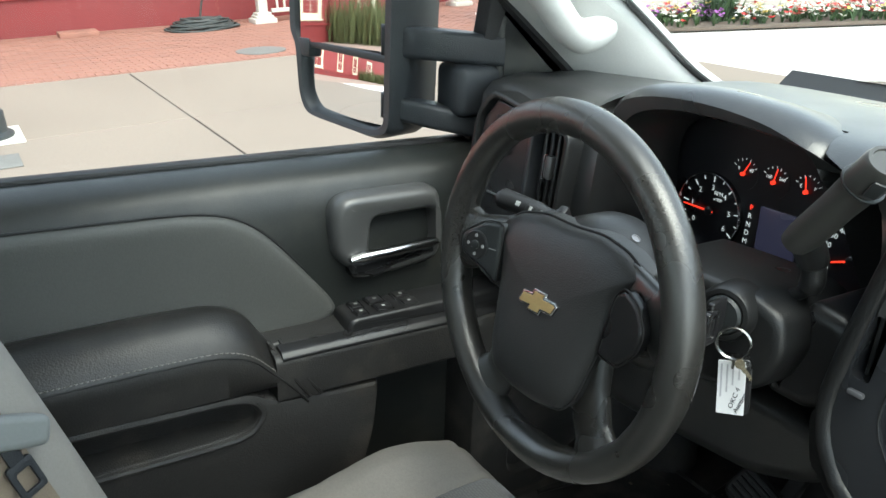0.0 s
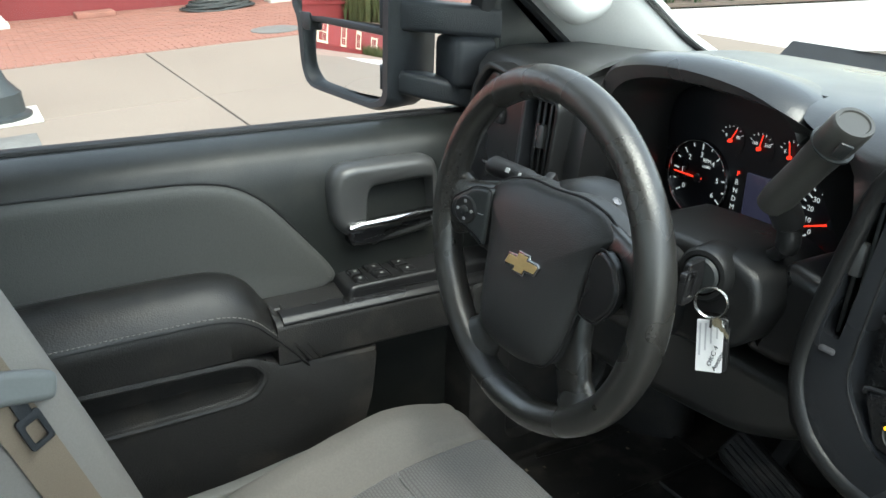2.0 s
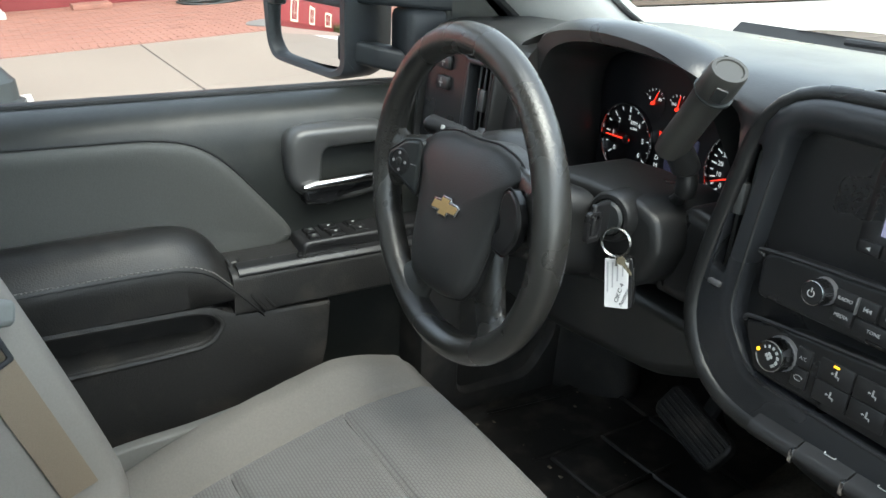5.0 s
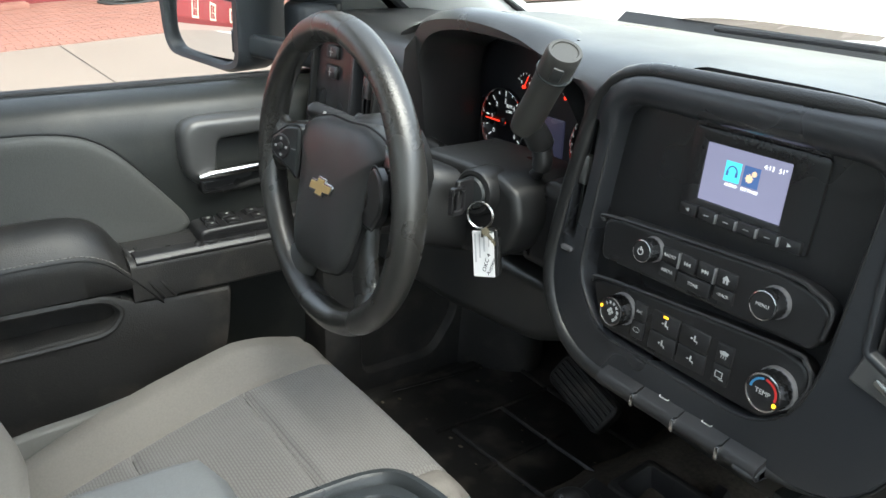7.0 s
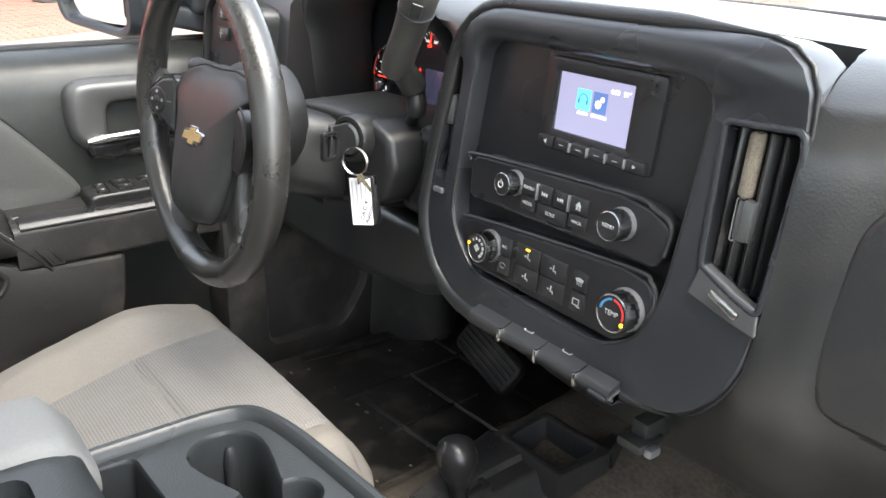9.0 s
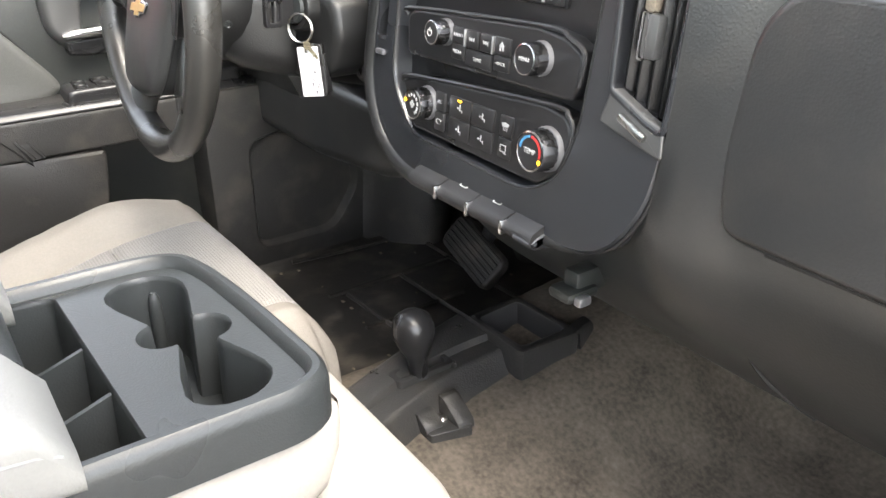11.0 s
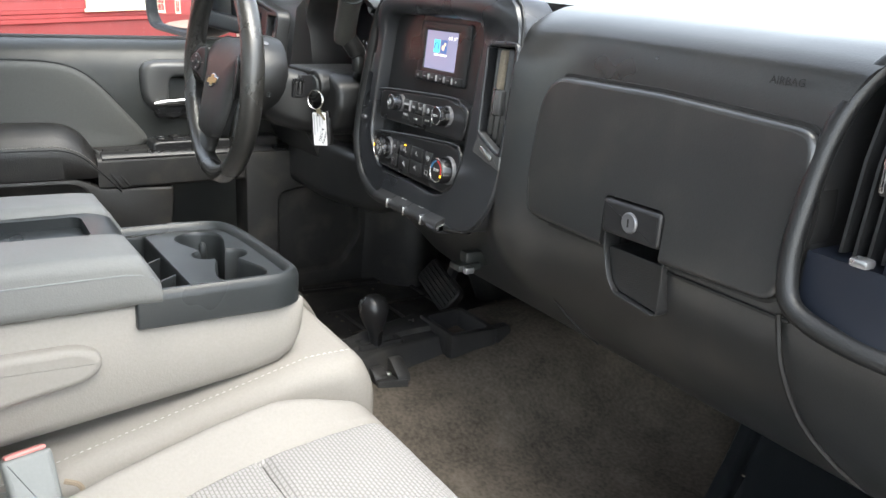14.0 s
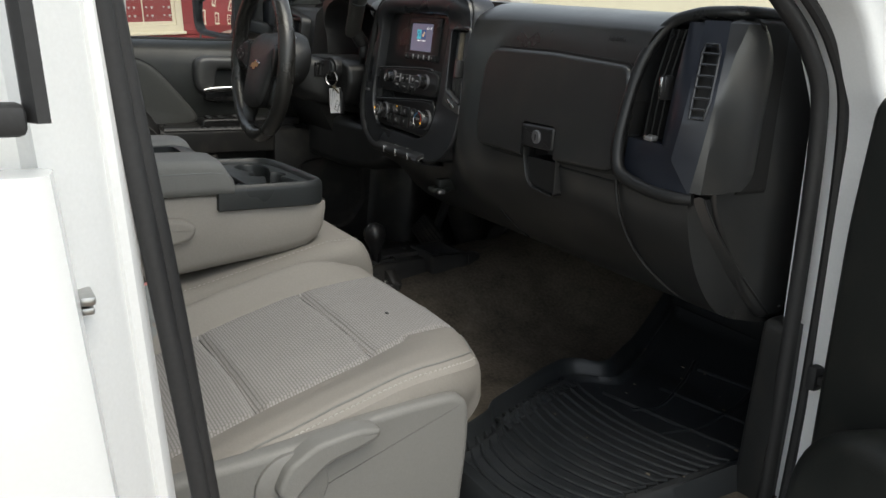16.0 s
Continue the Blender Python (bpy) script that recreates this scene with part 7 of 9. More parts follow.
# recline lever on the passenger seat base
bm = B()
prism(bm, soften([(-0.232, 1.048), (-0.232, 1.036), (-0.258, 1.026), (-0.300, 1.016), (-0.330, 0.990), (-0.345, 0.972), (-0.366, 0.990), (-0.352, 1.022), (-0.316, 1.044), (-0.262, 1.052)], 0.010), "x", 0.702, 0.728, 0.006)
part("recline_lever", bm, SEATBASE, pbase)
bm = B()
lathe(bm, [(0.046, 0.0), (0.046, 0.006), (0.042, 0.009)], face_m((0.7035, -0.340, 0.985), (1, 0, 0)), 28)
part("lever_boss", bm, SEATBASE, pbase)
# dark speck on the cloth
bm = B()
lathe(bm, [(0.005, 0.0), (0.005, 0.0008), (0.003, 0.0012)], Matrix.Translation(ptop(0.4865, -0.097)) @ Matrix.Scale(0.6, 4, (0, 1, 0)), 10)
part("speck", bm, DEEP, pseat)

# driver backrest with belt guide
def bolster_rise(hx):
    q = min(1.0, max(0.0, (-hx - 0.09) / 0.11))
    return 0.14 * q * q * (3 - 2 * q) - 0.02


bm = B()
rings = []
for k in range(25):
    t = k / 24
    z = 0.98 + 0.68 * t
    y = -0.440 - 0.25 * t
    wl = 0.50 - 0.03 * t
    ring = []
    for j in range(36):
        a = 2 * math.pi * j / 36
        c, s_ = math.cos(a), math.sin(a)
        hx = (0.222 + 0.018 * math.sin(math.pi * t)) * (abs(c) ** 0.45) * (1 if c > 0 else -1)
        hy = 0.085 * (abs(s_) ** 0.6) * (1 if s_ > 0 else -1)
        bol = (bolster_rise(hx) - 0.085) * abs(s_) ** 0.6 if s_ > 0 else 0
        k_ = min(1, t / 0.05, (1 - t) / 0.08) if t < 1 else 0
        k_ = 0.75 + 0.25 * max(0.0, k_)
        ring.append(Vector((-0.452 + hx * k_, y + hy * k_ + bol, z)))
    rings.append(ring)
loft(bm, rings)
part("backrest", bm, TAN, dseat, "plain tan backrest", 60)


def back_y(x, z):
    """Front face of the driver's backrest."""
    t = (z - 0.98) / 0.68
    k = min(0.999, abs(x + 0.452) / (0.222 + 0.018 * math.sin(math.pi * t)))
    return -0.440 - 0.25 * t + bolster_rise(x + 0.452) * (1 - k ** 4.44) ** 0.3


GC = Vector((-0.592, back_y(-0.600, 1.302) + 0.006, 1.302))
GM = face_m(GC, (0.85, 0.45, 0.25), (-0.1, -0.3, 1))
bm = B()
prism(bm, soften([(-0.020, -0.050), (0.010, -0.052), (0.016, 0.0), (0.014, 0.040), (-0.004, 0.048), (-0.018, 0.040)], 0.010), "z", -0.012, 0.010, 0.007, m=GM @ Matrix.Rotation(radians(62), 4, "Z"))
guide = part("belt_guide", bm, PLATE, dseat, "grey plastic belt guide")
belt = thing("seat_belt", (-0.62, -0.45, 1.2), "beige seat belt webbing with metal tongue", "seat belt")
bm = B()
for lift in (0.0035, 0.0050):
    sheet(bm, lambda u, w: Vector((-0.6105 + 0.024 * u + 0.004 * w + lift, back_y(-0.6105 + 0.024 * u + 0.004 * w, 1.50 - 0.46 * w) + 0.6 * lift, 1.50 - 0.46 * w)), 8, 40)
part("webbing", bm, BELT, belt)
TC = Vector((-0.591, back_y(-0.599, 1.255) + 0.007, 1.255))
TM = face_m(TC, (0.85, 0.45, 0.25), (-0.1, -0.35, 1))
bm = B()
frame_ring(bm, rrect(-0.014, 0.014, -0.026, 0.012, 0.004), rrect(-0.008, 0.008, -0.020, 0.002, 0.003), "z", 0.0, 0.004, m=TM, bev=0.001)
box(bm, -0.008, 0.008, 0.010, 0.030, 0.0, 0.004, 0.0015, m=TM)
part("tongue", bm, MIRCASE, belt)

# passenger buckle
bk = thing("belt_buckle", (0.215, -0.40, 0.98), "grey seat-belt buckle with a red button", "seat belt buckle")
BM2 = face_m((0.206, -0.388, 1.044), (0.9, 0.10, 0.43), (-0.30, -0.12, 0.95))
bm = B()
prism(bm, soften([(-0.024, -0.046), (0.020, -0.046), (0.024, 0.046), (-0.026, 0.048)], 0.006), "z", -0.016, 0.012, 0.005, back=0.005, m=BM2)
part("casing", bm, PLATE, bk)
bm = B()
box(bm, -0.021, 0.020, 0.046, 0.0515, -0.0115, 0.0085, 0.0025, m=BM2)
part("button", bm, PINK, bk, "faded red release button")
bm = B()
box(bm, -0.014, 0.012, -0.08, -0.04, -0.006, 0.004, 0.003, m=BM2)
part("strap", bm, SEAL, bk)
bm = B()
prism(bm, soften([(-0.62, 0.98), (-0.62, 1.055), (-0.40, 1.040), (-0.345, 1.020), (-0.345, 0.98)], 0.02), "x", 0.17, 0.265, 0.02, back=0.01)
part("buckle_boot", bm, PLATE, bk)
bm = B()
tube(bm, glide([(0.215, -0.362, 1.06), (0.222, -0.348, 1.055), (0.228, -0.345, 1.04), (0.226, -0.352, 1.02)], 5), 0.003, 6)
part("wire_loop", bm, BELT, bk)

# ---- centre jump seat folded into a console ----
js = thing("centre_jump_seat", (0, -0.3, 0.82), "narrow grey centre seat cushion under the folded console", "car seat")
def jump_top(y):
    """Ridge height of the centre cushion, falling away to the rear."""
    return 1.121 + 0.235 * min(0.0, y + 0.065) - 0.034 * max(0.0, 1 - (0.020 - y) / 0.035) ** 2.4


bm = B()
rings = []
for k in range(46):
    y = -0.70 + 0.60 * min(1.0, k / 22) + 0.12 * max(0.0, (k - 22) / 23)
    nose = max(0.0, 1 - (0.020 - y) / 0.05)
    top = jump_top(y)
    bot = 0.86
    half = 0.192 - 0.012 * nose ** 2
    rings.append([Vector((x, y, z)) for x, z in rrect(-half, half, bot, top, 0.03, 5)])
loft(bm, rings)
part("cushion", bm, TAN, js, "", 60)
bm = B()
for k in range(57):
    y = -0.47 + 0.0082 * k
    z = jump_top(y)
    tube(bm, [Vector((0.158, y, z - 0.0005)), Vector((0.158, y + 0.0024, z + 0.001)), Vector((0.158, y + 0.0048, z - 0.0005))], 0.0009, 5)
tagged(part("stitching", bm, STITCH, js), kind="stuff")

con = thing("centre_console", (0, -0.3, 1.08), "folded centre console with padded grey lid and dark cup-holder tray", "console")
bm = B()
rings = []
for y, bot, top, hw in [(-0.78, 1.062, 1.2215, 0.152), (-0.60, 1.062, 1.2215, 0.152), (-0.50, 1.064, 1.2215, 0.152), (-0.42, 1.070, 1.2215, 0.152), (-0.34, 1.079, 1.2215, 0.152), (-0.2625, 1.088, 1.2215, 0.152), (-0.262, 1.088, 1.1955, 0.152),
                        (-0.20, 1.095, 1.1955, 0.152), (-0.14, 1.102, 1.1955, 0.151), (-0.10, 1.110, 1.1955, 0.150), (-0.078, 1.122, 1.1955, 0.147), (-0.066, 1.140, 1.1955, 0.141), (-0.061, 1.160, 1.1945, 0.136), (-0.060, 1.175, 1.193, 0.132)]:
    step = y > -0.2623 and y < -0.07
    deep, iw = (1.135, min(0.139, hw - 0.008)) if step else (top - 0.001, hw - 0.012)
    ring = [(-iw, deep), (-iw, top - 0.0005), (-hw + 0.004, top), (-hw, top - 0.004), (-hw, bot + 0.022), (-hw + 0.007, bot + 0.007), (-hw + 0.022, bot), (hw - 0.022, bot), (hw - 0.007, bot + 0.007), (hw, bot + 0.022), (hw, top - 0.004), (hw - 0.004, top), (iw, top - 0.0005), (iw, deep)]
    rings.append([Vector((x, y, z)) for x, z in ring])
loft(bm, rings)
side = part("console_side", bm, TAN, con, "pale padded console side", 50)
bm = B()
prism(bm, soften([(-0.75, 1.08), (-0.75, 1.190), (-0.33, 1.188), (-0.308, 1.176), (-0.308, 1.158), (-0.325, 1.145), (-0.42, 1.13), (-0.50, 1.09)], [0.01, 0.01, 0.015, 0.01, 0.01, 0.015, 0.03, 0.01], 4), "x", 0.148, 0.168, 0.008)
part("release_flap", bm, TAN, con)
TRY = soften([(-0.122, -0.268), (0.160, -0.268), (0.161, -0.092), (0.140, -0.064), (0.04, -0.068), (-0.06, -0.076), (-0.105, -0.090), (-0.120, -0.125)], [0.004, 0.004, 0.022, 0.022, 0.04, 0.04, 0.025, 0.03], 5)


def cup_outline():
    """Two cups joined by two small lobes, as one outline round the middle."""
    mid, discs = Vector((0.020, -0.134)), ((-0.057, -0.140, 0.036), (0.097, -0.131, 0.036), (0.022, -0.118, 0.0215), (0.016, -0.149, 0.0205), (0.060, -0.132, 0.017), (-0.014, -0.135, 0.019))
    pts = []
    for k in range(96):
        a_ = 2 * math.pi * k / 96
        d_ = Vector((math.cos(a_), math.sin(a_)))
        far = 0.012
        for cx, cy, r_ in discs:
            c_ = Vector((cx, cy)) - mid
            along_ = c_.dot(d_)
            gap = r_ * r_ - (c_.length_squared - along_ * along_)
            if gap > 0 and along_ + math.sqrt(gap) > far:
                far = along_ + math.sqrt(gap)
        pts.append(mid + d_ * far)
    for _ in range(2):
        pts = [(pts[i - 1] + 2 * p + pts[(i + 1) % 96]) / 4 for i, p in enumerate(pts)]
    return [tuple(p) for p in pts]


CUPS = cup_outline()
BIN = soften([(-0.106, -0.252), (0.144, -0.246), (0.144, -0.197), (-0.098, -0.205)], 0.008, 4)
bm = B()
rings = []
for d, z in ((0.002, 1.194), (0.0, 1.196), (0.0, 1.226), (0.002, 1.2335), (0.006, 1.2375), (0.011, 1.2375), (0.0145, 1.2345), (0.0165, 1.2275), (0.020, 1.2270)):
    rings.append([Vector((x, y, z)) for x, y in (stretch(TRY, d) if d else TRY)])
loft(bm, rings, cap=False)
bm.verts.ensure_lookup_table()
n_ = len(TRY)
edges = [bm.edges.get((bm.verts[len(bm.verts) - n_ + i], bm.verts[len(bm.verts) - n_ + (i + 1) % n_])) for i in range(n_)]
holes = []
for pts in (CUPS, BIN):
    top = [bm.verts.new((x, y, 1.2270)) for x, y in pts]
    holes.append(top)
    edges += [bm.edges.new((top[i], top[(i + 1) % len(top)])) for i in range(len(top))]
bmesh.ops.triangle_fill(bm, use_beauty=True, edges=edges)
for top, pts, low in ((holes[0], CUPS, 1.150), (holes[1], BIN, 1.160)):
    prev = top
    for d, z in ((0.0012, 1.2255), (0.0022, 1.222), (0.005, low)):
        ring = [bm.verts.new((x, y, z)) for x, y in stretch(pts, d)]
        for i in range(len(ring)):
            j = (i + 1) % len(ring)
            bm.faces.new((prev[i], prev[j], ring[j], ring[i]))
        prev = ring
    bm.faces.new(prev)
tray = part("cup_tray", bm, SLATE, con, "dark grey cup-holder tray with a raised rim")
for x in (-0.012, 0.062):
    bm = B()
    prism(bm, [(-0.248, 1.162), (-0.248, 1.206), (-0.201, 1.222), (-0.201, 1.162)], "x", x, x + 0.004)
    part("bin_divider", bm, SLATE, con)
# soft rubber fingers standing at the cup walls
for cx, cy in ((-0.086, -0.128), (-0.075, -0.168), (0.024, -0.1005), (0.110, -0.100), (0.030, -0.166)):
    bm = B()
    lathe(bm, [(0.0068, 1.152), (0.0062, 1.195), (0.0050, 1.208), (0.0022, 1.2125)], Matrix.Translation((cx, cy, 0)), 12)
    part("cup_finger", bm, SLATE, tray)
# padded lid
for name, xa, xb in (("lid_pad", 0.058, 0.166), ("lid_pad", -0.158, -0.066)):
    bm = B()
    rings = []
    for k in range(26):
        y = -0.80 + 0.56 * k / 25
        n_ = max(0.0, 1 - (-0.238 - y) / 0.035)
        zt = 1.286 - 0.040 * n_ ** 2.4 + 0.002 * math.sin(10 * y)
        rings.append([Vector((x, y, z)) for x, z in rrect(xa, xb, 1.2225, zt, min(0.016, (zt - 1.2225) * 0.45), 5)])
    loft(bm, rings)
    part(name, bm, DOVE, con, "light grey padded lid", 60)
bm = B()
tube(bm, [Vector((0.1662, -0.78 + 0.02 * k, 1.264)) for k in range(26)] + [Vector((0.1655, -0.262, 1.262)), Vector((0.164, -0.248, 1.256))], 0.0010, 6)
part("lid_seam", bm, PLATE, con)
bm = B()
prism(bm, soften([(-0.80, 1.2225), (-0.80, 1.277), (-0.275, 1.276), (-0.25, 1.266), (-0.246, 1.2225)], [0.01, 0.01, 0.02, 0.01, 0.004]), "x", -0.068, 0.060)
mid = part("lid_middle", bm, SLATE, con, "smooth dark lid centre with a shallow tray")
bm = B()
prism(bm, rrect(-0.052, 0.044, -0.70, -0.292, 0.014), "z", 1.262, 1.32)
carve(mid, bm)

# ---- floor fittings ----
hump = thing("floor_console", (-0.2, 0.28, 0.88), "black plastic floor trim with open tray over the tunnel", "floor console")
bm = B()
rings = []
for k in range(25):
    t = k / 24
    y = 0.085 + 0.222 * t
    bow = math.sin(math.pi * 0.5 * min(1.0, t * 1.12))
    xl = -0.166 - 0.060 * t
    xr = -0.119 - 0.036 * bow
    xs_ = -0.082 - 0.042 * bow
    zr = 0.968 + 0.011 * t + 0.004 * math.sin(math.pi * t)
    zs = 0.9605 + 0.010 * t + 0.003 * math.sin(math.pi * t)
    low = 0.915 + 0.02 * t
    rings.append([Vector((x, y, z)) for x, z in ((xl - 0.030, 0.85), (xl - 0.012, zr - 0.035), (xl - 0.005, zr - 0.008), (xl, zr - 0.0025), (xl + 0.007, zr), (xr - 0.007, zr + 0.001), (xr - 0.002, zr), (xr, zr - 0.003), (xr + 0.002, zs),
                                                  ((xr + xs_) / 2, zs - 0.001), (xs_ - 0.006, zs), (xs_ - 0.0015, zs - 0.0015), (xs_ + 0.001, zs - 0.005), (xs_ + 0.010, zs - 0.022), (xs_ + 0.022, low), (xs_ + 0.022, 0.85))])
loft(bm, rings)
part("trim_body", bm, SCUFF, hump, "scuffed black moulded tunnel trim")
# rear extension running back under the seat
bm = B()
prism(bm, soften([(-0.20, 0.86), (-0.172, 0.945), (-0.12, 0.953), (-0.088, 0.949), (-0.066, 0.92), (-0.060, 0.86)], 0.012), "y", -0.05, 0.081, 0.003)
part("trim_rear", bm, SCUFF, hump)
# slot of the lever and its gaiter plate
bm = B()
frame_ring(bm, rrect(-0.160, -0.130, 0.150, 0.235, 0.008), rrect(-0.152, -0.138, 0.158, 0.227, 0.005), "z", 0.960, 0.9765, bev=0.002)
part("lever_slot", bm, DEEP, hump)
# marks moulded beside the slot
for x, y in ((-0.172, 0.140), (-0.132, 0.232), (-0.190, 0.285)):
    bm = B()
    z = 0.962 + 0.01 * (y - 0.08) / 0.22 + (0.0085 if x < -0.15 else 0.0045)
    box(bm, x - 0.005, x + 0.005, y, y + 0.0025, z - 0.006, z + 0.002, 0)
    box(bm, x - 0.005, x - 0.002, y - 0.004, y + 0.006, z - 0.006, z + 0.002, 0)
    part("moulded_mark", bm, SCUFF, hump)
TRAY = [(-0.203, 0.3085), (-0.086, 0.3085), (-0.082, 0.410), (-0.210, 0.404)]
HOLE = [(-0.190, 0.320), (-0.101, 0.3215), (-0.100, 0.396), (-0.196, 0.392)]
bm = B()
frame_ring(bm, stretch_even(soften(TRAY, 0.008), 48), stretch_even(soften(HOLE, 0.006), 48), "z", 0.90, 0.984, bev=0.0035)
part("tray_rim", bm, SCUFF, hump)
bm = B()
loft(bm, [[Vector((x, y, z)) for x, y in stretch_even(soften(stretch(HOLE, d), 0.006), 32)] for d, z in ((-0.0005, 0.982), (0.006, 0.958), (0.013, 0.947))], cap=False)
bm.verts.ensure_lookup_table()
bm.faces.new(list(bm.verts)[-32:])
part("tray_floor", bm, GLOSS, hump)
# wall of the trim running forward beside the carpet
bm = B()
loft(bm, [[Vector((x - 0.02, y, z1)), Vector((x - 0.004, y, z1)), Vector((x, y, z1 - 0.004)), Vector((x + 0.014, y, 0.90)), Vector((x - 0.02, y, 0.90))] for x, y, z1 in ((-0.086, 0.411, 0.980), (-0.096, 0.435, 0.978), (-0.104, 0.455, 0.972))])
part("trim_front", bm, SCUFF, hump)
# fixing clip bolted to the trim's side: a foot with two wedges and a notch between them
bm = B()
prism(bm, soften([(-0.100, 0.150), (-0.064, 0.153), (-0.052, 0.206), (-0.096, 0.214)], 0.003), "z", 0.905, 0.937, 0.0015)
br = part("fixing_clip", bm, SCUFF, hump)
for ya, yb, xa, xb, h in ((0.151, 0.176, -0.100, -0.071, 0.951), (0.188, 0.212, -0.100, -0.056, 0.962)):
    bm = B()
    loft(bm, [[Vector((xa, y, 0.930)), Vector((xa, y, h)), Vector((xa + 0.010, y, h)), Vector((xb - 0.003, y, 0.943)), Vector((xb, y, 0.936)), Vector((xb, y, 0.930))] for y in (ya, yb)])
    bmesh.ops.bevel(bm, geom=list(bm.edges), offset=0.0012, segments=1, affect="EDGES")
    part("wedge", bm, SCUFF, br)
bm = B()
lathe(bm, [(0.0055, -0.004), (0.0055, 0.002), (0.003, 0.003), (0.002, 0.004)], face_m((-0.082, 0.182, 0.938), (0.2, 0, 0.98)), 14)
part("screw", bm, STEEL, br)
ts = thing("transfer_lever", (-0.154, 0.186, 0.96), "floor-mounted four-wheel-drive lever with a black knob", "gear lever")
bm = B()
lathe(bm, [(0.006, -0.09), (0.0065, -0.04), (0.011, -0.035), (0.013, -0.01), (0.020, 0.006), (0.0255, 0.022), (0.0265, 0.034), (0.023, 0.047), (0.013, 0.055), (0.004, 0.057)], Matrix.Translation((-0.139, 0.182, 1.008)) @ Matrix.Rotation(radians(-2), 4, "Y") @ Matrix.Rotation(radians(5), 4, "X"), 24)
part("knob", bm, GLOSS, ts)
bm = B()
lathe(bm, [(0.011, 0.0), (0.009, 0.03), (0.006, 0.045)], Matrix.Translation((-0.139, 0.188, 0.957)), 16)
part("boot", bm, SEAL, ts)

ped = thing("brake_pedal", (-0.44, 0.52, 0.95), "wide ribbed rubber brake pedal, dusty at one end", "pedal")
PDM = face_m((-0.452, 0.505, 0.932), (0.05, -0.80, 0.58)) @ Matrix.Rotation(radians(-17), 4, "Z")
bm = B()
prism(bm, rrect(-0.078, 0.078, -0.034, 0.034, 0.018), "z", -0.012, 0.006, 0.006, m=PDM)
part("pad", bm, MATD, ped)
for k in range(6):
    bm = B()
    box(bm, -0.068, 0.070, -0.028 + 0.0105 * k, -0.0235 + 0.0105 * k, 0.004, 0.0095, 0.0015, m=PDM)
    part("rib", bm, MATD, ped)
bm = B()
box(bm, -0.012, 0.012, -0.01, 0.30, -0.03, -0.012, 0.004, m=PDM @ Matrix.Rotation(radians(25), 4, "X"))
part("arm", bm, SEAL, ped)
gp = thing("accelerator_pedal", (-0.27, 0.58, 0.93), "narrow black accelerator pedal", "pedal")
bm = B()
prism(bm, rrect(-0.027, 0.027, -0.065, 0.065, 0.012), "z", -0.01, 0.006, 0.004, m=face_m((-0.265, 0.60, 0.945), (0, -0.8, 0.6)))
part("pad", bm, SEAL, gp)


MAT_EDGE = [(-0.05, 0.52), (0.10, 0.455), (0.155, 0.412), (0.34, 0.338), (0.385, 0.330), (0.412, 0.345), (0.435, 0.366), (0.47, 0.366), (0.583, 0.307), (0.80, 0.205)]


MAT_EDGE = [(p.x, p.y) for p in glide([(a, b, 0) for a, b in MAT_EDGE], 6)]


def along_y(y):
    """Inner edge of the passenger mat."""
    for (ya, xa), (yb, xb) in zip(MAT_EDGE, MAT_EDGE[1:]):
        if y <= yb:
            break
    return xa + (xb - xa) * (y - ya) / (yb - ya)


def liner(name, xa, xb, ya, yb, label, m_, lump, edge=0.024):
    mt = thing(name, ((xa + xb) / 2, (ya + yb) / 2, 0.84), label, "floor mat")
    g = B()

    def f(u, w):
        y = ya + (yb - ya) * w
        xl = xa if xa < 0 else along_y(y)
        x = xl + (xb - xl) * u
        e = min(x - xl, xb - x, (y - ya) * 0.9, yb - y)
        z = tunnel(max(x, 0.2) if xa > 0 else min(x, -0.40), y) + 0.008
        z += edge * (1 / (1 + math.exp((e - 0.022) / 0.003))) + 0.012 * math.exp(-((e - 0.048) / 0.006) ** 2)
        z -= (edge + 0.008) * max(0.0, 1 - e / 0.010)
        return Vector((x, y, z))

    sheet(g, f, 90, 110)
    part("tray", g, m_, mt, "", 60)
    return mt, f


pm, pf = liner("floor_mat", 0.325, 0.800, -0.05, 0.80, "black ribbed rubber floor mat with raised edges", MAT, 0, 0.034)
for k in range(15):
    bm = B()
    y0 = 0.02 + 0.024 * k
    pts = []
    for j in range(21):
        u = 0.08 + 0.80 * j / 20
        w = (y0 + 0.05 + 0.055 * (u - 0.4) ** 2 * 4) / 0.85
        p = pf(u, min(0.9, w))
        pts.append(p + Vector((0, 0, 0.001)))
    tube(bm, pts, 0.004, 6, flat=1.0)
    part("rib", bm, MAT, pm)
for pts in ([(0.62, 0.50), (0.60, 0.93)], [(0.25, 0.52), (0.86, 0.60)], [(0.30, 0.66), (0.88, 0.72)], [(0.36, 0.80), (0.86, 0.84)], [(0.42, 0.52), (0.32, 0.82)]):
    bm = B()
    a, b = pts
    tube(bm, [pf(a[0] + (b[0] - a[0]) * t / 12, a[1] + (b[1] - a[1]) * t / 12) + Vector((0, 0, 0.001)) for t in range(13)], 0.004, 6)
    part("rib", bm, MAT, pm)
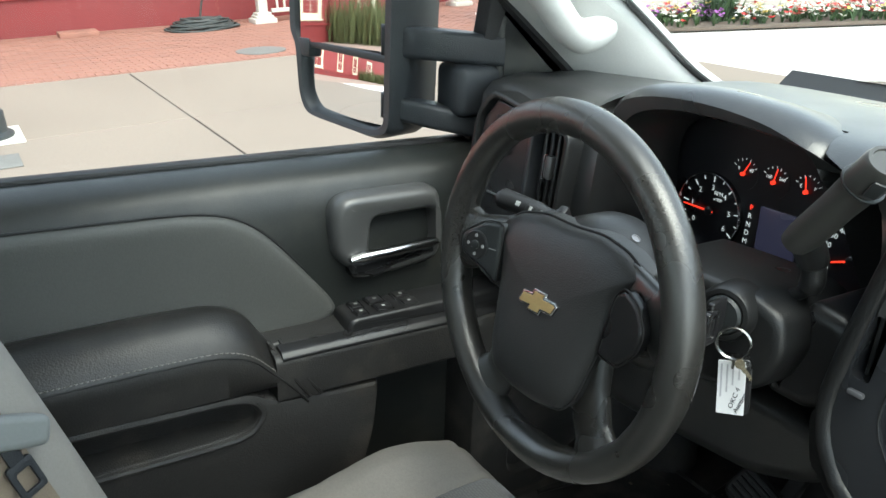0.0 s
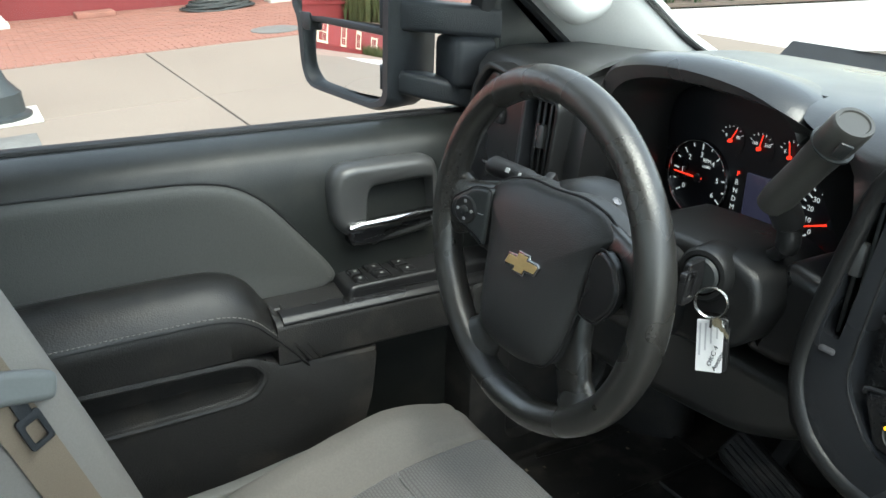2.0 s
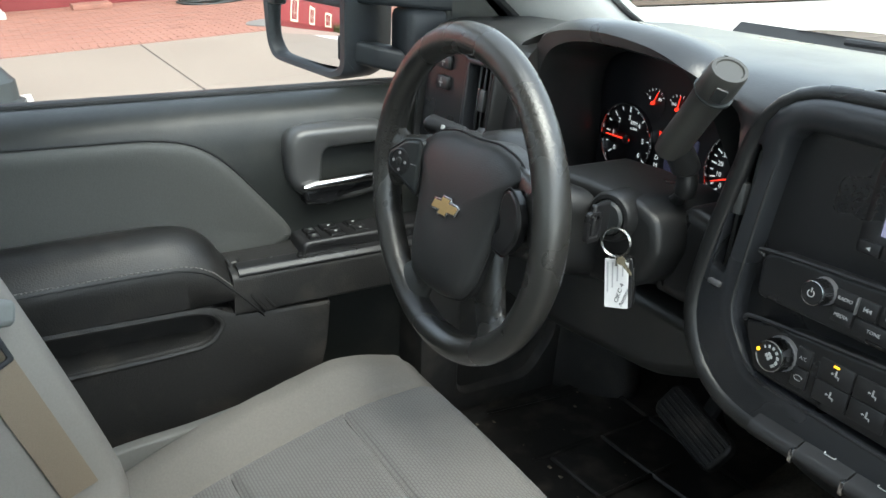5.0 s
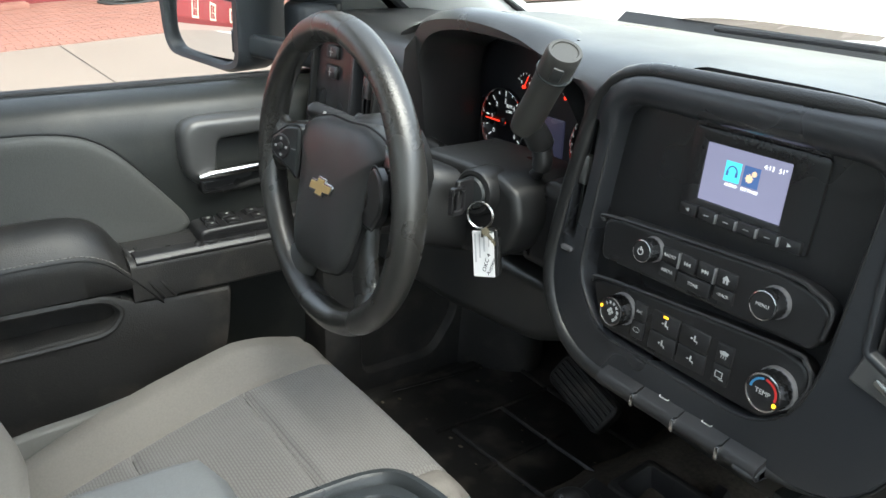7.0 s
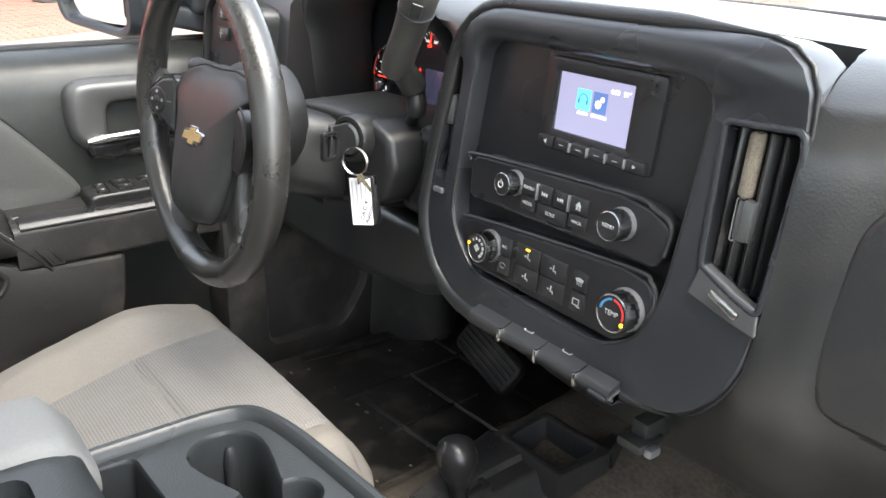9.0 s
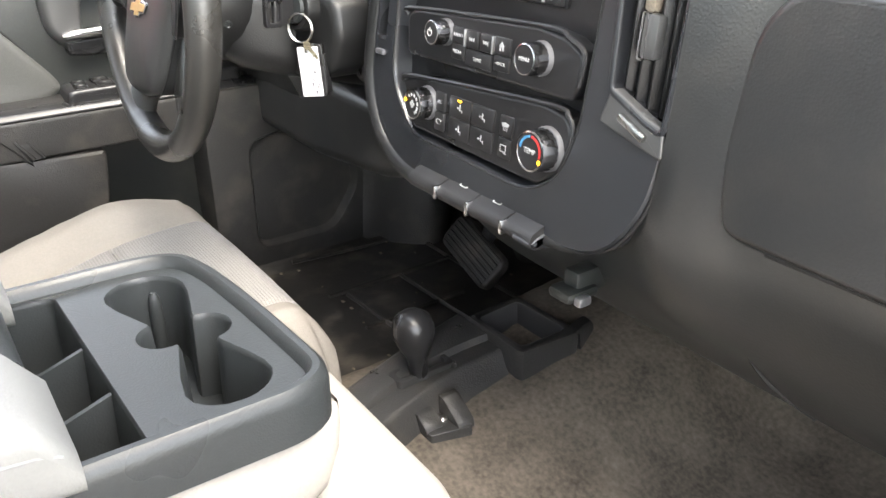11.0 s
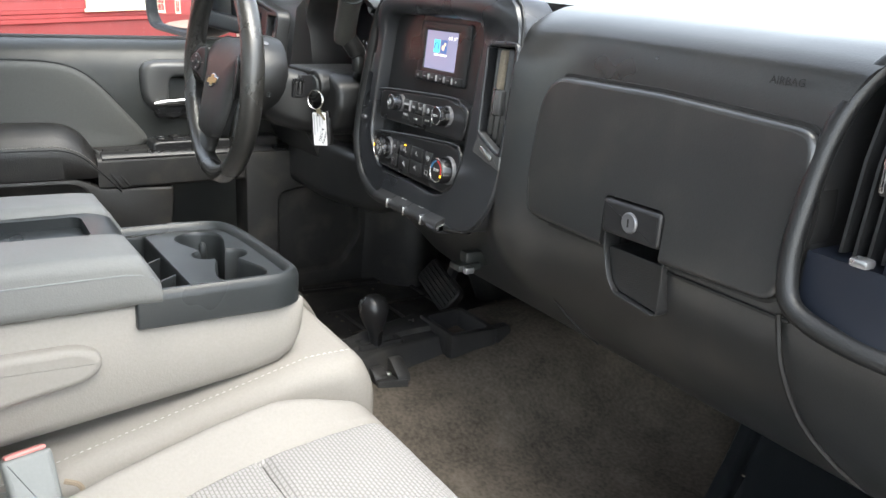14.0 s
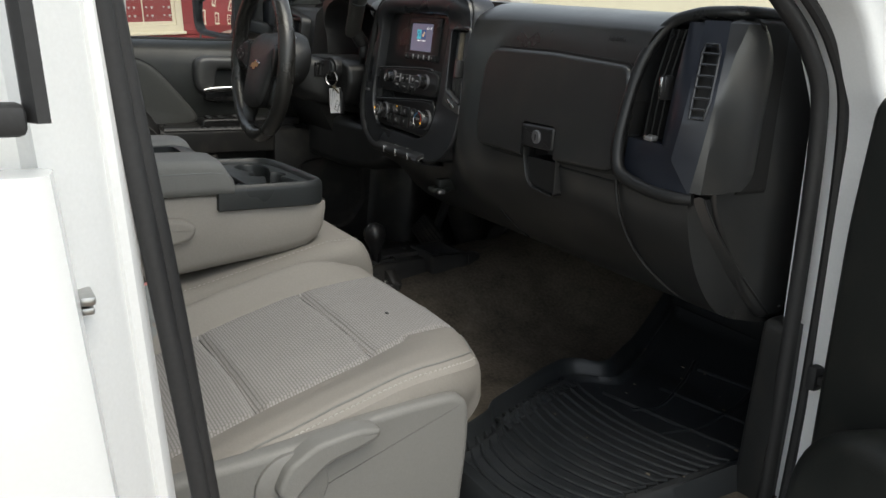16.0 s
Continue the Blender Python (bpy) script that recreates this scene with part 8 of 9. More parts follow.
# grip bars along the inner edge of the mat
for k in range(11):
    bm = B()
    y = 0.135 + 0.0215 * k
    x = along_y(y)
    box(bm, x + 0.030, x + 0.070, y, y + 0.011, 0.844, 0.851, 0.002)
    part("grip_bar", bm, MAT, pm)
dm, df = liner("floor_mat", -0.80, -0.285, 0.0, 0.80, "dirty black rubber driver floor mat", MATD, 0)
for a, b in (((0.42, 0.40), (0.93, 0.42)), ((0.40, 0.55), (0.93, 0.56)), ((0.10, 0.36), (0.12, 0.80)), ((0.40, 0.36), (0.38, 0.80)), ((0.66, 0.36), (0.64, 0.62)), ((0.16, 0.70), (0.93, 0.70))):
    bm = B()
    tube(bm, [df(a[0] + (b[0] - a[0]) * t / 12, a[1] + (b[1] - a[1]) * t / 12) + Vector((0, 0, 0.001)) for t in range(13)], 0.005, 6)
    part("rib", bm, MATD, dm)
random.seed(4)
bm = B()
for k in range(70):
    p = df(random.uniform(0.1, 0.95), random.uniform(0.2, 0.9)) if k % 3 else pf(random.uniform(0.05, 0.9), random.uniform(0.3, 0.8))
    r = random.uniform(0.0012, 0.004)
    box(bm, p.x - r, p.x + r, p.y - r * 0.7, p.y + r * 0.7, p.z + 0.002, p.z + 0.002 + r * 0.6, r * 0.2, 1)
solo("floor_crumbs", bm, FOAM, (0, 0.3, 0.86), "scattered dirt crumbs on the floor mats", "dirt", kind="stuff")

# driver footwell walls: a kick panel with a pressed field, and the wheel arch swelling in ahead of it
bm = B()
pierced(bm, soften([(0.16, 0.80), (0.16, 1.20), (0.92, 1.20), (0.92, 0.80)], 0.02), soften([(0.235, 0.885), (0.235, 1.10), (0.435, 1.13), (0.460, 0.97), (0.40, 0.885)], 0.03), "x", -0.88, -0.775, -0.790, 0.006)
part("driver_kick_panel", bm, SCUFF, truck, "scuffed black kick panel, dusty")
bm = B()
sheet(bm, lambda u, w: Vector((-0.775 + 0.105 * math.sin(math.pi * min(1.0, u * 1.25)) ** 1.4 * (1 - 0.35 * w), 0.46 + 0.30 * u + 0.02 * w, 0.82 + 0.40 * w)) + Vector((0.004 * noise.noise((u * 5, w * 4, 1)), 0, 0)), 30, 20)
part("wheel_arch", bm, SCUFF, truck, "", 60)
bm = B()
tube(bm, glide([(-0.45, 0.66, 0.90), (-0.45, 0.62, 1.00), (-0.44, 0.60, 1.12)], 6), 0.05, 14)
part("column_boot", bm, SCUFF, truck)
bm = B()
prism(bm, soften([(-0.88, 1.125), (-0.88, 1.20), (-0.62, 1.26), (-0.26, 1.26), (-0.235, 1.235), (-0.25, 1.190), (-0.34, 1.150), (-0.56, 1.125)], 0.03), "y", 0.36, 0.268, 0.02)
part("driver_knee_panel", bm, DASH, dash)

# ---- outside ----
CONC = mat("concrete", (0.235, 0.188, 0.152), 0.85, vary=0.10, big=0.6, fine=40, bump=0.3, dust=0.10)
# Sunlit brightness of the open ground is put into this base colour.
PAVE = mat("sunlit_tone_paving", (0.60, 0.58, 0.54), 0.85, vary=0.06, big=0.4, fine=40)
PLATEIRON = mat("worn_iron", (0.16, 0.155, 0.145), 0.7, vary=0.25, fine=40, bump=0.3, dust=0.1)
BRICK = mat("brick", (0.27, 0.125, 0.092), 0.85, vary=0.30, big=3.1, fine=60, bump=0.5, dust=0.10)
MORTAR = mat("mortar", (0.32, 0.23, 0.19), 0.9, vary=0.15)
REDW = mat("red_siding", (0.26, 0.034, 0.034), 0.6, vary=0.10, big=0.8, fine=20)
REDD = mat("red_plinth", (0.20, 0.027, 0.027), 0.6, vary=0.12, big=0.8, fine=20)
CREAM = mat("cream_paint", (0.70, 0.64, 0.48), 0.55, vary=0.05)
WHITEP = mat("weathered_white", (0.55, 0.52, 0.46), 0.6, vary=0.10, dust=0.2)
CURT = mat("curtain", (0.62, 0.62, 0.56), 0.9, vary=0.08)
IRON = mat("cast_iron", (0.035, 0.04, 0.042), 0.5, vary=0.2, bump=0.3, fine=120)
HOSE = mat("rubber_hose", (0.03, 0.034, 0.033), 0.55, vary=0.2, dust=0.15)
STONE = mat("pale_stone", (0.55, 0.50, 0.43), 0.85, vary=0.2, big=2, fine=30, bump=0.5)
LEAF = mat("leaves", (0.055, 0.10, 0.035), 0.7, vary=0.4, big=3, fine=20)
BLADE = mat("grass_blades", (0.11, 0.12, 0.045), 0.8, vary=0.4, big=2, fine=20)
BARK = mat("bark", (0.12, 0.09, 0.07), 0.9, vary=0.3, bump=0.6, fine=60)
PETALR = mat("red_petals", (0.50, 0.03, 0.03), 0.7, vary=0.3)
PETALW = mat("white_petals", (0.72, 0.70, 0.64), 0.7, vary=0.1)
PETALY = mat("yellow_petals", (0.55, 0.42, 0.10), 0.7, vary=0.3)
PETALP = mat("purple_petals", (0.28, 0.08, 0.30), 0.7, vary=0.3)
YELLOW = mat("yellow_sign", (0.75, 0.60, 0.02), 0.5, vary=0.04)
SLATG = mat("pale_slats", (0.55, 0.60, 0.48), 0.6, vary=0.08)
DARKB = mat("dark_boards", (0.10, 0.085, 0.08), 0.7, vary=0.2)
ROOFING = mat("roof_shingle", (0.10, 0.10, 0.11), 0.85, vary=0.25)

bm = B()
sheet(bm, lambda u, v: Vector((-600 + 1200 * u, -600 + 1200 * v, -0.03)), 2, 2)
solo("ground", bm, PAVE, (0, 0, -0.03), "concrete ground with sunlit brightness in its colour", "ground", kind="structure", level=True)

# concrete slabs beside the truck
apron = thing("pavement", (-6, 0, 0), "pale concrete slabs with straight joints", "pavement", kind="structure", level=True)
random.seed(3)
XJ = [-10.94, -7.89, -4.8, -1.75, 1.3, 4.35]
YJ = [-13.8, -10.75, -7.7, -4.65, -1.6, 1.43, 4.5, 7.55]
for a, b in zip(XJ, XJ[1:]):
    for c, d in zip(YJ, YJ[1:]):
        bm = B()
        box(bm, a + 0.008, b - 0.008, c + 0.008, d - 0.008, -0.06, random.uniform(-0.002, 0.002), 0.006, 1)
        part("slab", bm, CONC, apron)
bm = B()
box(bm, XJ[0], XJ[-1], YJ[0], YJ[-1], -0.04, -0.012, 0)
part("joint_fill", bm, SEAL, apron)

# lamp post
lamp = thing("street_lamp", (-8.15, -0.42, 0), "dark cast-iron lamp post on a fluted base", "street lamp", level=True)
bm = B()
lathe(bm, [(0.30, 0.0), (0.30, 0.05), (0.25, 0.07), (0.245, 0.24), (0.21, 0.28), (0.15, 0.36), (0.12, 0.46), (0.11, 0.50), (0.08, 0.55), (0.06, 1.2), (0.05, 3.4)], Matrix.Translation((-8.15, -0.42, 0)), 16)
part("post", bm, IRON, lamp)
bm = B()
lathe(bm, [(0.05, 3.4), (0.16, 3.5), (0.18, 3.9), (0.06, 4.05), (0.02, 4.2)], Matrix.Translation((-8.15, -0.42, 0)), 12)
part("lantern", bm, CREAM, lamp)
bm = B()
box(bm, -8.15 - 0.36, -8.15 + 0.36, -0.78, -0.06, 0.0, 0.02, 0.006)
part("footing", bm, WHITEP, lamp)
bm = B()
box(bm, -7.4, -6.95, -0.46, -0.16, 0.002, 0.010, 0.003)
solo("cover_plate", bm, PLATEIRON, (-7.2, -0.3, 0), "flat metal cover plate set in the concrete", "cover plate", level=True)
bm = B()
lathe(bm, [(0.36, 0.0), (0.36, 0.012), (0.32, 0.016)], Matrix.Translation((-11.55, 3.40, 0.015)), 28)
solo("manhole_cover", bm, PLATEIRON, (-11.55, 3.4, 0.015), "round grey manhole cover in the brick paving", "manhole cover", level=True)

# brick paving
brick_bed = thing("brick_paving", (-13.4, 0, 0), "red brick paving with a soldier-course edge", "pavement", kind="structure", level=True)
bm = B()
box(bm, -15.86, -10.94, -30, 14, -0.05, 0.002, 0)
part("bed", bm, MORTAR, brick_bed)
me_h = bpy.data.meshes.new("brick")
bm = B()
box(bm, -0.108, 0.108, -0.0465, 0.0465, -0.03, 0.0, 0.006, 1)
bm.to_mesh(me_h)
bm.free()
me_h.materials.append(BRICK)
random.seed(8)
rest = B()


def lay(x, y, turn, near):
    z = 0.014 + random.uniform(-0.003, 0.003)
    if near:
        ob = new("brick", me_h)
        ob.parent = brick_bed
        ob.matrix_basis = Matrix.Translation(-BASE[brick_bed]) @ pose(x, y, z, random.uniform(-1, 1), random.uniform(-1, 1), turn + random.uniform(-1.5, 1.5))
    else:
        q = pose(x, y, z, 0, 0, turn + random.uniform(-1.2, 1.2))
        vs = [rest.verts.new(q @ Vector(c)) for c in ((-0.106, -0.045, 0), (0.106, -0.045, 0), (0.106, 0.045, 0), (-0.106, 0.045, 0), (-0.108, -0.047, -0.02), (0.108, -0.047, -0.02), (0.108, 0.047, -0.02), (-0.108, 0.047, -0.02))]
        rest.faces.new(vs[:4])
        for i in range(4):
            rest.faces.new((vs[i], vs[(i + 1) % 4], vs[4 + (i + 1) % 4], vs[4 + i]))


y = -8.0
while y < 12.0:
    lay(-11.05, y, 0, -1.2 < y < 5.2)
    y += 0.101
i = 0
x = -11.215
while x > -15.8:
    y = -8.0 + (0.11 if i % 2 else 0)
    while y < 12.0:
        near = x > -12.0 and -0.8 < y < 4.8
        lay(x, y, 90, near)
        y += 0.224
    x -= 0.101
    i += 1
tagged(part("bricks", rest, BRICK, brick_bed), kind="stuff")

# red building
WX = -15.88
bldg = thing("red_building", (WX, 0, 0), "red painted clapboard building with cream windows", "building", level=True)
bm = B()
box(bm, WX - 6, WX, -34, 9.5, 0, 6.4, 0)
part("wall", bm, REDD, bldg)
k = 0
for z in [0.86 + 0.16 * q for q in range(35)]:
    bm = B()
    prism(bm, [(WX, z), (WX + 0.028, z), (WX + 0.008, z + 0.165), (WX, z + 0.165)], "y", -34, 9.5)
    part("board", bm, REDW, bldg)
for z0, z1, o in ((0.0, 0.62, 0.05), (0.62, 0.70, 0.10), (0.78, 0.86, 0.06), (0.70, 0.78, 0.04)):
    bm = B()
    box(bm, WX, WX + o, -34, 9.5, z0, z1, 0.01, 1)
    part("plinth", bm, REDD if z0 < 0.6 else REDW, bldg)


def casement(y0, y1, z0, z1):
    w = B()
    frame_ring(w, [(y0 - 0.13, z0 - 0.08), (y1 + 0.13, z0 - 0.08), (y1 + 0.13, z1 + 0.14), (y0 - 0.13, z1 + 0.14)], [(y0, z0 + 0.05), (y1, z0 + 0.05), (y1, z1), (y0, z1)], "x", WX - 0.02, WX + 0.075, bev=0.01)
    win = part("window", w, CREAM, bldg, "cream window frame")
    w = B()
    box(w, WX, WX + 0.13, y0 - 0.17, y1 + 0.17, z0 - 0.13, z0 - 0.07, 0.012)
    part("sill", w, CREAM, win)
    w = B()
    frame_ring(w, [(y0, z0 + 0.05), (y1, z0 + 0.05), (y1, z1), (y0, z1)], [(y0 + 0.07, z0 + 0.13), (y1 - 0.07, z0 + 0.13), (y1 - 0.07, z1 - 0.07), (y0 + 0.07, z1 - 0.07)], "x", WX - 0.02, WX + 0.04, bev=0.008)
    box(w, WX + 0.005, WX + 0.038, y0, y1, (z0 + z1) / 2 - 0.03, (z0 + z1) / 2 + 0.03, 0.006)
    box(w, WX + 0.010, WX + 0.032, (y0 + y1) / 2 - 0.012, (y0 + y1) / 2 + 0.012, z0 + 0.1, z1, 0.004)
    part("sash", w, CREAM, win)
    w = B()
    sheet(w, lambda u, v: Vector((WX + 0.006 + 0.006 * math.sin(u * 70) + 0.004 * math.sin(u * 23), y0 + (y1 - y0) * u, z0 + (z1 - z0) * v)), 90, 1)
    part("curtain", w, CURT, win)
    w = B()
    sheet(w, lambda u, v: Vector((WX + 0.022, y0 + (y1 - y0) * u, z0 + (z1 - z0) * v)), 1, 1)
    part("pane", w, LENS, win)


for yc in (-30, -25.5, -21, -16.5, -12, -8.0, -4.6, -1.15, 2.75):
    casement(yc - 0.62, yc + 0.62, 0.92, 2.75)
for yc in (-27, -21, -15, -9, -3, 3):
    casement(yc - 0.5, yc + 0.5, 3.9, 5.4)
bm = B()
prism(bm, [(WX - 6.4, 6.3), (WX + 0.5, 6.3), (WX + 0.5, 6.45), (WX - 3, 8.6), (WX - 6.4, 6.45)], "y", -34.5, 10)
part("roof", bm, ROOFING, bldg)
# porch columns with moulded white bases
for cy in (-0.10, 4.62, 8.9):
    col = thing("porch_column", (-14.95, cy, 0), "white porch column on a moulded base", "column", "porch columns", level=True)
    bm = B()
    for s_, z0, z1 in ((0.21, 0.0, 0.10), (0.17, 0.10, 0.15), (0.14, 0.15, 0.20)):
        box(bm, -14.95 - s_, -14.95 + s_, cy - s_, cy + s_, z0, z1, 0.02)
    part("base", bm, WHITEP, col)
    bm = B()
    box(bm, -15.04, -14.86, cy - 0.09, cy + 0.09, 0.2, 3.1, 0.02)
    part("shaft", bm, WHITEP, col)
bm = B()
box(bm, -15.86, -14.6, -3.0, 9.4, 3.1, 3.35, 0.02)
solo("porch_roof", bm, WHITEP, (-15.2, 3, 3.1), "white porch roof beam on columns", "porch roof", level=True)
# hose coil and loose slab
random.seed(5)
bm = B()
pts = []
for q in range(560):
    a = 2 * math.pi * q / 40
    r = 0.62 - 0.020 * (q / 40) + 0.05 * math.sin(a * 0.37) + random.uniform(-0.006, 0.006)
    pts.append((-14.75 + 0.62 * r * math.cos(a), 3.45 + r * math.sin(a), 0.035 + 0.012 * (q // 40) + 0.02 * math.sin(a * 1.7 + q * 0.01)))
tube(bm, pts, 0.021, 7)
tube(bm, glide([(-14.9, 3.5, 0.15), (-15.2, 3.55, 0.22), (-15.6, 3.75, 0.6), (-15.75, 3.85, 1.1)], 8), 0.021, 7)
solo("garden_hose", bm, HOSE, (-14.75, 3.45, 0), "coiled dark rubber hose lying on the bricks", "hose", level=True)
bm = B()
box(bm, -15.55, -15.1, 1.15, 1.78, 0.01, 0.10, 0.01)
solo("paving_slab", bm, BRICK, (-15.3, 1.45, 0), "loose pinkish concrete slab by the wall", "slab", level=True)
# railing further along
rail = thing("porch_railing", (-14.9, 6.5, 0), "white balustrade between the porch columns", "railing", level=True)
bm = B()
box(bm, -14.98, -14.9, 4.8, 8.8, 0.95, 1.03, 0.01)
box(bm, -14.98, -14.9, 4.8, 8.8, 0.18, 0.25, 0.01)
part("rail", bm, WHITEP, rail)
for q in range(28):
    bm = B()
    box(bm, -14.96, -14.92, 4.9 + 0.14 * q, 4.94 + 0.14 * q, 0.24, 0.96, 0.006, 1)
    part("baluster", bm, WHITEP, rail)

# flower bed and pale wall ahead
FA, FB = Vector((-9.6, 8.5, 0)), Vector((-6.6, 14.5, 0))
fd = (FB - FA).normalized()
fn = Vector((-fd.y, fd.x, 0))
bed = thing("flower_bed", (-8, 11.5, 0), "long bed of mixed red, white and yellow flowers", "flower bed", kind="structure", level=True)
bm = B()
loft(bm, [[FA - fd * 2 + fn * 0.0, FA - fd * 2 + fn * 1.6, FB + fd * 9 + fn * 1.6, FB + fd * 9], [p + Vector((0, 0, 0.05)) for p in (FA - fd * 2, FA - fd * 2 + fn * 1.6, FB + fd * 9 + fn * 1.6, FB + fd * 9)]])
part("soil", bm, BARK, bed)
random.seed(12)
L_ = (FB - FA).length
leafs, pr, pw, py, pp = B(), B(), B(), B(), B()


def tuft(bm_, p, h, n, spread, wid):
    for _ in range(n):
        a = random.uniform(0, 2 * math.pi)
        d = Vector((math.cos(a), math.sin(a), 0))
        s_ = Vector((-d.y, d.x, 0)) * wid
        tip = p + d * random.uniform(0.3, 1) * spread + Vector((0, 0, h * random.uniform(0.5, 1)))
        mid_ = p + d * spread * 0.3 + Vector((0, 0, h * 0.5))
        bm_.faces.new([bm_.verts.new(q) for q in (p - s_, p + s_, mid_ + s_ * 0.8, tip, mid_ - s_ * 0.8)])


def bloom(bm_, p, r):
    for q in range(6):
        a = q * math.pi / 3 + random.random()
        d = Vector((math.cos(a), math.sin(a), random.uniform(-0.1, 0.8)))
        s_ = Vector((-math.sin(a), math.cos(a), 0)) * r * 0.5
        bm_.faces.new([bm_.verts.new(v) for v in (p, p + d * r * 0.6 + s_, p + d * r, p + d * r * 0.6 - s_)])


for q in range(900):
    t, w = random.uniform(-2, L_ + 9), random.uniform(0.08, 1.5)
    p = FA + fd * t + fn * w + Vector((0, 0, 0.05))
    h = random.uniform(0.10, 0.26)
    tuft(leafs, p, h, 7, h * 0.7, 0.018)
    for _ in range(random.randint(1, 4)):
        c = (pr, pr, pw, pw, py, pp)[min(5, int(abs(noise.noise((t * 0.9, w, 0))) * 9 + random.random() * 2.5)) % 6]
        bloom(c, p + Vector((random.uniform(-0.12, 0.12), random.uniform(-0.12, 0.12), h * random.uniform(0.7, 1.2))), random.uniform(0.035, 0.065))
for b_, m_, nm in ((leafs, LEAF, "flower_leaves"), (pr, PETALR, "red_flowers"), (pw, PETALW, "white_flowers"), (py, PETALY, "yellow_flowers"), (pp, PETALP, "purple_flowers")):
    tagged(part(nm, b_, m_, bed), kind="stuff")
bush = B()
random.seed(2)
c0 = FA + fd * 1.9 + fn * 0.8
for q in range(260):
    tuft(bush, c0 + Vector((random.uniform(-0.2, 0.2), random.uniform(-0.2, 0.2), 0.05)), random.uniform(0.3, 0.55), 2, 0.35, 0.02)
solo("round_shrub", bush, LEAF, c0, "blue-green spiky shrub in the flower bed", "shrub", level=True)

pale = thing("pale_building", (-12, 14, 0), "pale plastered building with a stone base behind the flowers", "building", level=True)
bm = B()
pa, pb = FA - fd * 1.6 + fn * 1.75, FB + fd * 30 + fn * 1.75
def slabw(o, z0, z1, th):
    a, b = pa + fn * o, pb + fn * o
    g = [Vector((*q.xy, z0)) for q in (a, b, b + fn * th, a + fn * th)]
    loft(bm, [g, [q + Vector((0, 0, z1 - z0)) for q in g]])
slabw(0.0, 0.0, 0.34, 0.5)
part("stone_base", bm, STONE, pale)
bm = B()
slabw(0.06, 0.34, 3.4, 0.4)
part("wall", bm, CREAM, pale)
for q in range(22):
    a = pa + fd * (q * 0.62)
    bm = B()
    g = [Vector((*p_.xy, 0.02)) for p_ in (a - fn * 0.02, a + fd * 0.58 - fn * 0.02, a + fd * 0.58 + fn * 0.05, a + fn * 0.05)]
    loft(bm, [g, [p_ + Vector((0, 0, 0.28)) for p_ in g]])
    part("stone", bm, STONE, pale)
pc = FA - fd * 0.9 + fn * 0.9
bm = B()
box(bm, pc.x - 0.24, pc.x + 0.24, pc.y - 0.24, pc.y + 0.24, 0.0, 3.2, 0.03)
box(bm, pc.x - 0.30, pc.x + 0.30, pc.y - 0.30, pc.y + 0.30, 0.0, 0.22, 0.03)
solo("gate_post", bm, WHITEP, (pc.x, pc.y, 0), "thick white post by the flower bed", "post", level=True)

# slatted fence and yellow sign further ahead
fence = thing("slatted_fence", (-16, 19, 0), "dark fence with panels of pale upright slats", "fence", level=True)
C0 = Vector((-24.0, 21.5, 0))
C1 = Vector((-6.0, 33.0, 0))
cd = (C1 - C0).normalized()
cn = Vector((cd.y, -cd.x, 0))
def fpanel(a, b, z0, z1, o, m_, nm):
    g = B()
    A_, B_ = C0 + cd * a + cn * o, C0 + cd * b + cn * o
    h_ = [Vector((*q.xy, z0)) for q in (A_, B_, B_ - cn * 0.06, A_ - cn * 0.06)]
    loft(g, [h_, [q + Vector((0, 0, z1 - z0)) for q in h_]])
    part(nm, g, m_, fence)
fpanel(-2, 30, 0, 3.2, 0.0, DARKB, "backing")
for s0 in (0.6, 6.2, 12.4, 18.5):
    for q in range(12):
        fpanel(s0 + 0.27 * q, s0 + 0.27 * q + 0.20, 0.2, 3.0, 0.07, SLATG, "slat")
ys = C0 + cd * 11.2 + cn * 0.6
bm = B()
g = [Vector((*q.xy, 0.9)) for q in (ys, ys + cd * 1.3, ys + cd * 1.3 - cn * 0.04, ys - cn * 0.04)]
loft(bm, [g, [q + Vector((0, 0, 1.9)) for q in g]])
sg = solo("yellow_sign", bm, YELLOW, ys, "plain yellow board in front of the fence", "sign", level=True)
for off in (0.15, 1.1):
    bm = B()
    p_ = ys + cd * off - cn * 0.06
    box(bm, p_.x - 0.04, p_.x + 0.04, p_.y - 0.04, p_.y + 0.04, -0.03, 1.2, 0.005)
    part("leg", bm, IRON, sg)


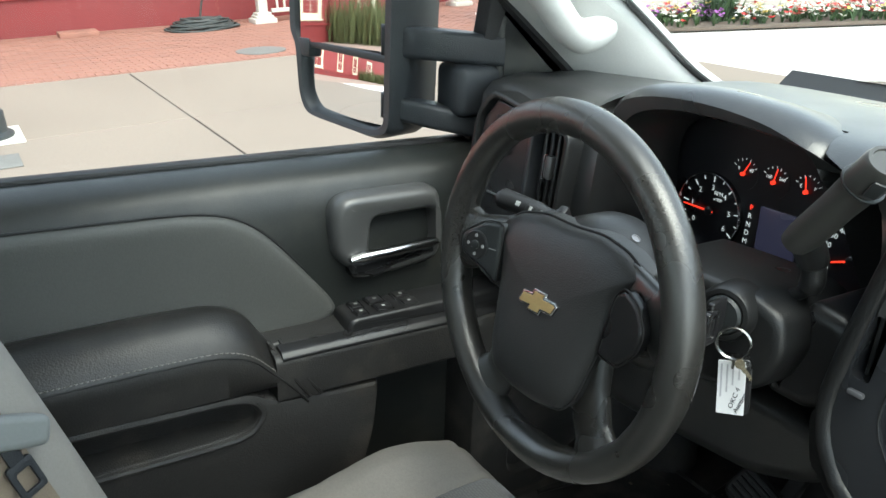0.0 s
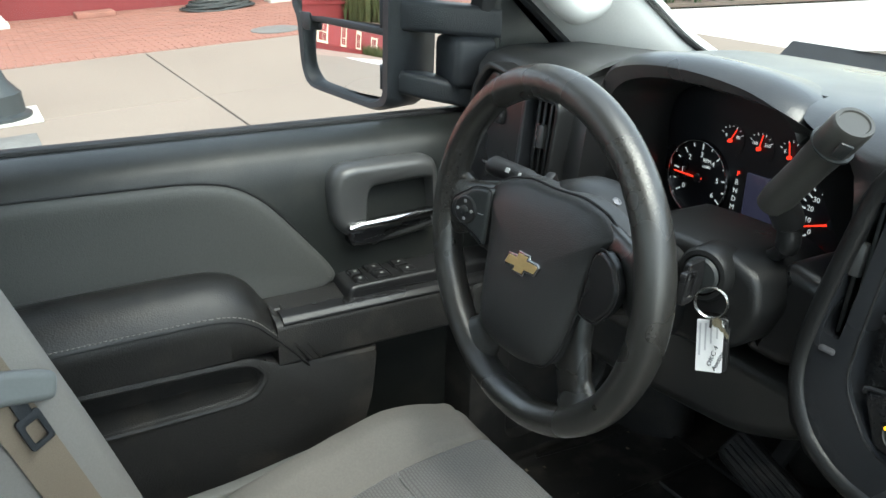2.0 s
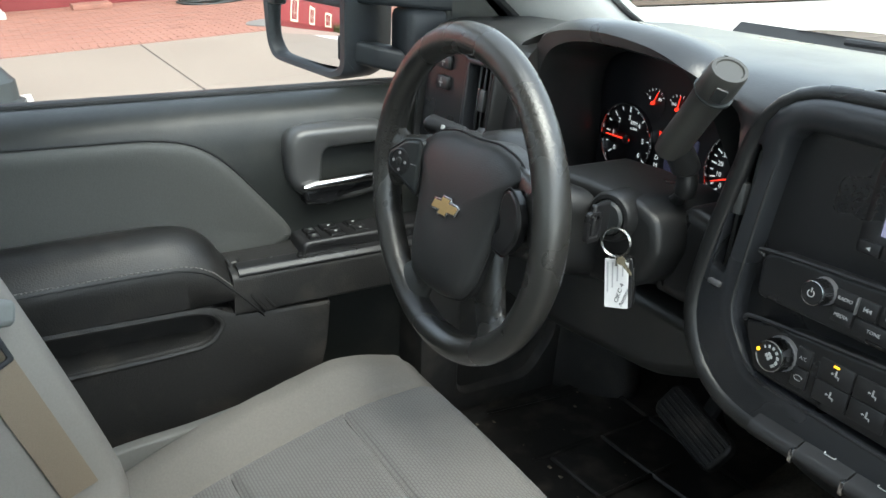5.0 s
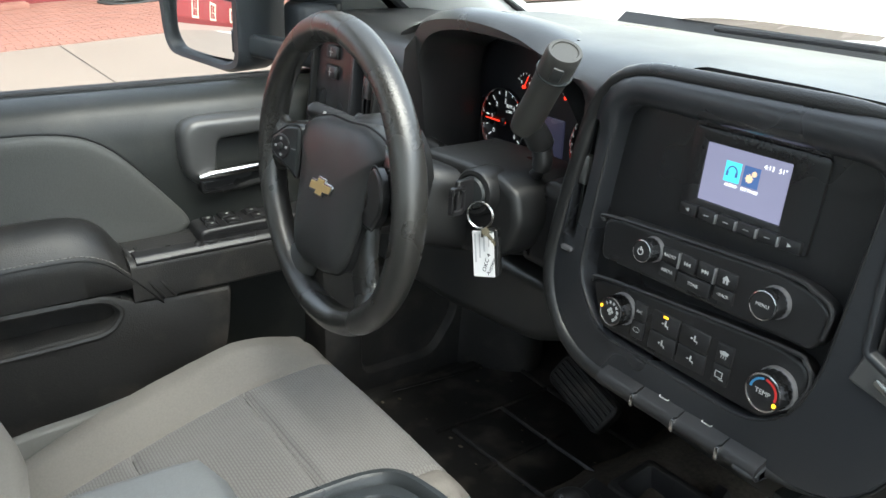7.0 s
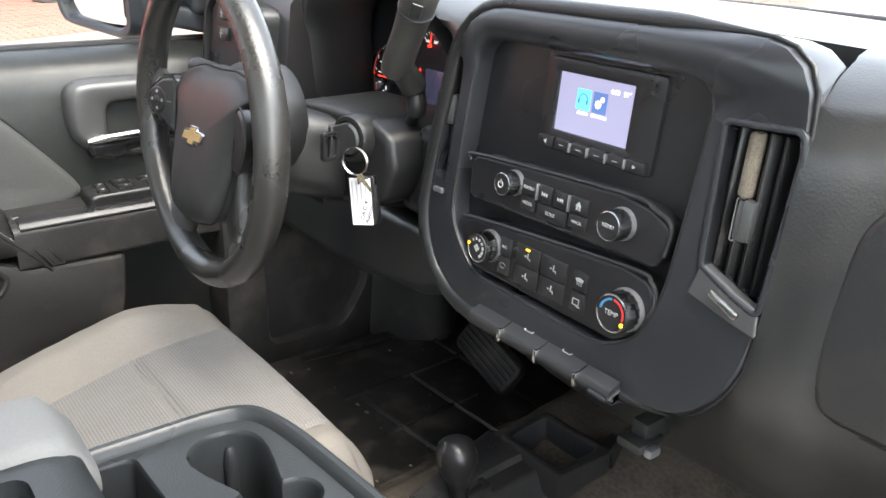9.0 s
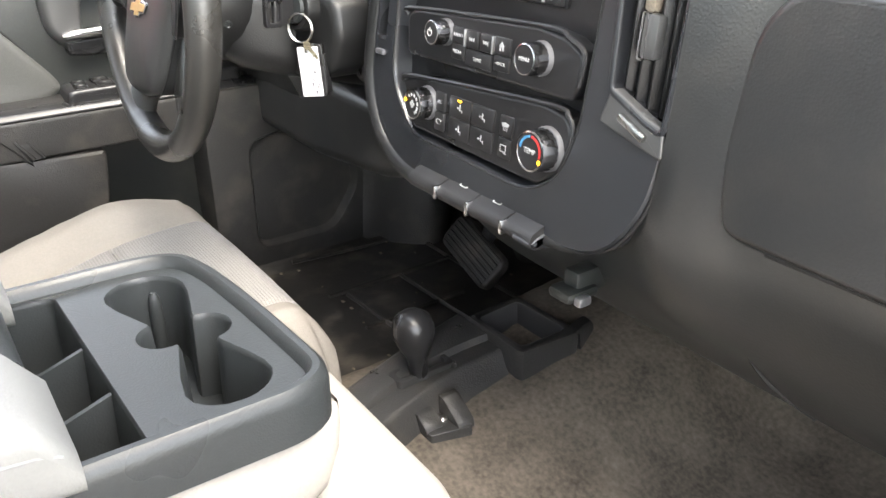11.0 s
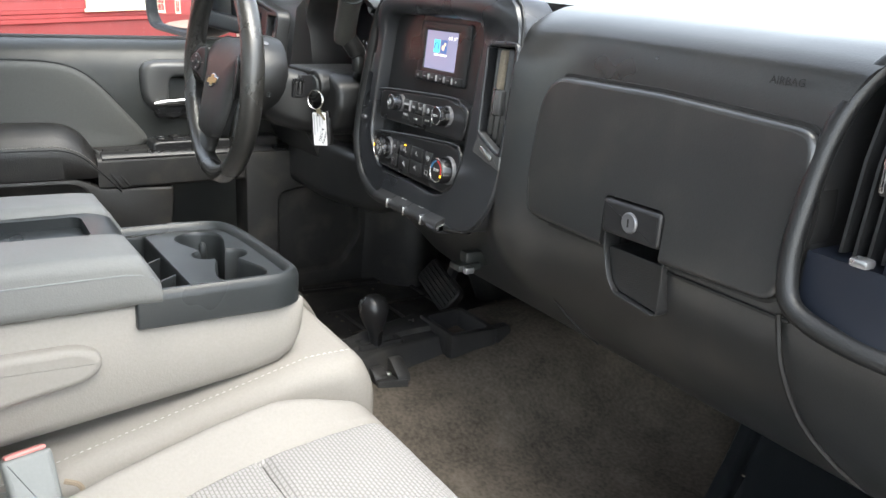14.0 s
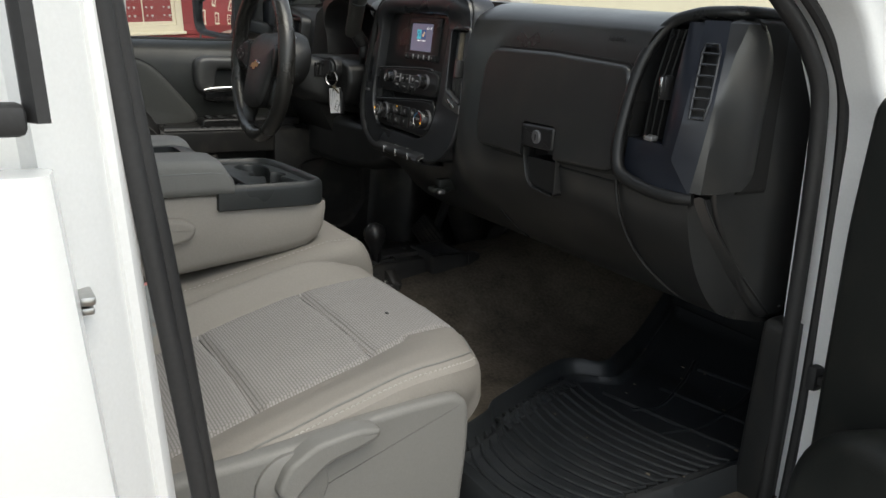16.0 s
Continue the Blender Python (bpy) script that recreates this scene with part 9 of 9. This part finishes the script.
# trees and tall grass behind, seen in the mirrors
def tree(x, y, h, seed, label="leafy street tree with a dark trunk"):
    random.seed(seed)
    t = thing("street_tree", (x, y, 0), label, "tree", "street trees", level=True)
    g = B()
    tube(g, glide([(x, y, -0.03), (x + 0.05, y, h * 0.25), (x - 0.05, y + 0.05, h * 0.5), (x, y, h * 0.8)], 4), [0.16 - 0.009 * q for q in range(13)], 8)
    for q in range(7):
        a = q * 2.4
        z = h * (0.32 + 0.07 * q)
        tube(g, [Vector((x, y, z)), Vector((x + 0.7 * math.cos(a), y + 0.7 * math.sin(a), z + 0.5)), Vector((x + 1.5 * math.cos(a), y + 1.5 * math.sin(a), z + 0.9))], [0.06, 0.04, 0.015], 6)
    part("trunk", g, BARK, t)
    g = B()
    for q in range(2600):
        u = Vector((random.gauss(0, 1), random.gauss(0, 1), random.gauss(0, 1))).normalized() * random.random() ** 0.4
        p = Vector((x, y, h * 0.68)) + Vector((u.x * h * 0.34, u.y * h * 0.34, u.z * h * 0.36))
        if noise.noise(p * 0.9) < -0.12:
            continue
        s = random.uniform(0.06, 0.14)
        n1 = Vector((random.uniform(-1, 1), random.uniform(-1, 1), random.uniform(-1, 1))).normalized()
        n2 = n1.orthogonal().normalized()
        g.faces.new([g.verts.new(p + k_) for k_ in (-n1 * s, n2 * s * 0.5, n1 * s, -n2 * s * 0.5)])
    part("crown", g, LEAF, t)


tree(-11.5, -31, 6.0, 1)
tree(-6.5, -34, 7.5, 2)
tree(-17.0, -40, 8.0, 3)
tree(-1.0, -38, 7.0, 4)
random.seed(21)
bm = B()
for q in range(2600):
    p = Vector((random.uniform(-17, 4), random.uniform(-29.5, -26.5), 0.0))
    tuft(bm, p, random.uniform(1.0, 2.3), 3, 0.35, 0.03)
solo("tall_grass", bm, BLADE, (-8, -28, 0), "dense bank of tall ornamental grass", "grass", kind="stuff", level=True)
red2 = thing("red_cottage", (-6, -48, 0), "small red gabled house in the distance", "house", level=True)
bm = B()
box(bm, -12, -2, -56, -48, 0, 4.2, 0)
part("wall", bm, REDW, red2)
bm = B()
prism(bm, [(-12.6, 4.1), (-1.4, 4.1), (-7, 7.4)], "y", -56.4, -47.6)
part("roof", bm, ROOFING, red2)
for x in (-10.2, -7.0, -3.8):
    bm = B()
    box(bm, x - 0.5, x + 0.5, -47.98, -47.9, 1.0, 2.8, 0.02)
    part("window", bm, CREAM, red2)
